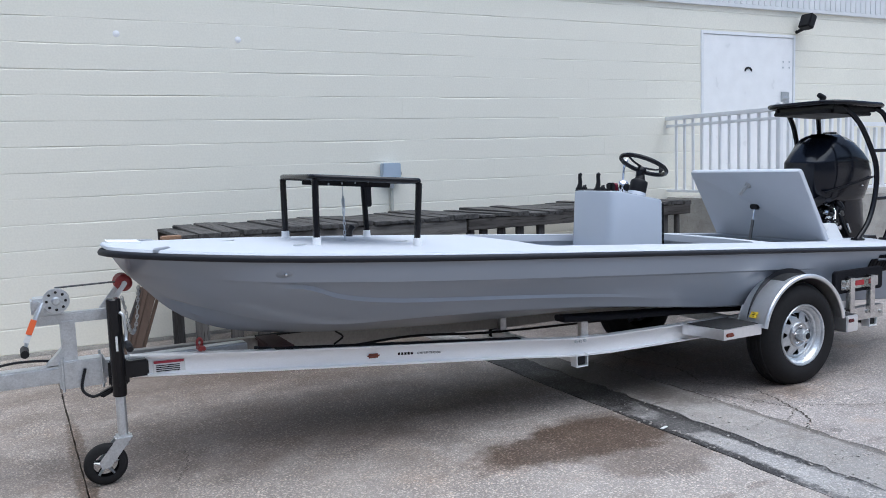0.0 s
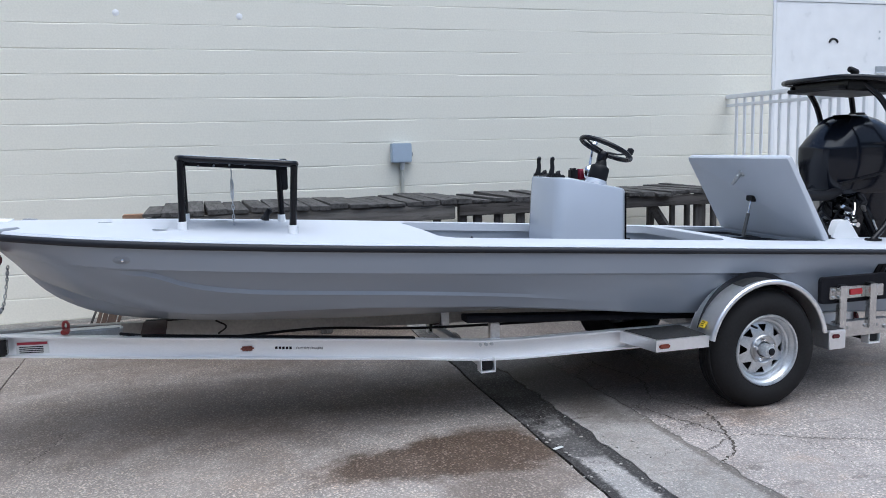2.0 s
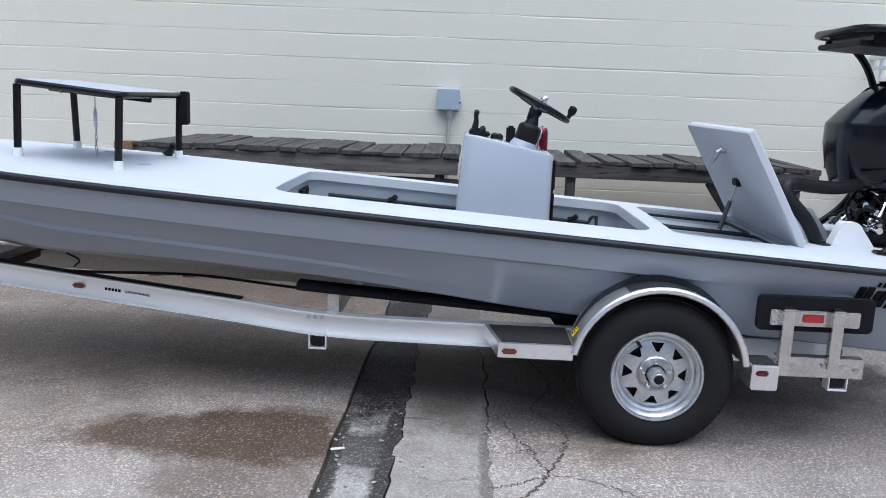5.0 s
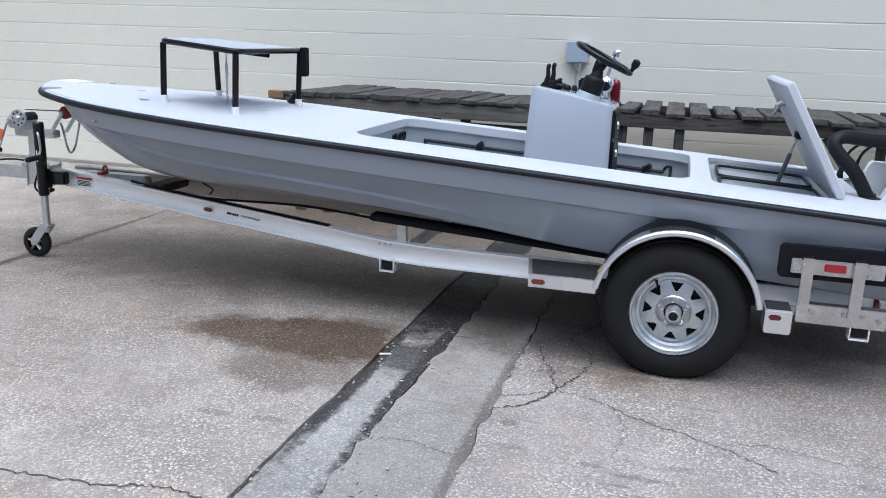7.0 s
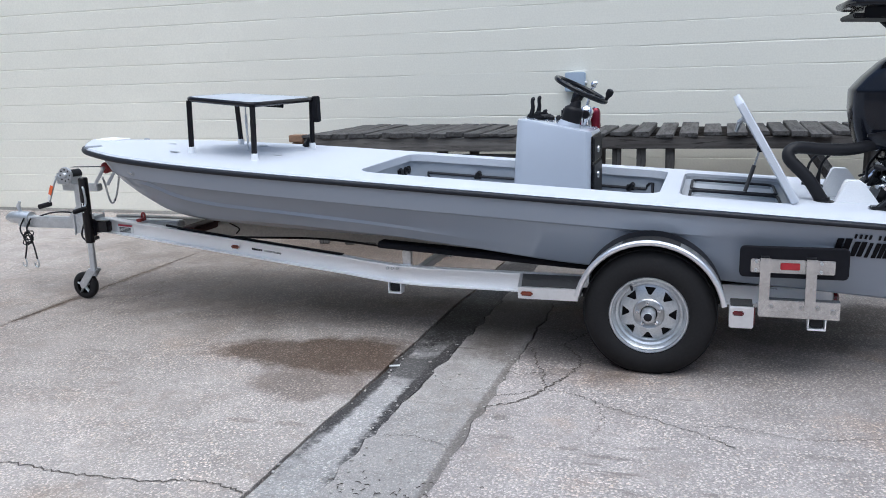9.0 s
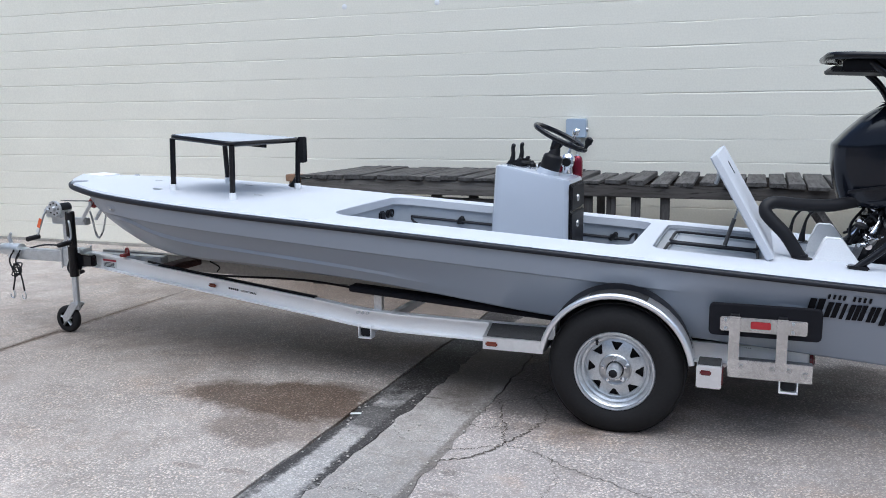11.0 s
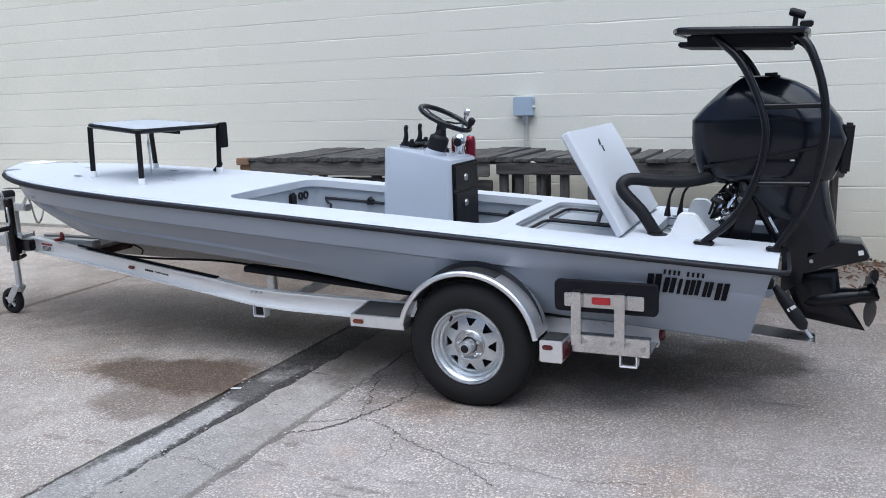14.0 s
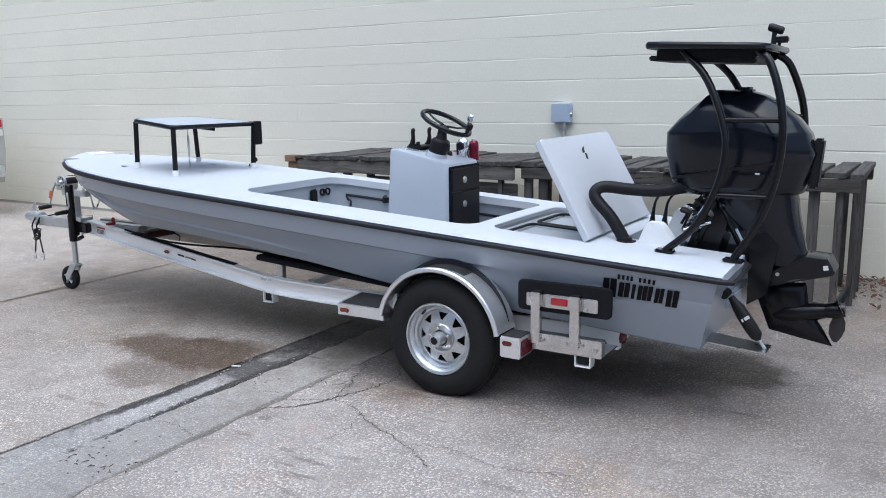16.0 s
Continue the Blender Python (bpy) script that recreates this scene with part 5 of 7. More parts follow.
def build_fender(root, s):
    hx, hz = 4.1, 0.304
    def put(bm):
        return bm if s < 0 else flip_y(bm)
    y0, y1 = 3.575, 3.785
    def arc(r, a):
        # rounded teardrop: the front comes down to the step, the rear to the lamp box
        return hx + 0.0 + r * math.cos(a), hz + 0.012 + r * math.sin(a)
    angs = [math.radians(168 - k * 6.1) for k in range(27)]
    rings = []
    for a in angs:
        x, z = arc(0.356, a)
        xi, zi = arc(0.348, a)
        rings.append([(x, y0 + 0.012, z), (x, y1, z), (xi, y1, zi), (xi, y0 + 0.012, zi)])
    fd = part("fender", put(ring_loft(rings)), M_ARCH, root, "bright aluminium wheel arch")
    pts = [(arc(0.352, a)[0], y0 + 0.01, arc(0.352, a)[1]) for a in angs]
    part("fender_lip", put(tube(pts, 0.0145, seg=10)), M_ARCH, fd, "rounded aluminium lip")
    # inner skirt between arch and frame
    bm = bmesh.new()
    rows = []
    for a in angs:
        rows.append([bm.verts.new((arc(0.352, a)[0], y1 - 0.003, arc(0.352, a)[1])), bm.verts.new((arc(0.352, a)[0], y1 - 0.003, 0.33))])
    for p, q in zip(rows, rows[1:]):
        bm.faces.new((p[0], p[1], q[1], q[0]))
    thicken(bm, 0.004)
    rows = []
    # Black strip put where the gap between arch and hull lies in shadow.
    guard = bmesh.new()
    for a in angs[1:-1]:
        r2 = 0.352 + 0.034 * math.sin(math.pi * (angs[0] - a) / (angs[0] - angs[-1]))
        rows.append([guard.verts.new((arc(0.35, a)[0], y0 + 0.155, arc(0.35, a)[1])), guard.verts.new((arc(r2, a)[0], y0 + 0.155, arc(r2, a)[1]))])
    for p, q in zip(rows, rows[1:]):
        guard.faces.new((p[0], p[1], q[1], q[0]))
    thicken(guard, 0.006)
    part("splash_guard", put(guard), M_RUB, fd, "black strip along the arch standing in for its shadow gap")
    part("fender_skirt", put(bm), M_MATT, fd, "dark inner skirt")
    rows = []
    bm = bmesh.new()
    for a in [math.radians(112 - k * 5) for k in range(10)]:
        x, z = arc(0.3575, a)
        rows.append([bm.verts.new((x, y0 + 0.055, z + 0.001)), bm.verts.new((x, y1 - 0.01, z + 0.001))])
    for p, q in zip(rows, rows[1:]):
        bm.faces.new((p[0], p[1], q[1], q[0]))
    thicken(bm, 0.002)
    part("grip_tape", put(bm), M_TREAD, fd, "black grip tape")
    # front step and its lamp
    ys = y0 + 0.03
    plan = [(3.4, 3.892), (3.45, ys + 0.008), (3.755, ys + 0.008), (3.755, 3.892)]
    st = part("step", put(prism(plan, 0.352, 0.412)), M_ARCH, root, "aluminium fender step")
    part("step_tread", put(prism([(3.42, 3.875), (3.465, ys + 0.026), (3.75, ys + 0.026), (3.75, 3.875)], 0.411, 0.416)), M_TREAD, st, "black grit tread")
    part("side_lamp", put(box(3.465, 3.527, ys - 0.002, ys + 0.012, 0.368, 0.391, 0.006)), M_AMBER, st, "amber side marker lamp")
    part("gusset", put(ring_loft([[(3.755, 3.6 + d, 0.405), (3.8, 3.6 + d, 0.5), (3.8, 3.6 + d, 0.41)] for d in (0.08, 0.2)])), M_ALU, st)
    if s < 0:
        bm = box(3.745, 3.785, 3.655, 3.705, 0.455, 0.458, 0.001, turn=Matrix.Rotation(-0.95, 4, "Y"))
        sticker = part("warning_sticker", bm, M_YELLOW, st, "yellow warning sticker")
        for dx, dz, yy, wd in ((-0.006, -0.009, 3.672, 0.022), (0.0, 0.0, 3.672, 0.022), (0.006, 0.009, 3.672, 0.022), (0.0, 0.0, 3.657, 0.006)):
            part("sticker_bar", box(3.7625 + dx, 3.7675 + dx, yy, yy + wd, 0.4575 + dz, 0.4595 + dz, 0.0, turn=Matrix.Rotation(-0.95, 4, "Y")), M_INK, sticker)
    # rear lamp box
    lb = part("lamp_box", put(box(4.47, 4.578, y0 - 0.002, 3.72, 0.276, 0.38, 0.005)), M_ARCH, root, "aluminium tail lamp box")
    part("side_lamp", put(box(4.485, 4.535, y0 - 0.01, y0 + 0.002, 0.337, 0.36, 0.008)), M_TAIL, lb, "red side marker lamp")
    part("tail_lamp", put(box(4.574, 4.584, y0 + 0.014, 3.71, 0.288, 0.366, 0.005)), M_TAIL, lb, "red tail lamp")
    part("step_tread", put(box(4.475, 4.574, y0 + 0.012, 3.71, 0.378, 0.3835, 0.002)), M_TREAD, lb)
    return fd


def lettering(text, size, m, mat, parent):
    """Flat letters of the built-in font as a mesh, standing at m."""
    cu = bpy.data.curves.new("lettering", "FONT")
    cu.body, cu.size, cu.extrude, cu.resolution_u = text, size, 0.0008, 2
    tmp = bpy.data.objects.new("lettering", cu)
    me = bpy.data.meshes.new_from_object(tmp)
    bpy.data.objects.remove(tmp)
    me.transform(m)
    me.materials.clear()
    me.materials.append(mat)
    ob = new("lettering", me)
    ob.parent = parent
    ob.matrix_parent_inverse = Matrix.Translation(-parent.location) if parent.parent is None else Matrix.Identity(4)
    return ob


def build_trailer():
    root = thing("boat_trailer", (2.5, YC, 0.0), "single-axle aluminium boat trailer with galvanised fittings", "boat trailer")
    # side rails: straight aft, converging on the tongue forward
    path = [(0.33, 4.352, 0.513), (0.6, 4.30, 0.498), (1.0, 4.222, 0.473), (1.5, 4.128, 0.444), (2.0, 4.036, 0.415), (2.3, 3.985, 0.397), (2.5, 3.952, 0.381), (2.65, 3.935, 0.369), (2.85, 3.925, 0.362), (3.2, 3.92, 0.36), (4.2, 3.92, 0.352), (4.955, 3.92, 0.346)]
    for s in (-1, 1):
        rings = []
        for i, (x, y, z) in enumerate(path):
            h, w, t = 0.052, 0.026, 0.008
            sec = [(w, -h), (-w, -h), (-w, -h + t), (w - 0.02, -h + t), (w - 0.02, h - t), (-w, h - t), (-w, h), (w, h)]
            rings.append([(x, y + a, z + b) for a, b in sec])
        bm = ring_loft(rings)
        if s > 0:
            flip_y(bm)
        rail = part("side_rail", bm, M_ALU if s < 0 else M_DUSTY_SHADED, root, "aluminium channel side rail" if s < 0 else "dusty aluminium channel side rail with shade in its colour", 25)
        if s < 0:
            part("marker_lamp", box(1.455, 1.52, 4.118, 4.136, 0.43, 0.454, 0.009, turn=Matrix.Rotation(-0.18, 4, "Z")), M_AMBER, rail, "red-brown oval marker lamp")
            for k in range(5):
                x = 1.62 + k * 0.017
                y = 4.128 - 0.184 * (x - 1.5) + 0.0045
                z = 0.444 - 0.058 * (x - 1.5)
                part("name_bar", box(x, x + 0.012, y - 0.0015, y + 0.001, z - 0.007, z + 0.006, 0.0, turn=Matrix.Rotation(-0.182, 4, "Z")), M_INK, rail)
            x = 1.72
            lettering("CUSTOM TRAILERS", 0.0155, Matrix.Translation((x, 4.128 - 0.184 * (x - 1.5) + 0.0035, 0.444 - 0.058 * (x - 1.5) - 0.005)) @ Matrix.Rotation(-0.182, 4, "Z") @ Matrix.Rotation(0.058, 4, "Y") @ Matrix.Rotation(math.pi / 2, 4, "X"), M_INK, rail)
            x = 0.5
            y = 4.3195 + 0.0045
            part("label", box(x - 0.075, x + 0.075, y - 0.002, y + 0.001, 0.466, 0.526, 0.0, turn=Matrix.Rotation(-0.19, 4, "Z")), M_LABEL, rail, "white information label")
            part("label_band", box(x - 0.07, x + 0.07, y - 0.003, y, 0.51, 0.523, 0.0, turn=Matrix.Rotation(-0.19, 4, "Z")), M_REDINK, rail)
            for k in range(4):
                part("label_bar", box(x - 0.06, x + 0.05, y - 0.003, y, 0.498 - k * 0.009, 0.502 - k * 0.009, 0.0, turn=Matrix.Rotation(-0.19, 4, "Z")), M_INK, rail)
            for k in range(3):
                part("bolt", lathe([(0, -0.012), (0.009, -0.012), (0.009, 0), (0, 0)], "y", (2.62 + 0.03 * k, 3.91, 0.405), 8), M_STEEL, rail)
        part("bunk_strip", (lambda b: b if s < 0 else flip_y(b))(ring_loft([[(x, y + 0.01 + a, z + 0.053 + b) for a, b in ((-0.02, 0), (0.02, 0), (0.02, 0.006), (-0.02, 0.006))] for x, y, z in path[2:6]])), M_CARPET, rail, "dark wiring strip on the rail")
        # axle bracket stirrups
        for x, ya in ((2.66, 3.9), (4.86, 3.665)):
            bm = bmesh.new()
            for a, b, c, d in ((x - 0.04, x + 0.04, 0.256, 0.264), (x - 0.04, x - 0.034, 0.2645, 0.33), (x + 0.034, x + 0.04, 0.2645, 0.33)):
                box(a, b, ya, ya + 0.06, c, d, 0.002, bm)
            st = part("stirrup", bm if s < 0 else flip_y(bm), M_ALU, root, "aluminium crossmember bracket")
            bm = box(x - 0.028, x + 0.028, ya + 0.01, 3.975, 0.268, 0.318, 0.004)
            part("beam_end", bm if s < 0 else flip_y(bm), M_MATT, st, "dark tube end")
    # tongue, coupler, safety chain
    tong = part("tongue", box(-0.5, 0.9, YC - 0.04, YC + 0.04, 0.47, 0.55, 0.008), M_STEEL, root, "galvanised square tongue tube")
    bm = tube([(-0.4, YC, 0.53), (-0.5, YC, 0.535), (-0.58, YC, 0.535), (-0.625, YC, 0.53)], [0.05, 0.048, 0.042, 0.02], seg=16)
    cp = part("coupler", bm, M_STEEL, root, "galvanised ball coupler")
    part("coupler_latch", tube([(-0.49, YC, 0.57), (-0.51, YC, 0.62), (-0.49, YC, 0.655)], [0.012, 0.016, 0.008]), M_STEEL, cp)
    part("tongue_clamp", box(0.02, 0.22, YC - 0.05, YC + 0.05, 0.44, 0.57, 0.006), M_STEEL, root, "bolted tongue clamp plate")
    for x in (0.035, 0.205):
        part("u_bolt", tube([(x, YC - 0.055, 0.43), (x, YC - 0.055, 0.585), (x, YC + 0.055, 0.585), (x, YC + 0.055, 0.43)], 0.006), M_STEEL, root)
    for k, (dx, dy) in enumerate(((-0.42, -0.05), (-0.36, -0.05))):
        p0 = Vector((dx, YC + dy, 0.48))
        lk = part("safety_cable", tube(spline([p0 + Vector((0, 0, 0.06)), p0 + Vector((-0.03, -0.02, -0.02)), p0 + Vector((0.02, -0.03, -0.12)), p0 + Vector((-0.02 + 0.05 * k, -0.02, -0.24))], 20), 0.006, seg=6), M_MATT, root, "coiled black safety cable")
        e = p0 + Vector((-0.02 + 0.05 * k, -0.02, -0.24))
        part("hook", tube(spline([e, e + Vector((0.01, 0, -0.03)), e + Vector((0.0, 0, -0.06)), e + Vector((-0.025, 0, -0.05)), e + Vector((-0.025, 0, -0.03))], 14), 0.005, seg=6), M_STEEL, lk, "bent steel safety hook")
    c = Vector((-0.38, YC - 0.075, 0.4))
    for k in range(5):
        r, t = 0.03 + 0.008 * k, k * 0.6
        ring = [c + Vector((r * math.cos(a), 0.012 * math.sin(3 * a + k), 0.6 * r * math.sin(a))) for a in (2 * math.pi * q / 18 for q in range(18))]
        rot = Matrix.Translation(c) @ Matrix.Rotation(t, 4, "Y") @ Matrix.Translation(-c)
        part("cable_coil", tube([rot @ p for p in ring], 0.0045, loop=True, seg=6), M_MATT, root)
    part("wiring", tube(spline([(-0.4, YC - 0.06, 0.47), (-0.36, YC - 0.02, 0.53), (-0.2, YC + 0.03, 0.575), (0.0, YC + 0.06, 0.56), (0.15, YC + 0.07, 0.5)], 26), 0.006, seg=6), M_MATT, root, "black trailer wiring lead")
    part("wiring", tube(spline([(0.13, YC - 0.06, 0.53), (0.11, YC - 0.08, 0.44), (0.15, YC - 0.09, 0.4), (0.2, YC - 0.09, 0.41)], 16), 0.007, seg=6), M_MATT, root)
    part("wiring_plug", box(0.18, 0.26, YC - 0.105, YC - 0.07, 0.4, 0.425, 0.006, turn=Matrix.Rotation(-0.4, 4, "Y")), M_MATT, root, "black trailer plug")
    # winch stand
    ws = part("winch_post", box(0.04, 0.105, YC - 0.033, YC + 0.033, 0.55, 0.765, 0.008), M_STEEL, root, "galvanised winch post")
    part("winch_arm", box(-0.06, 0.25, YC - 0.028, YC + 0.028, 0.745, 0.795, 0.006), M_STEEL, root, "galvanised winch arm")
    part("post_gusset", ring_loft([[(-0.03, YC + d, 0.555), (0.04, YC + d, 0.63), (0.04, YC + d, 0.555)] for d in (-0.03, 0.03)]), M_STEEL, ws)
    wn2 = part("winch", box(-0.075, 0.06, YC - 0.065, YC + 0.055, 0.795, 0.875, 0.01), M_STEEL, root, "galvanised hand winch")
    part("winch_gear", lathe([(0.016, -0.012), (0.056, -0.012), (0.058, -0.004), (0.056, 0.004), (0.016, 0.004)], "y", (0.03, YC - 0.072, 0.862), 28), M_STEEL, wn2, "drilled winch gear")
    for k in range(8):
        a = 2 * math.pi * k / 8
        part("gear_hole", lathe([(0, -0.0135), (0.0065, -0.0135), (0.0065, -0.011), (0, -0.011)], "y", (0.03 + 0.04 * math.cos(a), YC - 0.072, 0.862 + 0.04 * math.sin(a)), 10), M_MATT, wn2)
    part("gear_hub", lathe([(0, -0.03), (0.014, -0.03), (0.02, -0.012), (0, -0.01)], "y", (0.03, YC - 0.072, 0.862), 14), M_STEEL, wn2)
    part("pinion", lathe([(0, -0.02), (0.018, -0.02), (0.018, 0.0), (0, 0)], "y", (-0.035, YC - 0.072, 0.845), 14), M_STEEL, wn2)
    part("winch_drum", lathe([(0.034, -0.05), (0.034, 0.05)], "y", (0.03, YC, 0.862), 20), M_RUB, wn2)
    part("crank", tube([(-0.03, YC - 0.085, 0.86), (-0.05, YC - 0.1, 0.82), (-0.115, YC - 0.11, 0.66)], [0.012, 0.014, 0.012], flat=0.5), M_STEEL, wn2, "crank arm with an orange tag")
    part("crank_tag", box(-0.093, -0.067, YC - 0.119, YC - 0.116, 0.725, 0.795, 0.001, turn=Matrix.Rotation(0.4, 4, "Y")), M_ORANGE, wn2, "orange warning tag")
    part("crank_label", box(-0.112, -0.088, YC - 0.1185, YC - 0.116, 0.69, 0.724, 0.001, turn=Matrix.Rotation(0.4, 4, "Y")), M_LABEL, wn2, "white printed label")
    part("crank_grip", tube([(-0.115, YC - 0.1, 0.66), (-0.115, YC - 0.2, 0.655)], 0.018), M_MATT, wn2, "black crank grip")
    part("strap", ring_loft([[(x, YC + d, z + e) for d, e in ((-0.022, 0), (0.022, 0), (0.022, 0.003), (-0.022, 0.003))] for x, z in ((0.03, 0.911), (0.3, 0.915))]), M_RUB, wn2, "black winch strap")
    for s in (-1, 1):
        part("roller_bracket", ring_loft([[(0.21, YC + 0.03 + s * 0.072 + d, 0.768), (0.24, YC + 0.03 + s * 0.072 + d, 0.768), (0.338, YC + 0.03 + s * 0.072 + d, 0.898), (0.322, YC + 0.03 + s * 0.072 + d, 0.912)] for d in (-0.003, 0.003)]), M_STEEL, root)
    part("bow_roller", lathe([(0.0, -0.066), (0.028, -0.066), (0.04, -0.05), (0.036, -0.02), (0.031, 0), (0.036, 0.02), (0.04, 0.05), (0.028, 0.066), (0.0, 0.066)], "y", (0.33, YC + 0.03, 0.909), 26), M_ROLLER, root, "red rubber bow stop roller")
    part("roller_pin", lathe([(0, -0.085), (0.012, -0.085), (0.012, 0.085), (0, 0.085)], "y", (0.33, YC + 0.03, 0.909), 12), M_STEEL, root)
    pts = spline([(0.4, YC + 0.03, 0.872), (0.392, YC + 0.02, 0.8), (0.375, YC, 0.7), (0.355, YC - 0.02, 0.662), (0.34, YC - 0.03, 0.7), (0.328, YC - 0.035, 0.78), (0.315, YC - 0.04, 0.84)], 30)
    for k, p in enumerate(pts):
        e = Vector((0, 1, 0)) if k % 2 else Vector((1, 0, 0))
        d = (pts[min(k + 1, 30)] - pts[max(k - 1, 0)]).normalized()
        e = (e - d * e.dot(d)).normalized()
        part("chain_link", tube([p + d * 0.011 * math.cos(a) + e * 0.006 * math.sin(a) for a in (2 * math.pi * q / 10 for q in range(10))], 0.003, loop=True, seg=6), M_SHADE, root)
    # jack
    jx, jy = 0.262, 4.238
    jk = part("jack", tube([(jx, jy, 0.405), (jx, jy, 0.41), (jx, jy, 0.855), (jx, jy, 0.862)], [0.028, 0.032, 0.032, 0.026], seg=20), M_BLACK, root, "black swing-away tongue jack")
    part("jack_leg", tube([(jx, jy, 0.17), (jx, jy, 0.41)], 0.023, seg=16), M_STEEL, jk, "galvanised jack leg")
    part("jack_label", box(jx - 0.006, jx + 0.004, jy - 0.0335, jy - 0.031, 0.62, 0.69, 0.001), M_LABEL, jk)
    part("jack_crank", tube(spline([(jx + 0.02, jy - 0.035, 0.8), (jx + 0.035, jy - 0.045, 0.78), (jx + 0.04, jy - 0.045, 0.7), (jx + 0.035, jy - 0.06, 0.66)], 12), 0.007), M_STEEL, jk, "folded crank rod")
    part("jack_grip", tube([(jx + 0.04, jy - 0.05, 0.655), (jx + 0.04, jy - 0.056, 0.655), (jx + 0.04, jy - 0.16, 0.65), (jx + 0.04, jy - 0.168, 0.65)], [0.012, 0.017, 0.016, 0.01], seg=14), M_MATT, jk, "black crank grip")
    part("jack_bracket", box(0.24, 0.4, 4.262, 4.315, 0.475, 0.555, 0.008), M_BLACK, jk, "black swivel bracket")
    part("jack_bracket", box(0.22, 0.31, jy + 0.01, 4.27, 0.45, 0.57, 0.008), M_BLACK, jk)
    for s in (-1, 1):
        part("caster_fork", ring_loft([[(jx + 0.035, jy + s * 0.03 + d, 0.21), (jx - 0.035, jy + s * 0.03 + d, 0.21), (0.15, jy + s * 0.028 + d, 0.115), (0.158, jy + s * 0.028 + d, 0.08), (0.195, jy + s * 0.028 + d, 0.085)] for d in (-0.003, 0.003)]), M_STEEL, jk, "galvanised caster fork")
    part("caster_top", box(0.222, 0.3, jy - 0.034, jy + 0.034, 0.2, 0.222, 0.008), M_STEEL, jk)
    cw = part("caster_wheel", lathe([(0.055, -0.024), (0.08, -0.026), (0.091, -0.02), (0.096, -0.008), (0.096, 0.008), (0.091, 0.02), (0.08, 0.026), (0.055, 0.024)], "y", (0.178, jy, 0.097), 36, caps=False), M_TYRE, jk, "black caster wheel with grey spokes")
    for k in range(5):
        a = 2 * math.pi * k / 5 + 0.3
        d = Vector((math.cos(a), 0, math.sin(a)))
        for s in (-1, 1):
            c0 = Vector((0.178, jy + s * 0.014, 0.097))
            part("wheel_spoke", tube([c0 + d * 0.004, c0 + d * 0.062], [0.016, 0.01], seg=8, flat=0.5), M_STEEL if s < 0 else M_MATT, cw)
    # crossmembers, axle, bunks
    part("crossmember", box(1.0, 1.09, 4.262, 4.564, 0.478, 0.515, 0.006), M_RUST, root, "red-brown front crossmember pad")
    part("keel_board", box(0.99, 1.11, YC - 0.17, YC + 0.17, 0.515, 0.531, 0.006), M_RUST, root)
    for x in (2.66, 4.88):
        part("crossmember", box(x - 0.026, x + 0.026, 3.98, 2 * YC - 3.98, 0.271, 0.317, 0.005), M_ALU, root, "aluminium crossmember")
    part("axle", box(4.07, 4.13, 3.7, 2 * YC - 3.7, 0.275, 0.335, 0.006), M_STEEL, root, "galvanised torsion axle")
    for s in (-1, 1):
        y = YC + s * 0.44
        rings = []
        for x in np.linspace(2.56, 4.7, 16):
            hh = min(deck_z(x) - 0.40, 0.56 - 0.064 * (x - 2.56))
            rings.append([(x, y + a, hh + b) for a, b in ((-0.045, -0.022), (0.045, -0.022), (0.05, -0.014), (0.05, 0.002), (0.04, 0.012), (-0.04, 0.012), (-0.05, 0.002), (-0.05, -0.014))])
        bk = part("bunk", ring_loft(rings), M_CARPET, root, "black carpeted bunk board")
        for x in (2.72, 4.6):
            part("bunk_post", box(x - 0.025, x + 0.025, y - 0.02, y + 0.02, 0.3, deck_z(x) - 0.43, 0.004), M_SHADE, bk, "dull aluminium bunk post")
        build_wheel(root, s)
        build_fender(root, s)
        # side guide at the stern
        def put(bm):
            return bm if s < 0 else flip_y(bm)
        def rounded(x0, x1, z0, z1, r):
            out = []
            for cx, cz, a0 in ((x1 - r, z1 - r, 0), (x0 + r, z1 - r, 90), (x0 + r, z0 + r, 180), (x1 - r, z0 + r, 270)):
                out += [(cx + r * math.cos(radians(a0 + q)), cz + r * math.sin(radians(a0 + q))) for q in (0, 30, 60, 90)]
            return out
        edge = rounded(4.51, 4.985, 0.497, 0.645, 0.022)
        slim = rounded(4.514, 4.981, 0.501, 0.641, 0.02)
        gd = part("side_guide", put(ring_loft([[(x, y, z) for x, z in e] for e, y in ((slim, 3.691), (edge, 3.695), (edge, 3.715), (slim, 3.72))])), M_CARPET, root, "black carpeted side guide board with rounded corners")
        part("guide_plate", put(box(4.56, 4.925, 3.68, 3.69, 0.522, 0.588, 0.004)), M_BRACKET, gd, "aluminium guide plate")
        part("reflector", put(box(4.69, 4.775, 3.674, 3.681, 0.54, 0.573, 0.003)), M_RED, gd, "red reflector")
        for x in (4.6, 4.8):
            bm = bmesh.new()
            box(x, x + 0.046, 3.646, 3.652, 0.348, 0.594, 0.002, bm)
            box(x, x + 0.005, 3.6525, 3.679, 0.352, 0.588, 0.001, bm)
            box(x + 0.041, x + 0.046, 3.6525, 3.679, 0.352, 0.588, 0.001, bm)
            box(x - 0.002, x + 0.048, 3.644, 3.694, 0.5945, 0.6, 0.002, bm)
            post = part("guide_post", put(bm), M_BRACKET, gd, "bent aluminium guide post")
            part("clip", put(box(x + 0.004, x + 0.042, 3.65, 3.688, 0.6005, 0.604, 0.001)), M_MATT, post)
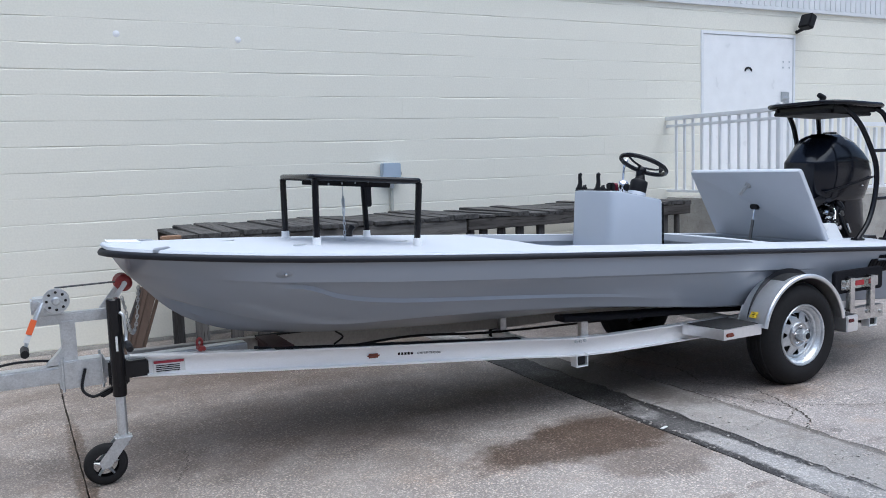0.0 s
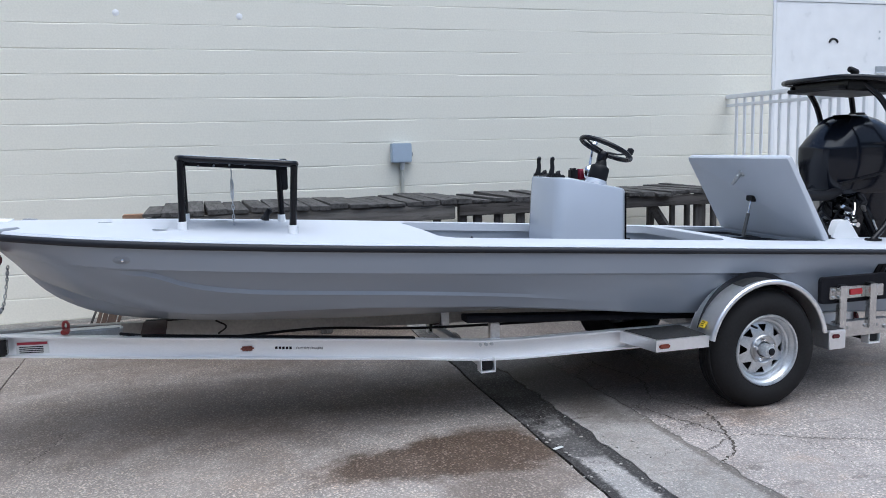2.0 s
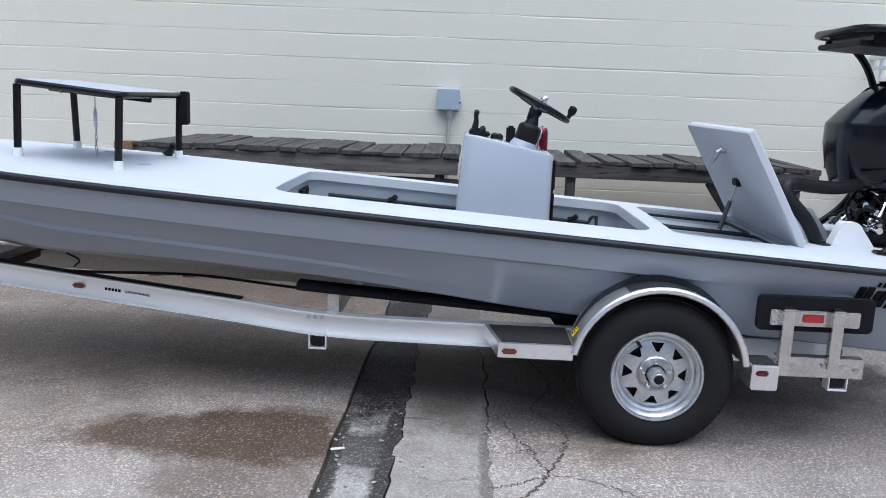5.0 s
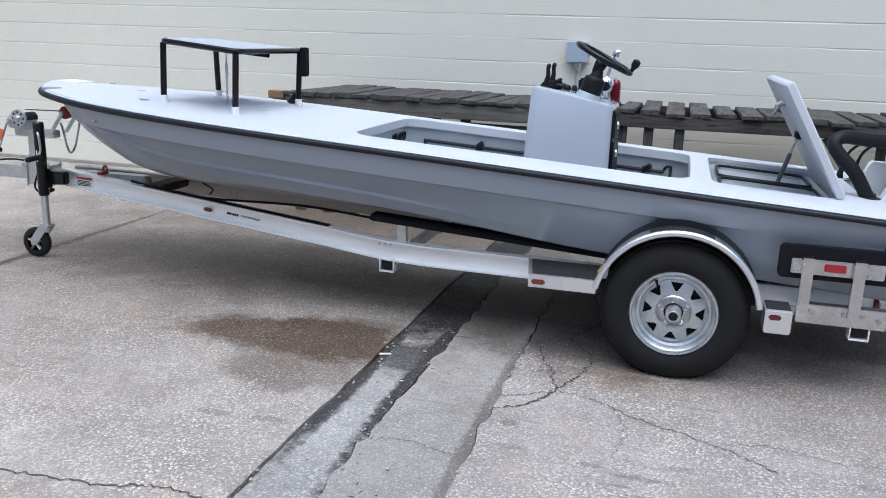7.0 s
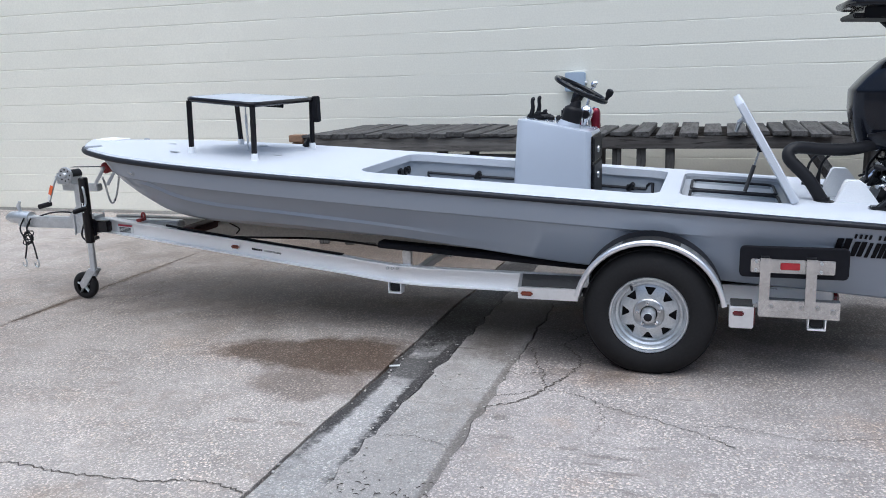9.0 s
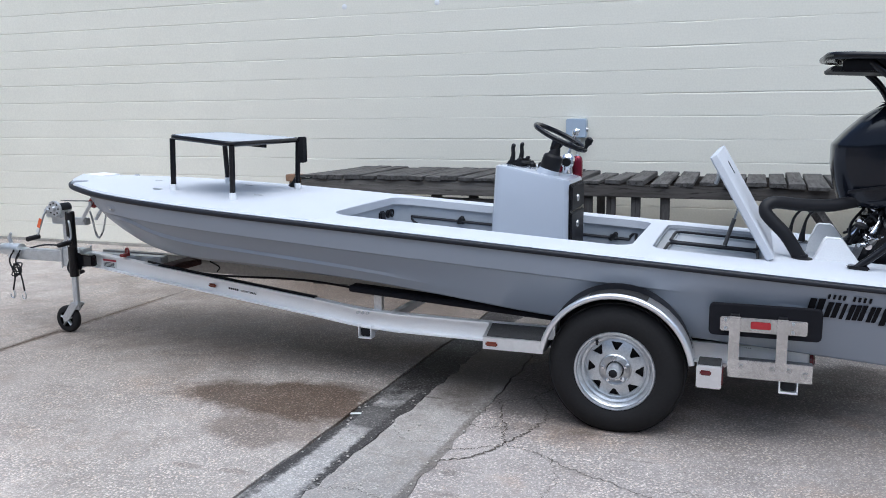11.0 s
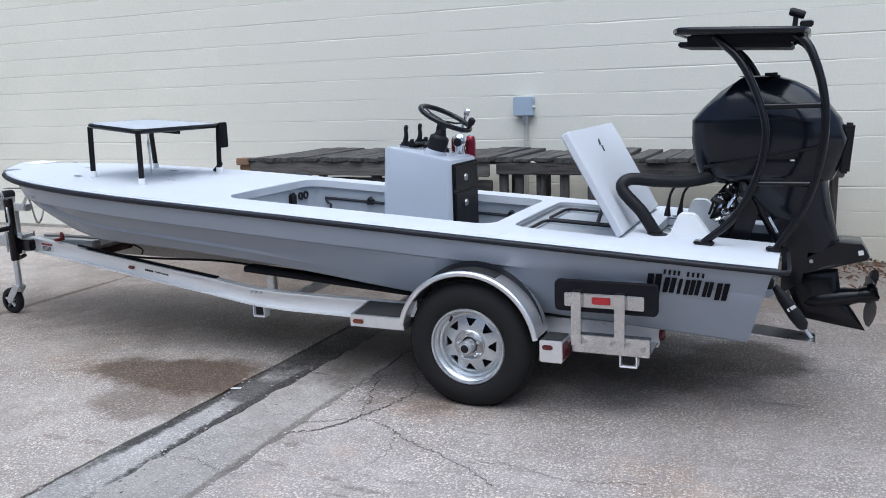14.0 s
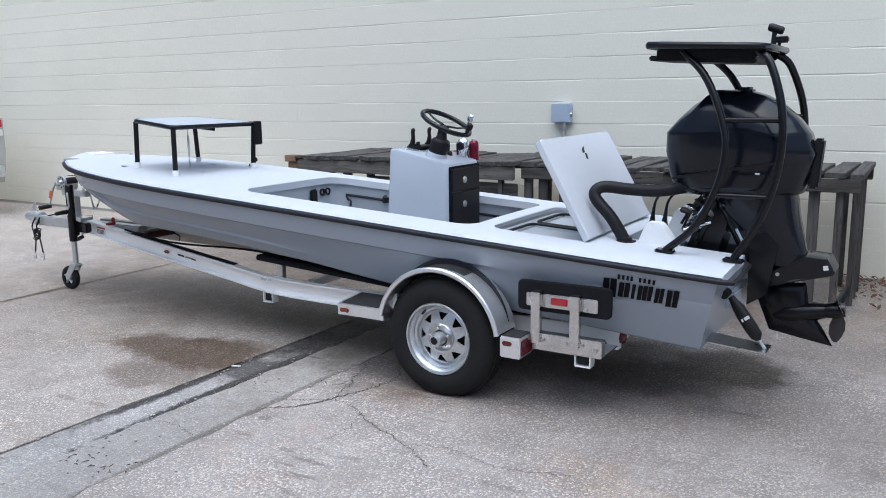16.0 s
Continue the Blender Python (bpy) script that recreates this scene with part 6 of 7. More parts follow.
            for z in (0.535, 0.575):
                part("bolt", put(lathe([(0, -0.01), (0.007, -0.01), (0.007, 0), (0, 0)], "y", (x - 0.017 if x < 4.7 else x + 0.066, 3.68, z), 8)), M_STEEL, gd)
            for dx in (-0.012, 0.058):
                part("bolt", put(lathe([(0, -0.009), (0.009, -0.009), (0.009, 0), (0, 0)], "y", (x + dx, 3.664, 0.366), 8)), M_SHADE, gd)
        bm = bmesh.new()
        box(4.602, 4.955, 3.664, 3.671, 0.312, 0.396, 0.002, bm)
        box(4.602, 4.955, 3.6715, 3.715, 0.389, 0.396, 0.002, bm)
        box(4.602, 4.955, 3.6715, 3.892, 0.312, 0.319, 0.002, bm)
        arm = part("guide_arm", put(bm), M_BRACKET, root, "aluminium channel carrying the guide posts")
        part("arm_end", put(box(4.947, 4.9545, 3.672, 3.712, 0.3195, 0.3885, 0.001)), M_SHADE, arm)
        part("arm_bolt", put(lathe([(0, -0.008), (0.012, -0.008), (0.012, 0), (0, 0)], "y", (4.925, 3.664, 0.35), 10)), M_SHADE, arm)
        part("tail_marker", put(lathe([(0, 0), (0.03, 0.0), (0.03, 0.014), (0.018, 0.024), (0, 0.025)], "x", (4.957, 3.93, 0.35), 18)), M_TAIL, root, "red round rear lamp")
    # wiring under the hull and the red hook
    part("brake_line", tube(spline([(0.9, 4.24, 0.545), (1.3, 4.35, 0.46), (1.9, 4.55, 0.42), (2.5, 4.6, 0.36), (3.4, 4.55, 0.34)], 26), 0.008, seg=6), M_MATT, root, "black brake line")
    part("brake_line", tube(spline([(1.35, 4.3, 0.56), (1.4, 4.33, 0.52), (1.36, 4.36, 0.48)], 10), 0.005, seg=6), M_MATT, root)
    c = Vector((0.652, 4.33, 0.6))
    part("tie_down_hook", tube([c + Vector((0.012 * math.cos(a), 0, -0.012 + 0.02 * math.sin(a))) for a in (2 * math.pi * q / 16 for q in range(16))], 0.007, loop=True, seg=8), M_ROLLER, root, "red safety hook")
    part("hook_base", box(0.635, 0.67, 4.27, 4.34, 0.555, 0.575, 0.004), M_ROLLER, root)
    return root


trailer = build_trailer()

# ---- timber benches behind the boat ----
def build_bench(name, x0, x1, y0, y1, top, label, seed, legs, front, under=()):
    random.seed(seed)
    root = thing(name, ((x0 + x1) / 2, (y0 + y1) / 2, 0), label, "workbench", "timber benches by the wall")
    for y, lab in ((y0, "weathered front beam"), (y1 - 0.05, "")):
        part("beam", box(x0 + 0.01, x1 - 0.01, y + 0.01, y + 0.05, top - (0.15 if front == M_WOODGREY else 0.125), top - 0.033, 0.006), front if y == y0 else M_WOODX, root, lab)
    x = x0
    while x < x1 - 0.06:
        w = random.uniform(0.11, 0.15)
        w = min(w, x1 - x)
        t = Matrix.Rotation(random.uniform(-0.012, 0.012), 4, "Z") @ Matrix.Rotation(random.uniform(-0.012, 0.012), 4, "X") @ Matrix.Rotation(random.uniform(-0.03, 0.03), 4, "Y")
        bm = box(x, x + w, y0 - (random.uniform(-0.004, 0.012) if front == M_WOODGREY else random.uniform(-0.02, 0.05)), y1 + random.uniform(-0.05, 0.03), top - 0.032, top + random.uniform(-0.009, 0.01), 0.004, turn=t)
        bend, twist = random.uniform(-0.012, 0.012), random.uniform(-0.03, 0.03)
        for v in bm.verts:
            u = (v.co.y - y0) / (y1 - y0) - 0.5
            v.co.z += 0.004 * math.sin(9 * v.co.y + seed + x * 7) + bend * (4 * u * u - 1) + twist * u * (v.co.x - x - w / 2)
            v.co.y += 0.012 * math.sin(70 * v.co.x + seed) if abs(u) > 0.45 else 0
        part("plank", bm, M_WOOD, root)
        x += w + (random.uniform(0.003, 0.016) if front == M_WOODGREY else random.uniform(0.012, 0.05))
    for a, b, z in under:
        part("lower_board", box(a, b, y0 + 0.055, y0 + 0.085, z, z + 0.11, 0.006, turn=Matrix.Rotation(random.uniform(-0.01, 0.01), 4, "Y")), M_WOODX, root, "dark lengthwise board under the top")
    for lx, ly in legs:
        hw = 0.024 if lx > x1 - 0.2 else 0.045 if front == M_WOODGREY else 0.035
        part("leg", box(lx - hw, lx + hw, ly - 0.02, ly + 0.02, 0, top - 0.03, 0.005), M_WOODLEG, root)
    return root


bench_a = build_bench("timber_bench", 0.93, 3.25, 6.2, 7.3, 0.985, "long weathered plank bench, grey and split, against the block wall", 3,
                      [(1.05, 6.27), (1.3, 6.27), (1.5, 6.27), (2.2, 6.27), (3.1, 6.27), (1.05, 7.25), (2.2, 7.25), (3.1, 7.25)], M_WOODGREY, ((1.75, 3.25, 0.7), (1.2, 3.2, 0.45)))
bench_b = build_bench("timber_bench", 3.275, 5.8, 6.25, 7.32, 0.975, "weathered plank bench with open slats and post legs by the wall", 8,
                      [(3.33, 6.32), (3.46, 6.32), (3.64, 6.32), (3.83, 6.32), (4.05, 6.32), (5.5, 6.32), (5.66, 6.32), (5.74, 6.6), (5.74, 6.85), (5.74, 7.1), (3.4, 7.27), (5.6, 7.27)], M_WOODX)
part("brace", tube([(5.05, 6.33, 0.86), (5.45, 6.33, 0.3)], 0.045, seg=4), M_WOOD, bench_b)

# split sticks and battens leaning by the bench end
for x, y, lean, w, h, m, lab in ((0.5, 6.52, 0.32, 0.026, 0.62, M_PINE, "split reddish stick in a bundle leaning by the bench"),
                                 (0.535, 6.55, 0.33, 0.034, 0.66, M_PINE, "split reddish stick in a bundle leaning by the bench"),
                                 (0.585, 6.57, 0.34, 0.058, 0.6, M_PINE, "wide reddish split board in a bundle leaning by the bench"),
                                 (0.635, 6.6, 0.35, 0.022, 0.6, M_PINE, "thin pale stick in a bundle leaning by the bench"),
                                 (0.44, 6.5, 0.4, 0.016, 0.62, M_WOODLEG, "thin dark pole leaning by the bench")):
    place = Matrix.Translation((x, y, 0.008)) @ Matrix.Rotation(lean, 4, "Y") @ Matrix.Rotation(-0.12, 4, "X")
    bm = box(-w / 2, w / 2, -0.018, 0.018, 0, h, 0.004)
    bmesh.ops.transform(bm, matrix=place, verts=bm.verts)
    tagged(link("leaning_board", bm, m), lab, "board", "loose boards")
for a, b, c in ((0.8, 6.19, 0.97), (0.815, 6.22, 0.905)):
    part("timber_stub", box(a, 0.939, b, b + 0.11, c - 0.05, c + 0.012, 0.006), M_PINEND, bench_a, "sawn orange-brown timber end")

# ---- building ----
WALL_Y, COURSE, LENGTH = 7.51, 0.2032, 0.4064
Z0 = 1.661 - 8 * COURSE
DOOR = (7.175, 8.775, 0.95, 2.86)
bm = bmesh.new()
for a, b, c, d in ((-9.5, DOOR[0], -0.1, 3.55), (DOOR[1], 13.0, -0.1, 3.55), (DOOR[0], DOOR[1], DOOR[3], 3.55), (DOOR[0], DOOR[1], -0.1, DOOR[2])):
    box(a, b, WALL_Y + 0.0068, WALL_Y + 0.24, c, d, 0, bm)
wall = tagged(link("wall_north", bm, M_BLOCK), "cream painted concrete block wall of a low commercial building", "wall", kind="structure")
bm = bmesh.new()
for a, b in ((-9.5, 13.0),):
    box(a, b, WALL_Y - 0.018, WALL_Y + 0.02, -0.02, 0.03, 0.008, bm)
tagged(link("wall_footing", bm, M_FOOT), "concrete footing strip along the wall base", "footing", kind="structure")
bm = bmesh.new()
box(-9.5, 13.0, WALL_Y - 0.03, WALL_Y + 0.24, 3.145, 3.19, 0.004, bm)
x = -9.5
while x < 13:
    box(x, x + 0.085, WALL_Y - 0.027, WALL_Y - 0.012, 3.19, 3.75, 0.004, bm, seg=1)
    x += 0.1
box(-9.5, 13.0, WALL_Y - 0.02, WALL_Y + 0.24, 3.19, 3.75, 0, bm)
tagged(link("fascia", bm, M_FASCIA), "white ribbed metal fascia above the wall", "fascia", kind="structure")
tagged(link("roof", box(-9.5, 13.0, WALL_Y - 0.05, 16.0, 3.752, 3.83, 0.005), M_FASCIA), "flat roof of the building", "roof", kind="structure")
# Unseen walls added: south closes the yard, west blocks light from the left.
tagged(link("added_wall_south", box(-14.0, 16.0, -11.3, -11.0, -0.1, 5.2, 0.02), M_FAR), "plain grey unseen wall added to close the yard", "wall", kind="structure")
tagged(link("light_blocker_west", box(-10.8, -10.5, -10.99, 16.0, -0.1, 8.0, 0.02), M_FAR), "plain grey unseen wall added to block light from the left", "wall", kind="structure")
tagged(link("wall_end", box(-9.5, -9.3, WALL_Y + 0.24, 16.0, -0.1, 3.75, 0.005), M_BLOCK), "end wall of the building", "wall", kind="structure")

door = thing("door_1", (7.9, WALL_Y, 0.95), "closed white steel door with a lever handle at the ramp landing", "door", kind="structure")
part("leaf", box(DOOR[0] + 0.04, DOOR[1] - 0.04, WALL_Y - 0.004, WALL_Y + 0.045, 0.96, DOOR[3] - 0.04, 0.004), M_DOOR, door)
for a, b, c, d in ((DOOR[0], DOOR[0] + 0.037, 0.95, DOOR[3]), (DOOR[1] - 0.037, DOOR[1], 0.95, DOOR[3]), (DOOR[0] + 0.037, DOOR[1] - 0.037, DOOR[3] - 0.037, DOOR[3])):
    part("door_frame", box(a, b, WALL_Y - 0.012, WALL_Y + 0.08, c, d, 0.003), M_WHITE, door)
part("door_handle", tube([(8.6, WALL_Y, 2.08), (8.6, WALL_Y - 0.05, 2.08), (8.48, WALL_Y - 0.055, 2.08)], 0.016), M_STEEL, door, "steel lever handle")
part("handle_plate", box(8.52, 8.66, WALL_Y - 0.016, WALL_Y - 0.004, 2.02, 2.16, 0.003), M_STEEL, door)
part("door_mark", tube([(7.95 + 0.055 * math.cos(a), WALL_Y - 0.006, 2.4 + 0.045 * math.sin(a)) for a in (math.pi * k / 10 for k in range(11))], [0.004] + [0.012] * 9 + [0.004], seg=8), M_MATT, door, "dark curved mark")
for dx in (0, 0.11):
    for dz in (0, 0.07):
        part("bolt", lathe([(0, -0.006), (0.012, -0.006), (0.012, 0), (0, 0)], "y", (8.56 + dx, WALL_Y - 0.003, 2.46 + dz), 8), M_STEEL, door)

tagged(link("landing", box(6.6, 13.0, 5.86, WALL_Y - 0.02, 0.0, 0.94, 0.015), M_FOOT), "raised concrete landing with a ramp along the wall", "landing", kind="structure")
rail = thing("railing", (6.64, 6.7, 0.94), "white painted metal guard rail round the landing", "railing")
part("top_rail", box(6.61, 6.66, 5.9, WALL_Y - 0.005, 1.815, 1.86, 0.006), M_WHITE, rail)
part("lower_rail", box(6.62, 6.65, 5.9, WALL_Y - 0.01, 1.735, 1.765, 0.004), M_WHITE, rail)
part("bottom_rail", box(6.62, 6.65, 5.9, WALL_Y - 0.01, 1.0, 1.03, 0.004), M_WHITE, rail)
part("top_rail", box(6.66, 7.68, 5.9, 5.95, 1.815, 1.86, 0.006), M_WHITE, rail)
part("bottom_rail", box(6.66, 7.68, 5.91, 5.94, 1.0, 1.03, 0.004), M_WHITE, rail)
for k in range(11):
    y = 6.03 + k * 0.13
    part("baluster", box(6.626, 6.644, y, y + 0.034, 1.03, 1.815, 0.003), M_WHITE, rail)
for k in range(8):
    x = 6.75 + k * 0.125
    part("baluster", box(x, x + 0.034, 5.908, 5.942, 1.03, 1.815, 0.003), M_WHITE, rail)
for x, y in ((6.635, 5.925), (7.7, 5.925)):
    part("post", box(x - 0.025, x + 0.025, y - 0.025, y + 0.025, 0.938, 1.9, 0.005), M_WHITE, rail)
ramp = thing("railing", (9.2, 5.93, 0.94), "white painted metal guard rail along the ramp", "railing")
bm = ring_loft([[(7.73, 5.9, 1.66), (7.73, 5.95, 1.66), (7.73, 5.95, 1.7), (7.73, 5.9, 1.7)], [(12.5, 5.9, 1.6), (12.5, 5.95, 1.6), (12.5, 5.95, 1.64), (12.5, 5.9, 1.64)]])
part("top_rail", bm, M_WHITE, ramp)
part("bottom_rail", box(7.73, 12.5, 5.91, 5.94, 1.0, 1.03, 0.004), M_WHITE, ramp)
for k in range(36):
    x = 7.82 + k * 0.13
    part("baluster", box(x, x + 0.034, 5.908, 5.942, 1.03, 1.64, 0.003), M_WHITE, ramp)
for x in (9.3, 10.9, 12.48):
    part("post", box(x - 0.025, x + 0.025, 5.9, 5.95, 0.938, 1.62, 0.005), M_WHITE, ramp)

# conduit box, flood lamp
jb = thing("junction_box", (3.15, WALL_Y, 1.32), "grey-blue electrical junction box with a conduit on the block wall", "junction box")
part("cover", box(3.036, 3.222, 7.425, WALL_Y - 0.001, 1.265, 1.44, 0.008), M_BOXGREY, jb)
part("hub", tube([(3.22, 7.46, 1.34), (3.236, 7.46, 1.34)], [0.024, 0.018]), M_SHADE, jb)
part("connector", tube([(3.14, 7.48, 1.2), (3.14, 7.48, 1.27)], 0.026), M_STEEL, jb)
part("conduit", tube([(3.14, 7.485, 0.5), (3.14, 7.485, 1.22)], 0.017), M_CONDUIT, jb, "painted conduit pipe")
for x, z in ((0.76, 2.56), (1.75, 2.55)):
    spot = lathe([(0, -0.004), (0.02, -0.003), (0.028, 0.0)], "y", (x, WALL_Y - 0.001, z), 9)
    part("paint_patch", spot, M_DOOR, wall, "small white filler patch")
fl = thing("flood_lamp", (8.8, WALL_Y, 3.0), "dark bronze wall flood lamp beside the door head", "lamp")
part("arm", tube([(8.8, WALL_Y, 2.9), (8.8, WALL_Y - 0.08, 2.92), (8.8, WALL_Y - 0.11, 2.97)], 0.022), M_MATT, fl)
part("housing", box(8.72, 8.9, WALL_Y - 0.24, WALL_Y - 0.07, 2.95, 3.06, 0.015, turn=Matrix.Rotation(-1.15, 4, "Y")), M_MATT, fl)

# parked pickup far along the wall
def build_pickup():
    root = thing("pickup_truck", (-7.4, 5.9, 0), "pale silver pickup truck parked beside the block wall", "truck")
    y0, y1 = 4.95, 6.8
    prof = [(-4.87, 0.42), (-4.81, 0.6), (-4.77, 0.85), (-4.77, 1.3), (-6.55, 1.32), (-6.7, 1.82), (-7.85, 1.82), (-8.45, 1.3), (-9.85, 1.2), (-9.95, 0.5)]
    bm = ring_loft([[(x, y, z) for x, z in prof] for y in (y0, y0 + 0.05, y1 - 0.05, y1)])
    part("body", bm, M_CAR, root, "pale silver bodywork", 20)
    part("bumper", box(-4.88, -4.73, y0 + 0.05, y1 - 0.05, 0.5, 0.66, 0.02), M_STEEL, root, "steel rear bumper")
    for y in (y0 + 0.01, y1 - 0.11):
        part("tail_lamp", box(-4.81, -4.76, y, y + 0.1, 1.16, 1.29, 0.015), M_RED, root, "red tail lamp")
        part("reverse_lamp", box(-4.81, -4.762, y, y + 0.1, 1.05, 1.155, 0.012), M_LABEL, root, "white reverse lamp")
    for y in (y0 - 0.008, y1 - 0.004):
        part("window", box(-7.75, -6.8, y, y + 0.012, 1.36, 1.74, 0.02), M_GLASS, root, "dark side window")
    for x in (-5.8, -9.1):
        for y in (y0 - 0.02, y1 - 0.2):
            wl = part("wheel", lathe([(0.0, 0.02), (0.2, 0.01), (0.3, 0.0), (0.345, 0.04), (0.345, 0.18), (0.3, 0.22), (0.0, 0.2)], "y", (x, y, 0.345), 32), M_TYRE, root)
            part("hubcap", lathe([(0.0, -0.012), (0.19, -0.004), (0.2, 0.015), (0.0, 0.016)], "y", (x, y, 0.345), 24), M_STEEL, wl)
    return root


pickup = build_pickup()

# leaf litter by the wall foot
random.seed(21)
bm = bmesh.new()
for k in range(260):
    x, y = random.gauss(5.95, 0.25), 7.45 - abs(random.gauss(0, 0.35))
    if not 5.55 < x < 6.6:
        continue
    c = Vector((x, y, 0.012 + 0.07 * random.random() * max(0, 1 - abs(y - 7.3))))
    r = Matrix.Translation(c) @ Euler((random.uniform(-0.6, 0.6), random.uniform(-0.6, 0.6), random.uniform(0, 6))).to_matrix().to_4x4()
    s = random.uniform(0.015, 0.035)
    v = [bm.verts.new(r @ Vector(p)) for p in ((-s, 0, 0), (0, -s * 0.4, 0.004), (s, 0, 0), (0, s * 0.4, 0.004))]
    bm.faces.new(v)
thicken(bm, 0.001)
tagged(link("leaf_litter", bm, M_LEAF), "brown dead leaves drifted against the wall foot", "leaves", kind="stuff")

# ---- ground ----
bm = bmesh.new()
v = [bm.verts.new(p) for p in ((-400, -400, -0.03), (400, -400, -0.03), (400, 400, -0.03), (-400, 400, -0.03))]
bm.faces.new(v)
ground = tagged(link("ground", bm, M_GAP), "dark packed earth under the pavement joints", "ground", kind="structure")
bm = bmesh.new()
for a, b, c, d in ((-400, -12, -400, 400), (13.5, 400, -400, 400), (-12, 13.5, -400, -12), (-12, 13.5, 16.2, 400)):
    v = [bm.verts.new(p) for p in ((a, c, -0.004), (b, c, -0.004), (b, d, -0.004), (a, d, -0.004))]
    bm.faces.new(v)
tagged(link("yard", bm, M_SLAB), "worn concrete yard reaching away from the building", "yard", kind="structure")
pave = thing("pavement", (3, 0, 0), "cracked exposed-aggregate concrete paving with open joints", "pavement", kind="structure")
noise_at = lambda a, b: noise.noise(Vector((a, b, 0.7)))


def edge_line(x, ya, yb, rough, seed, step=0.12):
    n = int((yb - ya) / step)
    return [(x + rough * (noise_at(i * 0.35, seed) + 0.6 * noise_at(i * 1.1, seed + 9)), ya + (yb - ya) * i / n) for i in range(n + 1)]


def slab(left, right, mat, z=0.0, label=""):
    bm = prism(left + right[::-1], -0.028, z)
    return part("slab", bm, mat, pave, label, 20)


YA, YB = -12.0, 7.49
e1l, e1r = edge_line(0.084, YA, YB, 0.005, 1, 0.05), edge_line(0.092, YA, YB, 0.005, 2, 0.05)
e2 = [(x + 0.0035 * (y - 3.0) * 8 * 0.5, y) for x, y in edge_line(2.785, YA, YB, 0.012, 3)]
e2r = [(x + 0.012 + 0.012 * abs(noise_at(y * 1.7, 33)), y) for x, y in e2]
e3 = [(x + 0.02 * (y - 3.0), y) for x, y in edge_line(3.045, YA, YB, 0.03, 4, 0.05)]
e3r = [(x + 0.001 + 0.014 * abs(noise_at(y * 2.3, 31)), y) for x, y in e3]
e4 = edge_line(3.425, YA, YB, 0.025, 5, 0.05)
e4r = [(x + 0.001 + 0.011 * max(0.0, noise_at(y * 2.1, 35) + 0.1), y) for x, y in e4]
slab([(-12.0, YA), (-12.0, YB)], e1l, M_SLAB)
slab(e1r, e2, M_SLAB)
slab(e2r, e3, M_TAR, -0.003, "grey concrete joint fill, dark and wet in places")
slab(e3r, e4, M_STRIP, -0.001, "smooth grey concrete patch strip")
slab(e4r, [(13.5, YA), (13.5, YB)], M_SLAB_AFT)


def crack(pts, w, seed):
    random.seed(seed)
    pts = spline([(x, y, 0) for x, y in pts], 14 * len(pts))
    bm = bmesh.new()
    rows = []
    for i, p in enumerate(pts):
        d = (pts[min(i + 1, len(pts) - 1)] - pts[max(i - 1, 0)]).normalized()
        s = Vector((-d.y, d.x, 0))
        p = p + s * random.uniform(-0.012, 0.012)
        q = w * random.uniform(0.35, 1.3)
        rows.append((bm.verts.new((*(p - s * q).xy, 0.0025)), bm.verts.new((*(p + s * q).xy, 0.0025))))
    for a, b in zip(rows, rows[1:]):
        bm.faces.new((a[0], a[1], b[1], b[0]))
    part("crack", bm, M_CRACK, pave)


crack([(1.2, 1.98), (1.66, 2.02), (2.0, 2.01), (2.33, 2.03), (2.56, 2.09), (2.77, 2.05)], 0.0045, 1)
crack([(3.42, 3.02), (3.57, 3.135), (3.663, 3.325), (3.713, 3.482), (3.766, 3.645)], 0.006, 2)
crack([(3.766, 3.645), (3.742, 3.77), (3.683, 3.861), (3.63, 3.97), (3.69, 4.1), (3.75, 4.32), (3.68, 4.7), (3.7, 5.3)], 0.0045, 10)
crack([(3.47, 3.87), (3.546, 3.61), (3.6, 3.51), (3.62, 3.39), (3.66, 3.31)], 0.0038, 3)
crack([(3.427, 3.842), (3.529, 3.877), (3.63, 3.96)], 0.003, 11)
crack([(3.65, 3.3), (3.79, 3.265), (3.9, 3.197), (4.07, 3.1), (4.3, 3.0), (4.5, 2.86)], 0.0026, 7)
crack([(3.64, 3.28), (3.52, 3.2), (3.43, 3.16)], 0.0028, 8)
crack([(3.76, 3.66), (3.86, 3.74), (3.97, 3.72), (4.1, 3.86)], 0.0022, 9)
crack([(3.6, 3.51), (3.5, 3.46), (3.42, 3.48)], 0.0025, 12)
crack([(3.69, 4.1), (3.55, 4.22), (3.43, 4.2)], 0.003, 5)
crack([(3.75, 4.32), (3.93, 4.5), (4.0, 4.9)], 0.003, 13)
crack([(3.44, 4.5), (3.56, 4.62), (3.68, 4.7)], 0.0028, 14)
crack([(4.3, 3.0), (4.5, 3.06), (4.75, 3.0), (5.05, 3.08)], 0.0016, 15)
crack([(3.9, 3.197), (3.96, 3.0), (3.93, 2.8)], 0.0016, 16)
crack([(3.06, 2.62), (3.2, 2.66), (3.4, 2.6)], 0.0016, 17)
crack([(3.1, 3.3), (3.22, 3.2), (3.41, 3.25)], 0.0014, 18)
crack([(0.46, 4.08), (0.54, 4.25), (0.58, 4.5)], 0.003, 6)

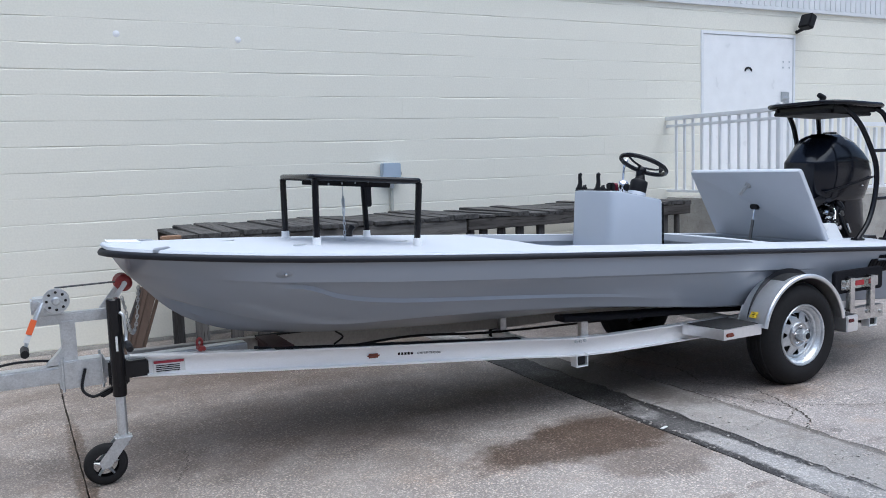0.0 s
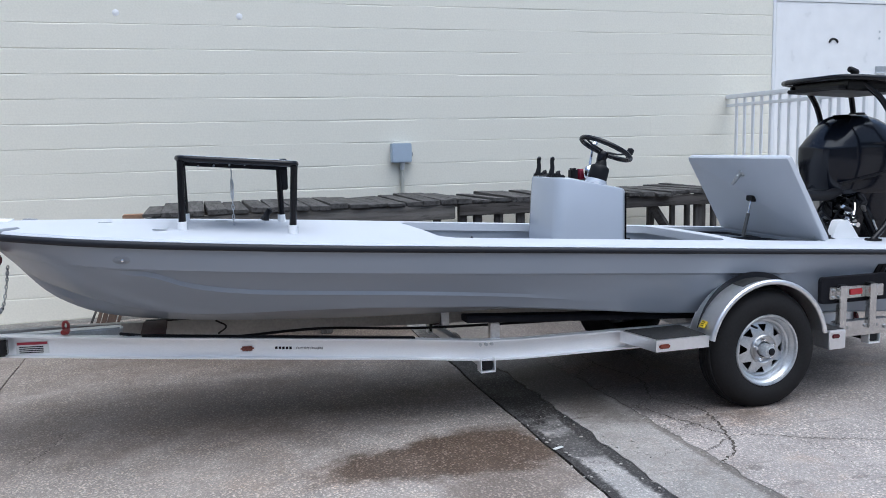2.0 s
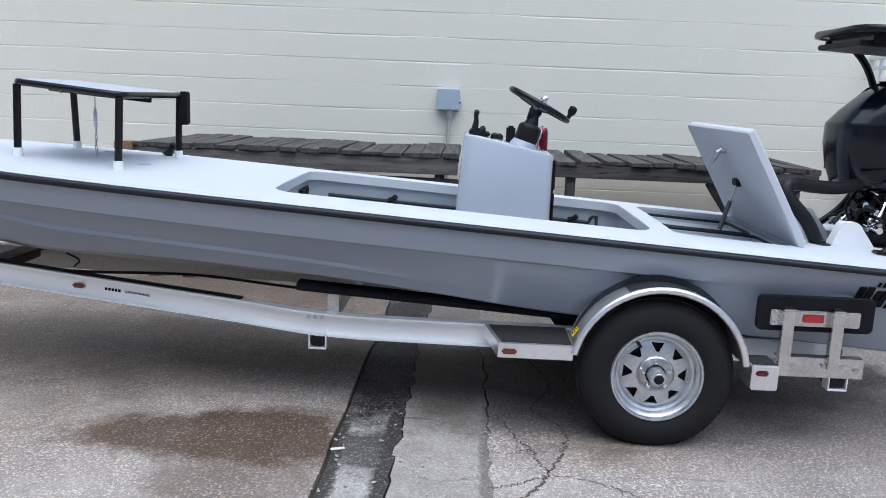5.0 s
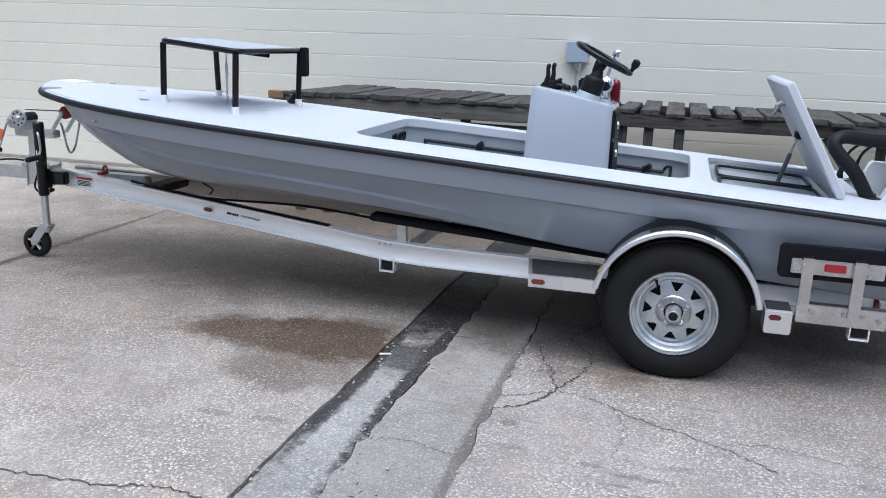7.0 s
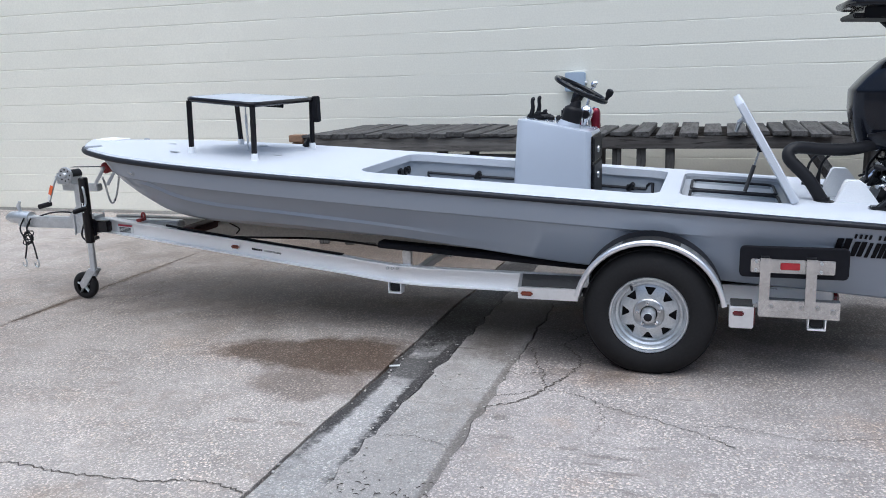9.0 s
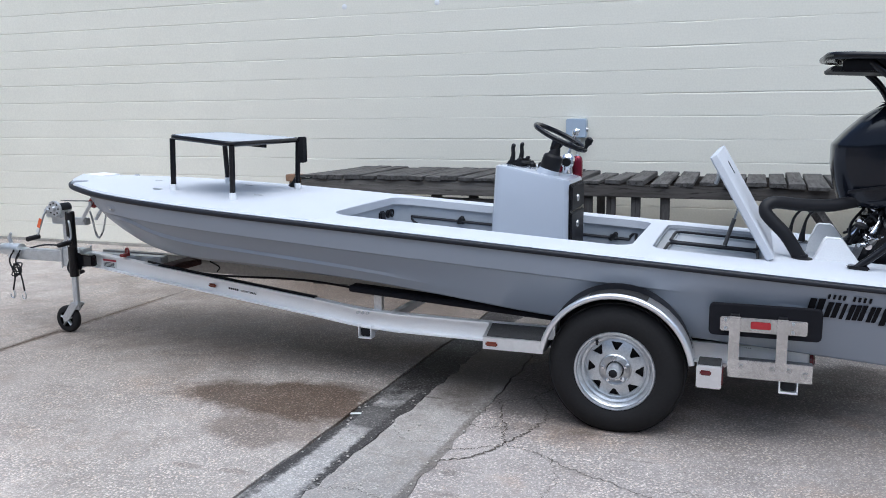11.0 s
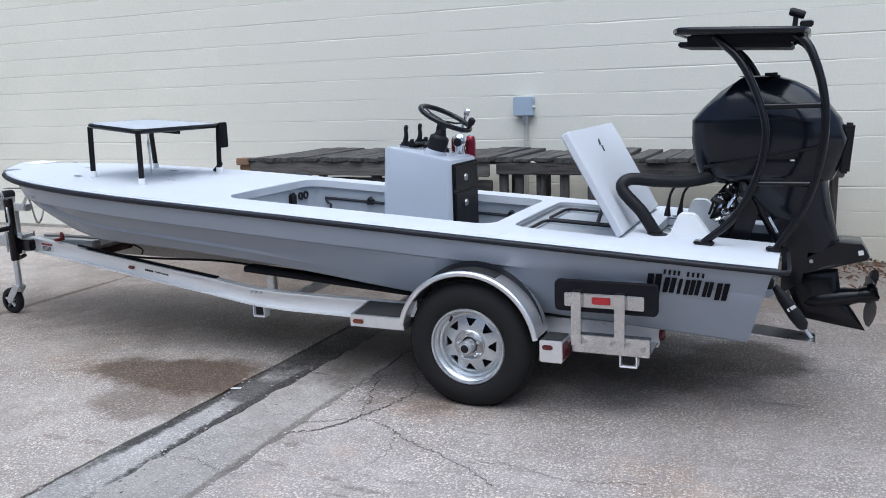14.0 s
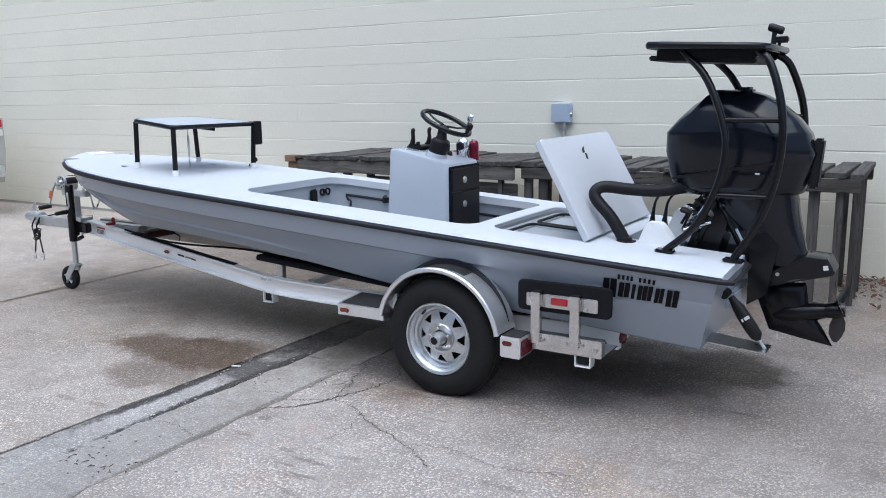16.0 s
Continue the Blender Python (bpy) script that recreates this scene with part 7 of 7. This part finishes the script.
# pebbles and twigs gathered along the joints
random.seed(31)
bm = bmesh.new()
for k in range(240):
    y = random.uniform(0.9, 3.9)
    x = random.choice((2.8, 3.04 + 0.02 * (y - 3.0), 3.43, random.uniform(2.8, 3.4), random.uniform(2.8, 3.5))) + random.gauss(0, 0.025)
    r = random.uniform(0.0025, 0.0075)
    t = bmesh.new()
    bmesh.ops.create_icosphere(t, subdivisions=1, radius=r)
    merge(bm, t, Matrix.Translation((x, y, 0.45 * r)) @ Euler((0, 0, random.uniform(0, 6))).to_matrix().to_4x4() @ Matrix.Diagonal((random.uniform(0.9, 1.8), 1, 0.6, 1)))
tagged(link("loose_gravel", bm, M_PEBBLE), "pale loose gravel scattered along the paving joints", "gravel", kind="stuff")
bm = bmesh.new()
for k in range(26):
    x, y, a, q = random.gauss(3.26, 0.1), random.gauss(2.21, 0.06), random.uniform(0, 3.2), random.uniform(0.005, 0.016)
    d = Vector((math.cos(a), math.sin(a), 0)) * q
    p = Vector((x, y, 0.003))
    tube([p - d, p + Vector((0.004, 0.003, 0.002)), p + d], [0.001, 0.002, 0.001], bm, seg=5)
tagged(link("twig_litter", bm, M_TWIG), "dark twigs and bark scraps lying on the paving", "twigs", kind="stuff")
scrap = box(2.80, 2.856, 3.425, 3.443, 0.0, 0.004, 0.001, turn=Matrix.Rotation(0.35, 4, "Z"))
tagged(link("paper_scrap", scrap, M_LABEL), "small white paper scrap lying by the paving joint", "litter")

# ---- blocks of the wall, the nearest as pieces ----
def block_mesh(w, name, ledge=0.012, dip=0.007):
    bm = bmesh.new()
    h = COURSE
    prof = [(0.007, 0.0), (0.3 * dip, 0.0004), (0.0, 0.0016), (0.0, h - ledge), (0.65 * dip, h - 0.25 * ledge), (dip, h)]
    ring_loft([[(x, y, z) for y, z in prof] for x in (0.0, w)], bm)
    me = bpy.data.meshes.new(name)
    bmesh.ops.recalc_face_normals(bm, faces=bm.faces)
    bm.to_mesh(me)
    bm.free()
    me.materials.append(M_BLOCK)
    return me


block = block_mesh(LENGTH, "block")
variants = [block] + [block_mesh(LENGTH, "block", a, b) for a, b in ((0.006, 0.003), (0.009, 0.005), (0.014, 0.007), (0.004, 0.0015), (0.01, 0.004))]
random.seed(41)
rest_v, rest_f = [], []
src_v = [tuple(v.co) for v in block.vertices]
src_f = [tuple(p.vertices) for p in block.polygons]
for k in range(-1, 16):
    z = Z0 + k * COURSE
    if z > 3.14:
        break
    x = -9.5 + (LENGTH / 2 if k % 2 else 0)
    while x < 13.0:
        if x + LENGTH > DOOR[0] and x < DOOR[1] and DOOR[2] - 0.15 < z < DOOR[3] - 0.05:
            lo, hi = x, min(x + LENGTH, 13)
            for a, b in ((lo, min(hi, DOOR[0])), (max(lo, DOOR[1]), hi)):
                if b - a > 0.01:
                    base = len(rest_v)
                    rest_v += [(a + (b - a) * vx / LENGTH, WALL_Y + vy, z + vz) for vx, vy, vz in src_v]
                    rest_f += [tuple(base + i for i in f) for f in src_f]
        elif -0.6 < x < 6.2 and k >= 0:
            ob = new("block", random.choice(variants))
            ob.parent = wall
            ob.location = (x, WALL_Y + random.uniform(-0.0008, 0.0008), z + random.uniform(-0.0006, 0.0006))
        else:
            base = len(rest_v)
            rest_v += [(x + vx, WALL_Y + vy, z + vz) for vx, vy, vz in src_v]
            rest_f += [tuple(base + i for i in f) for f in src_f]
        x += LENGTH
me = bpy.data.meshes.new("blocks")
me.from_pydata(rest_v, [], rest_f)
me.materials.append(M_BLOCK)
ob = new("block_courses", me)
ob.parent = wall
tagged(ob, "cream painted block courses", kind="stuff")
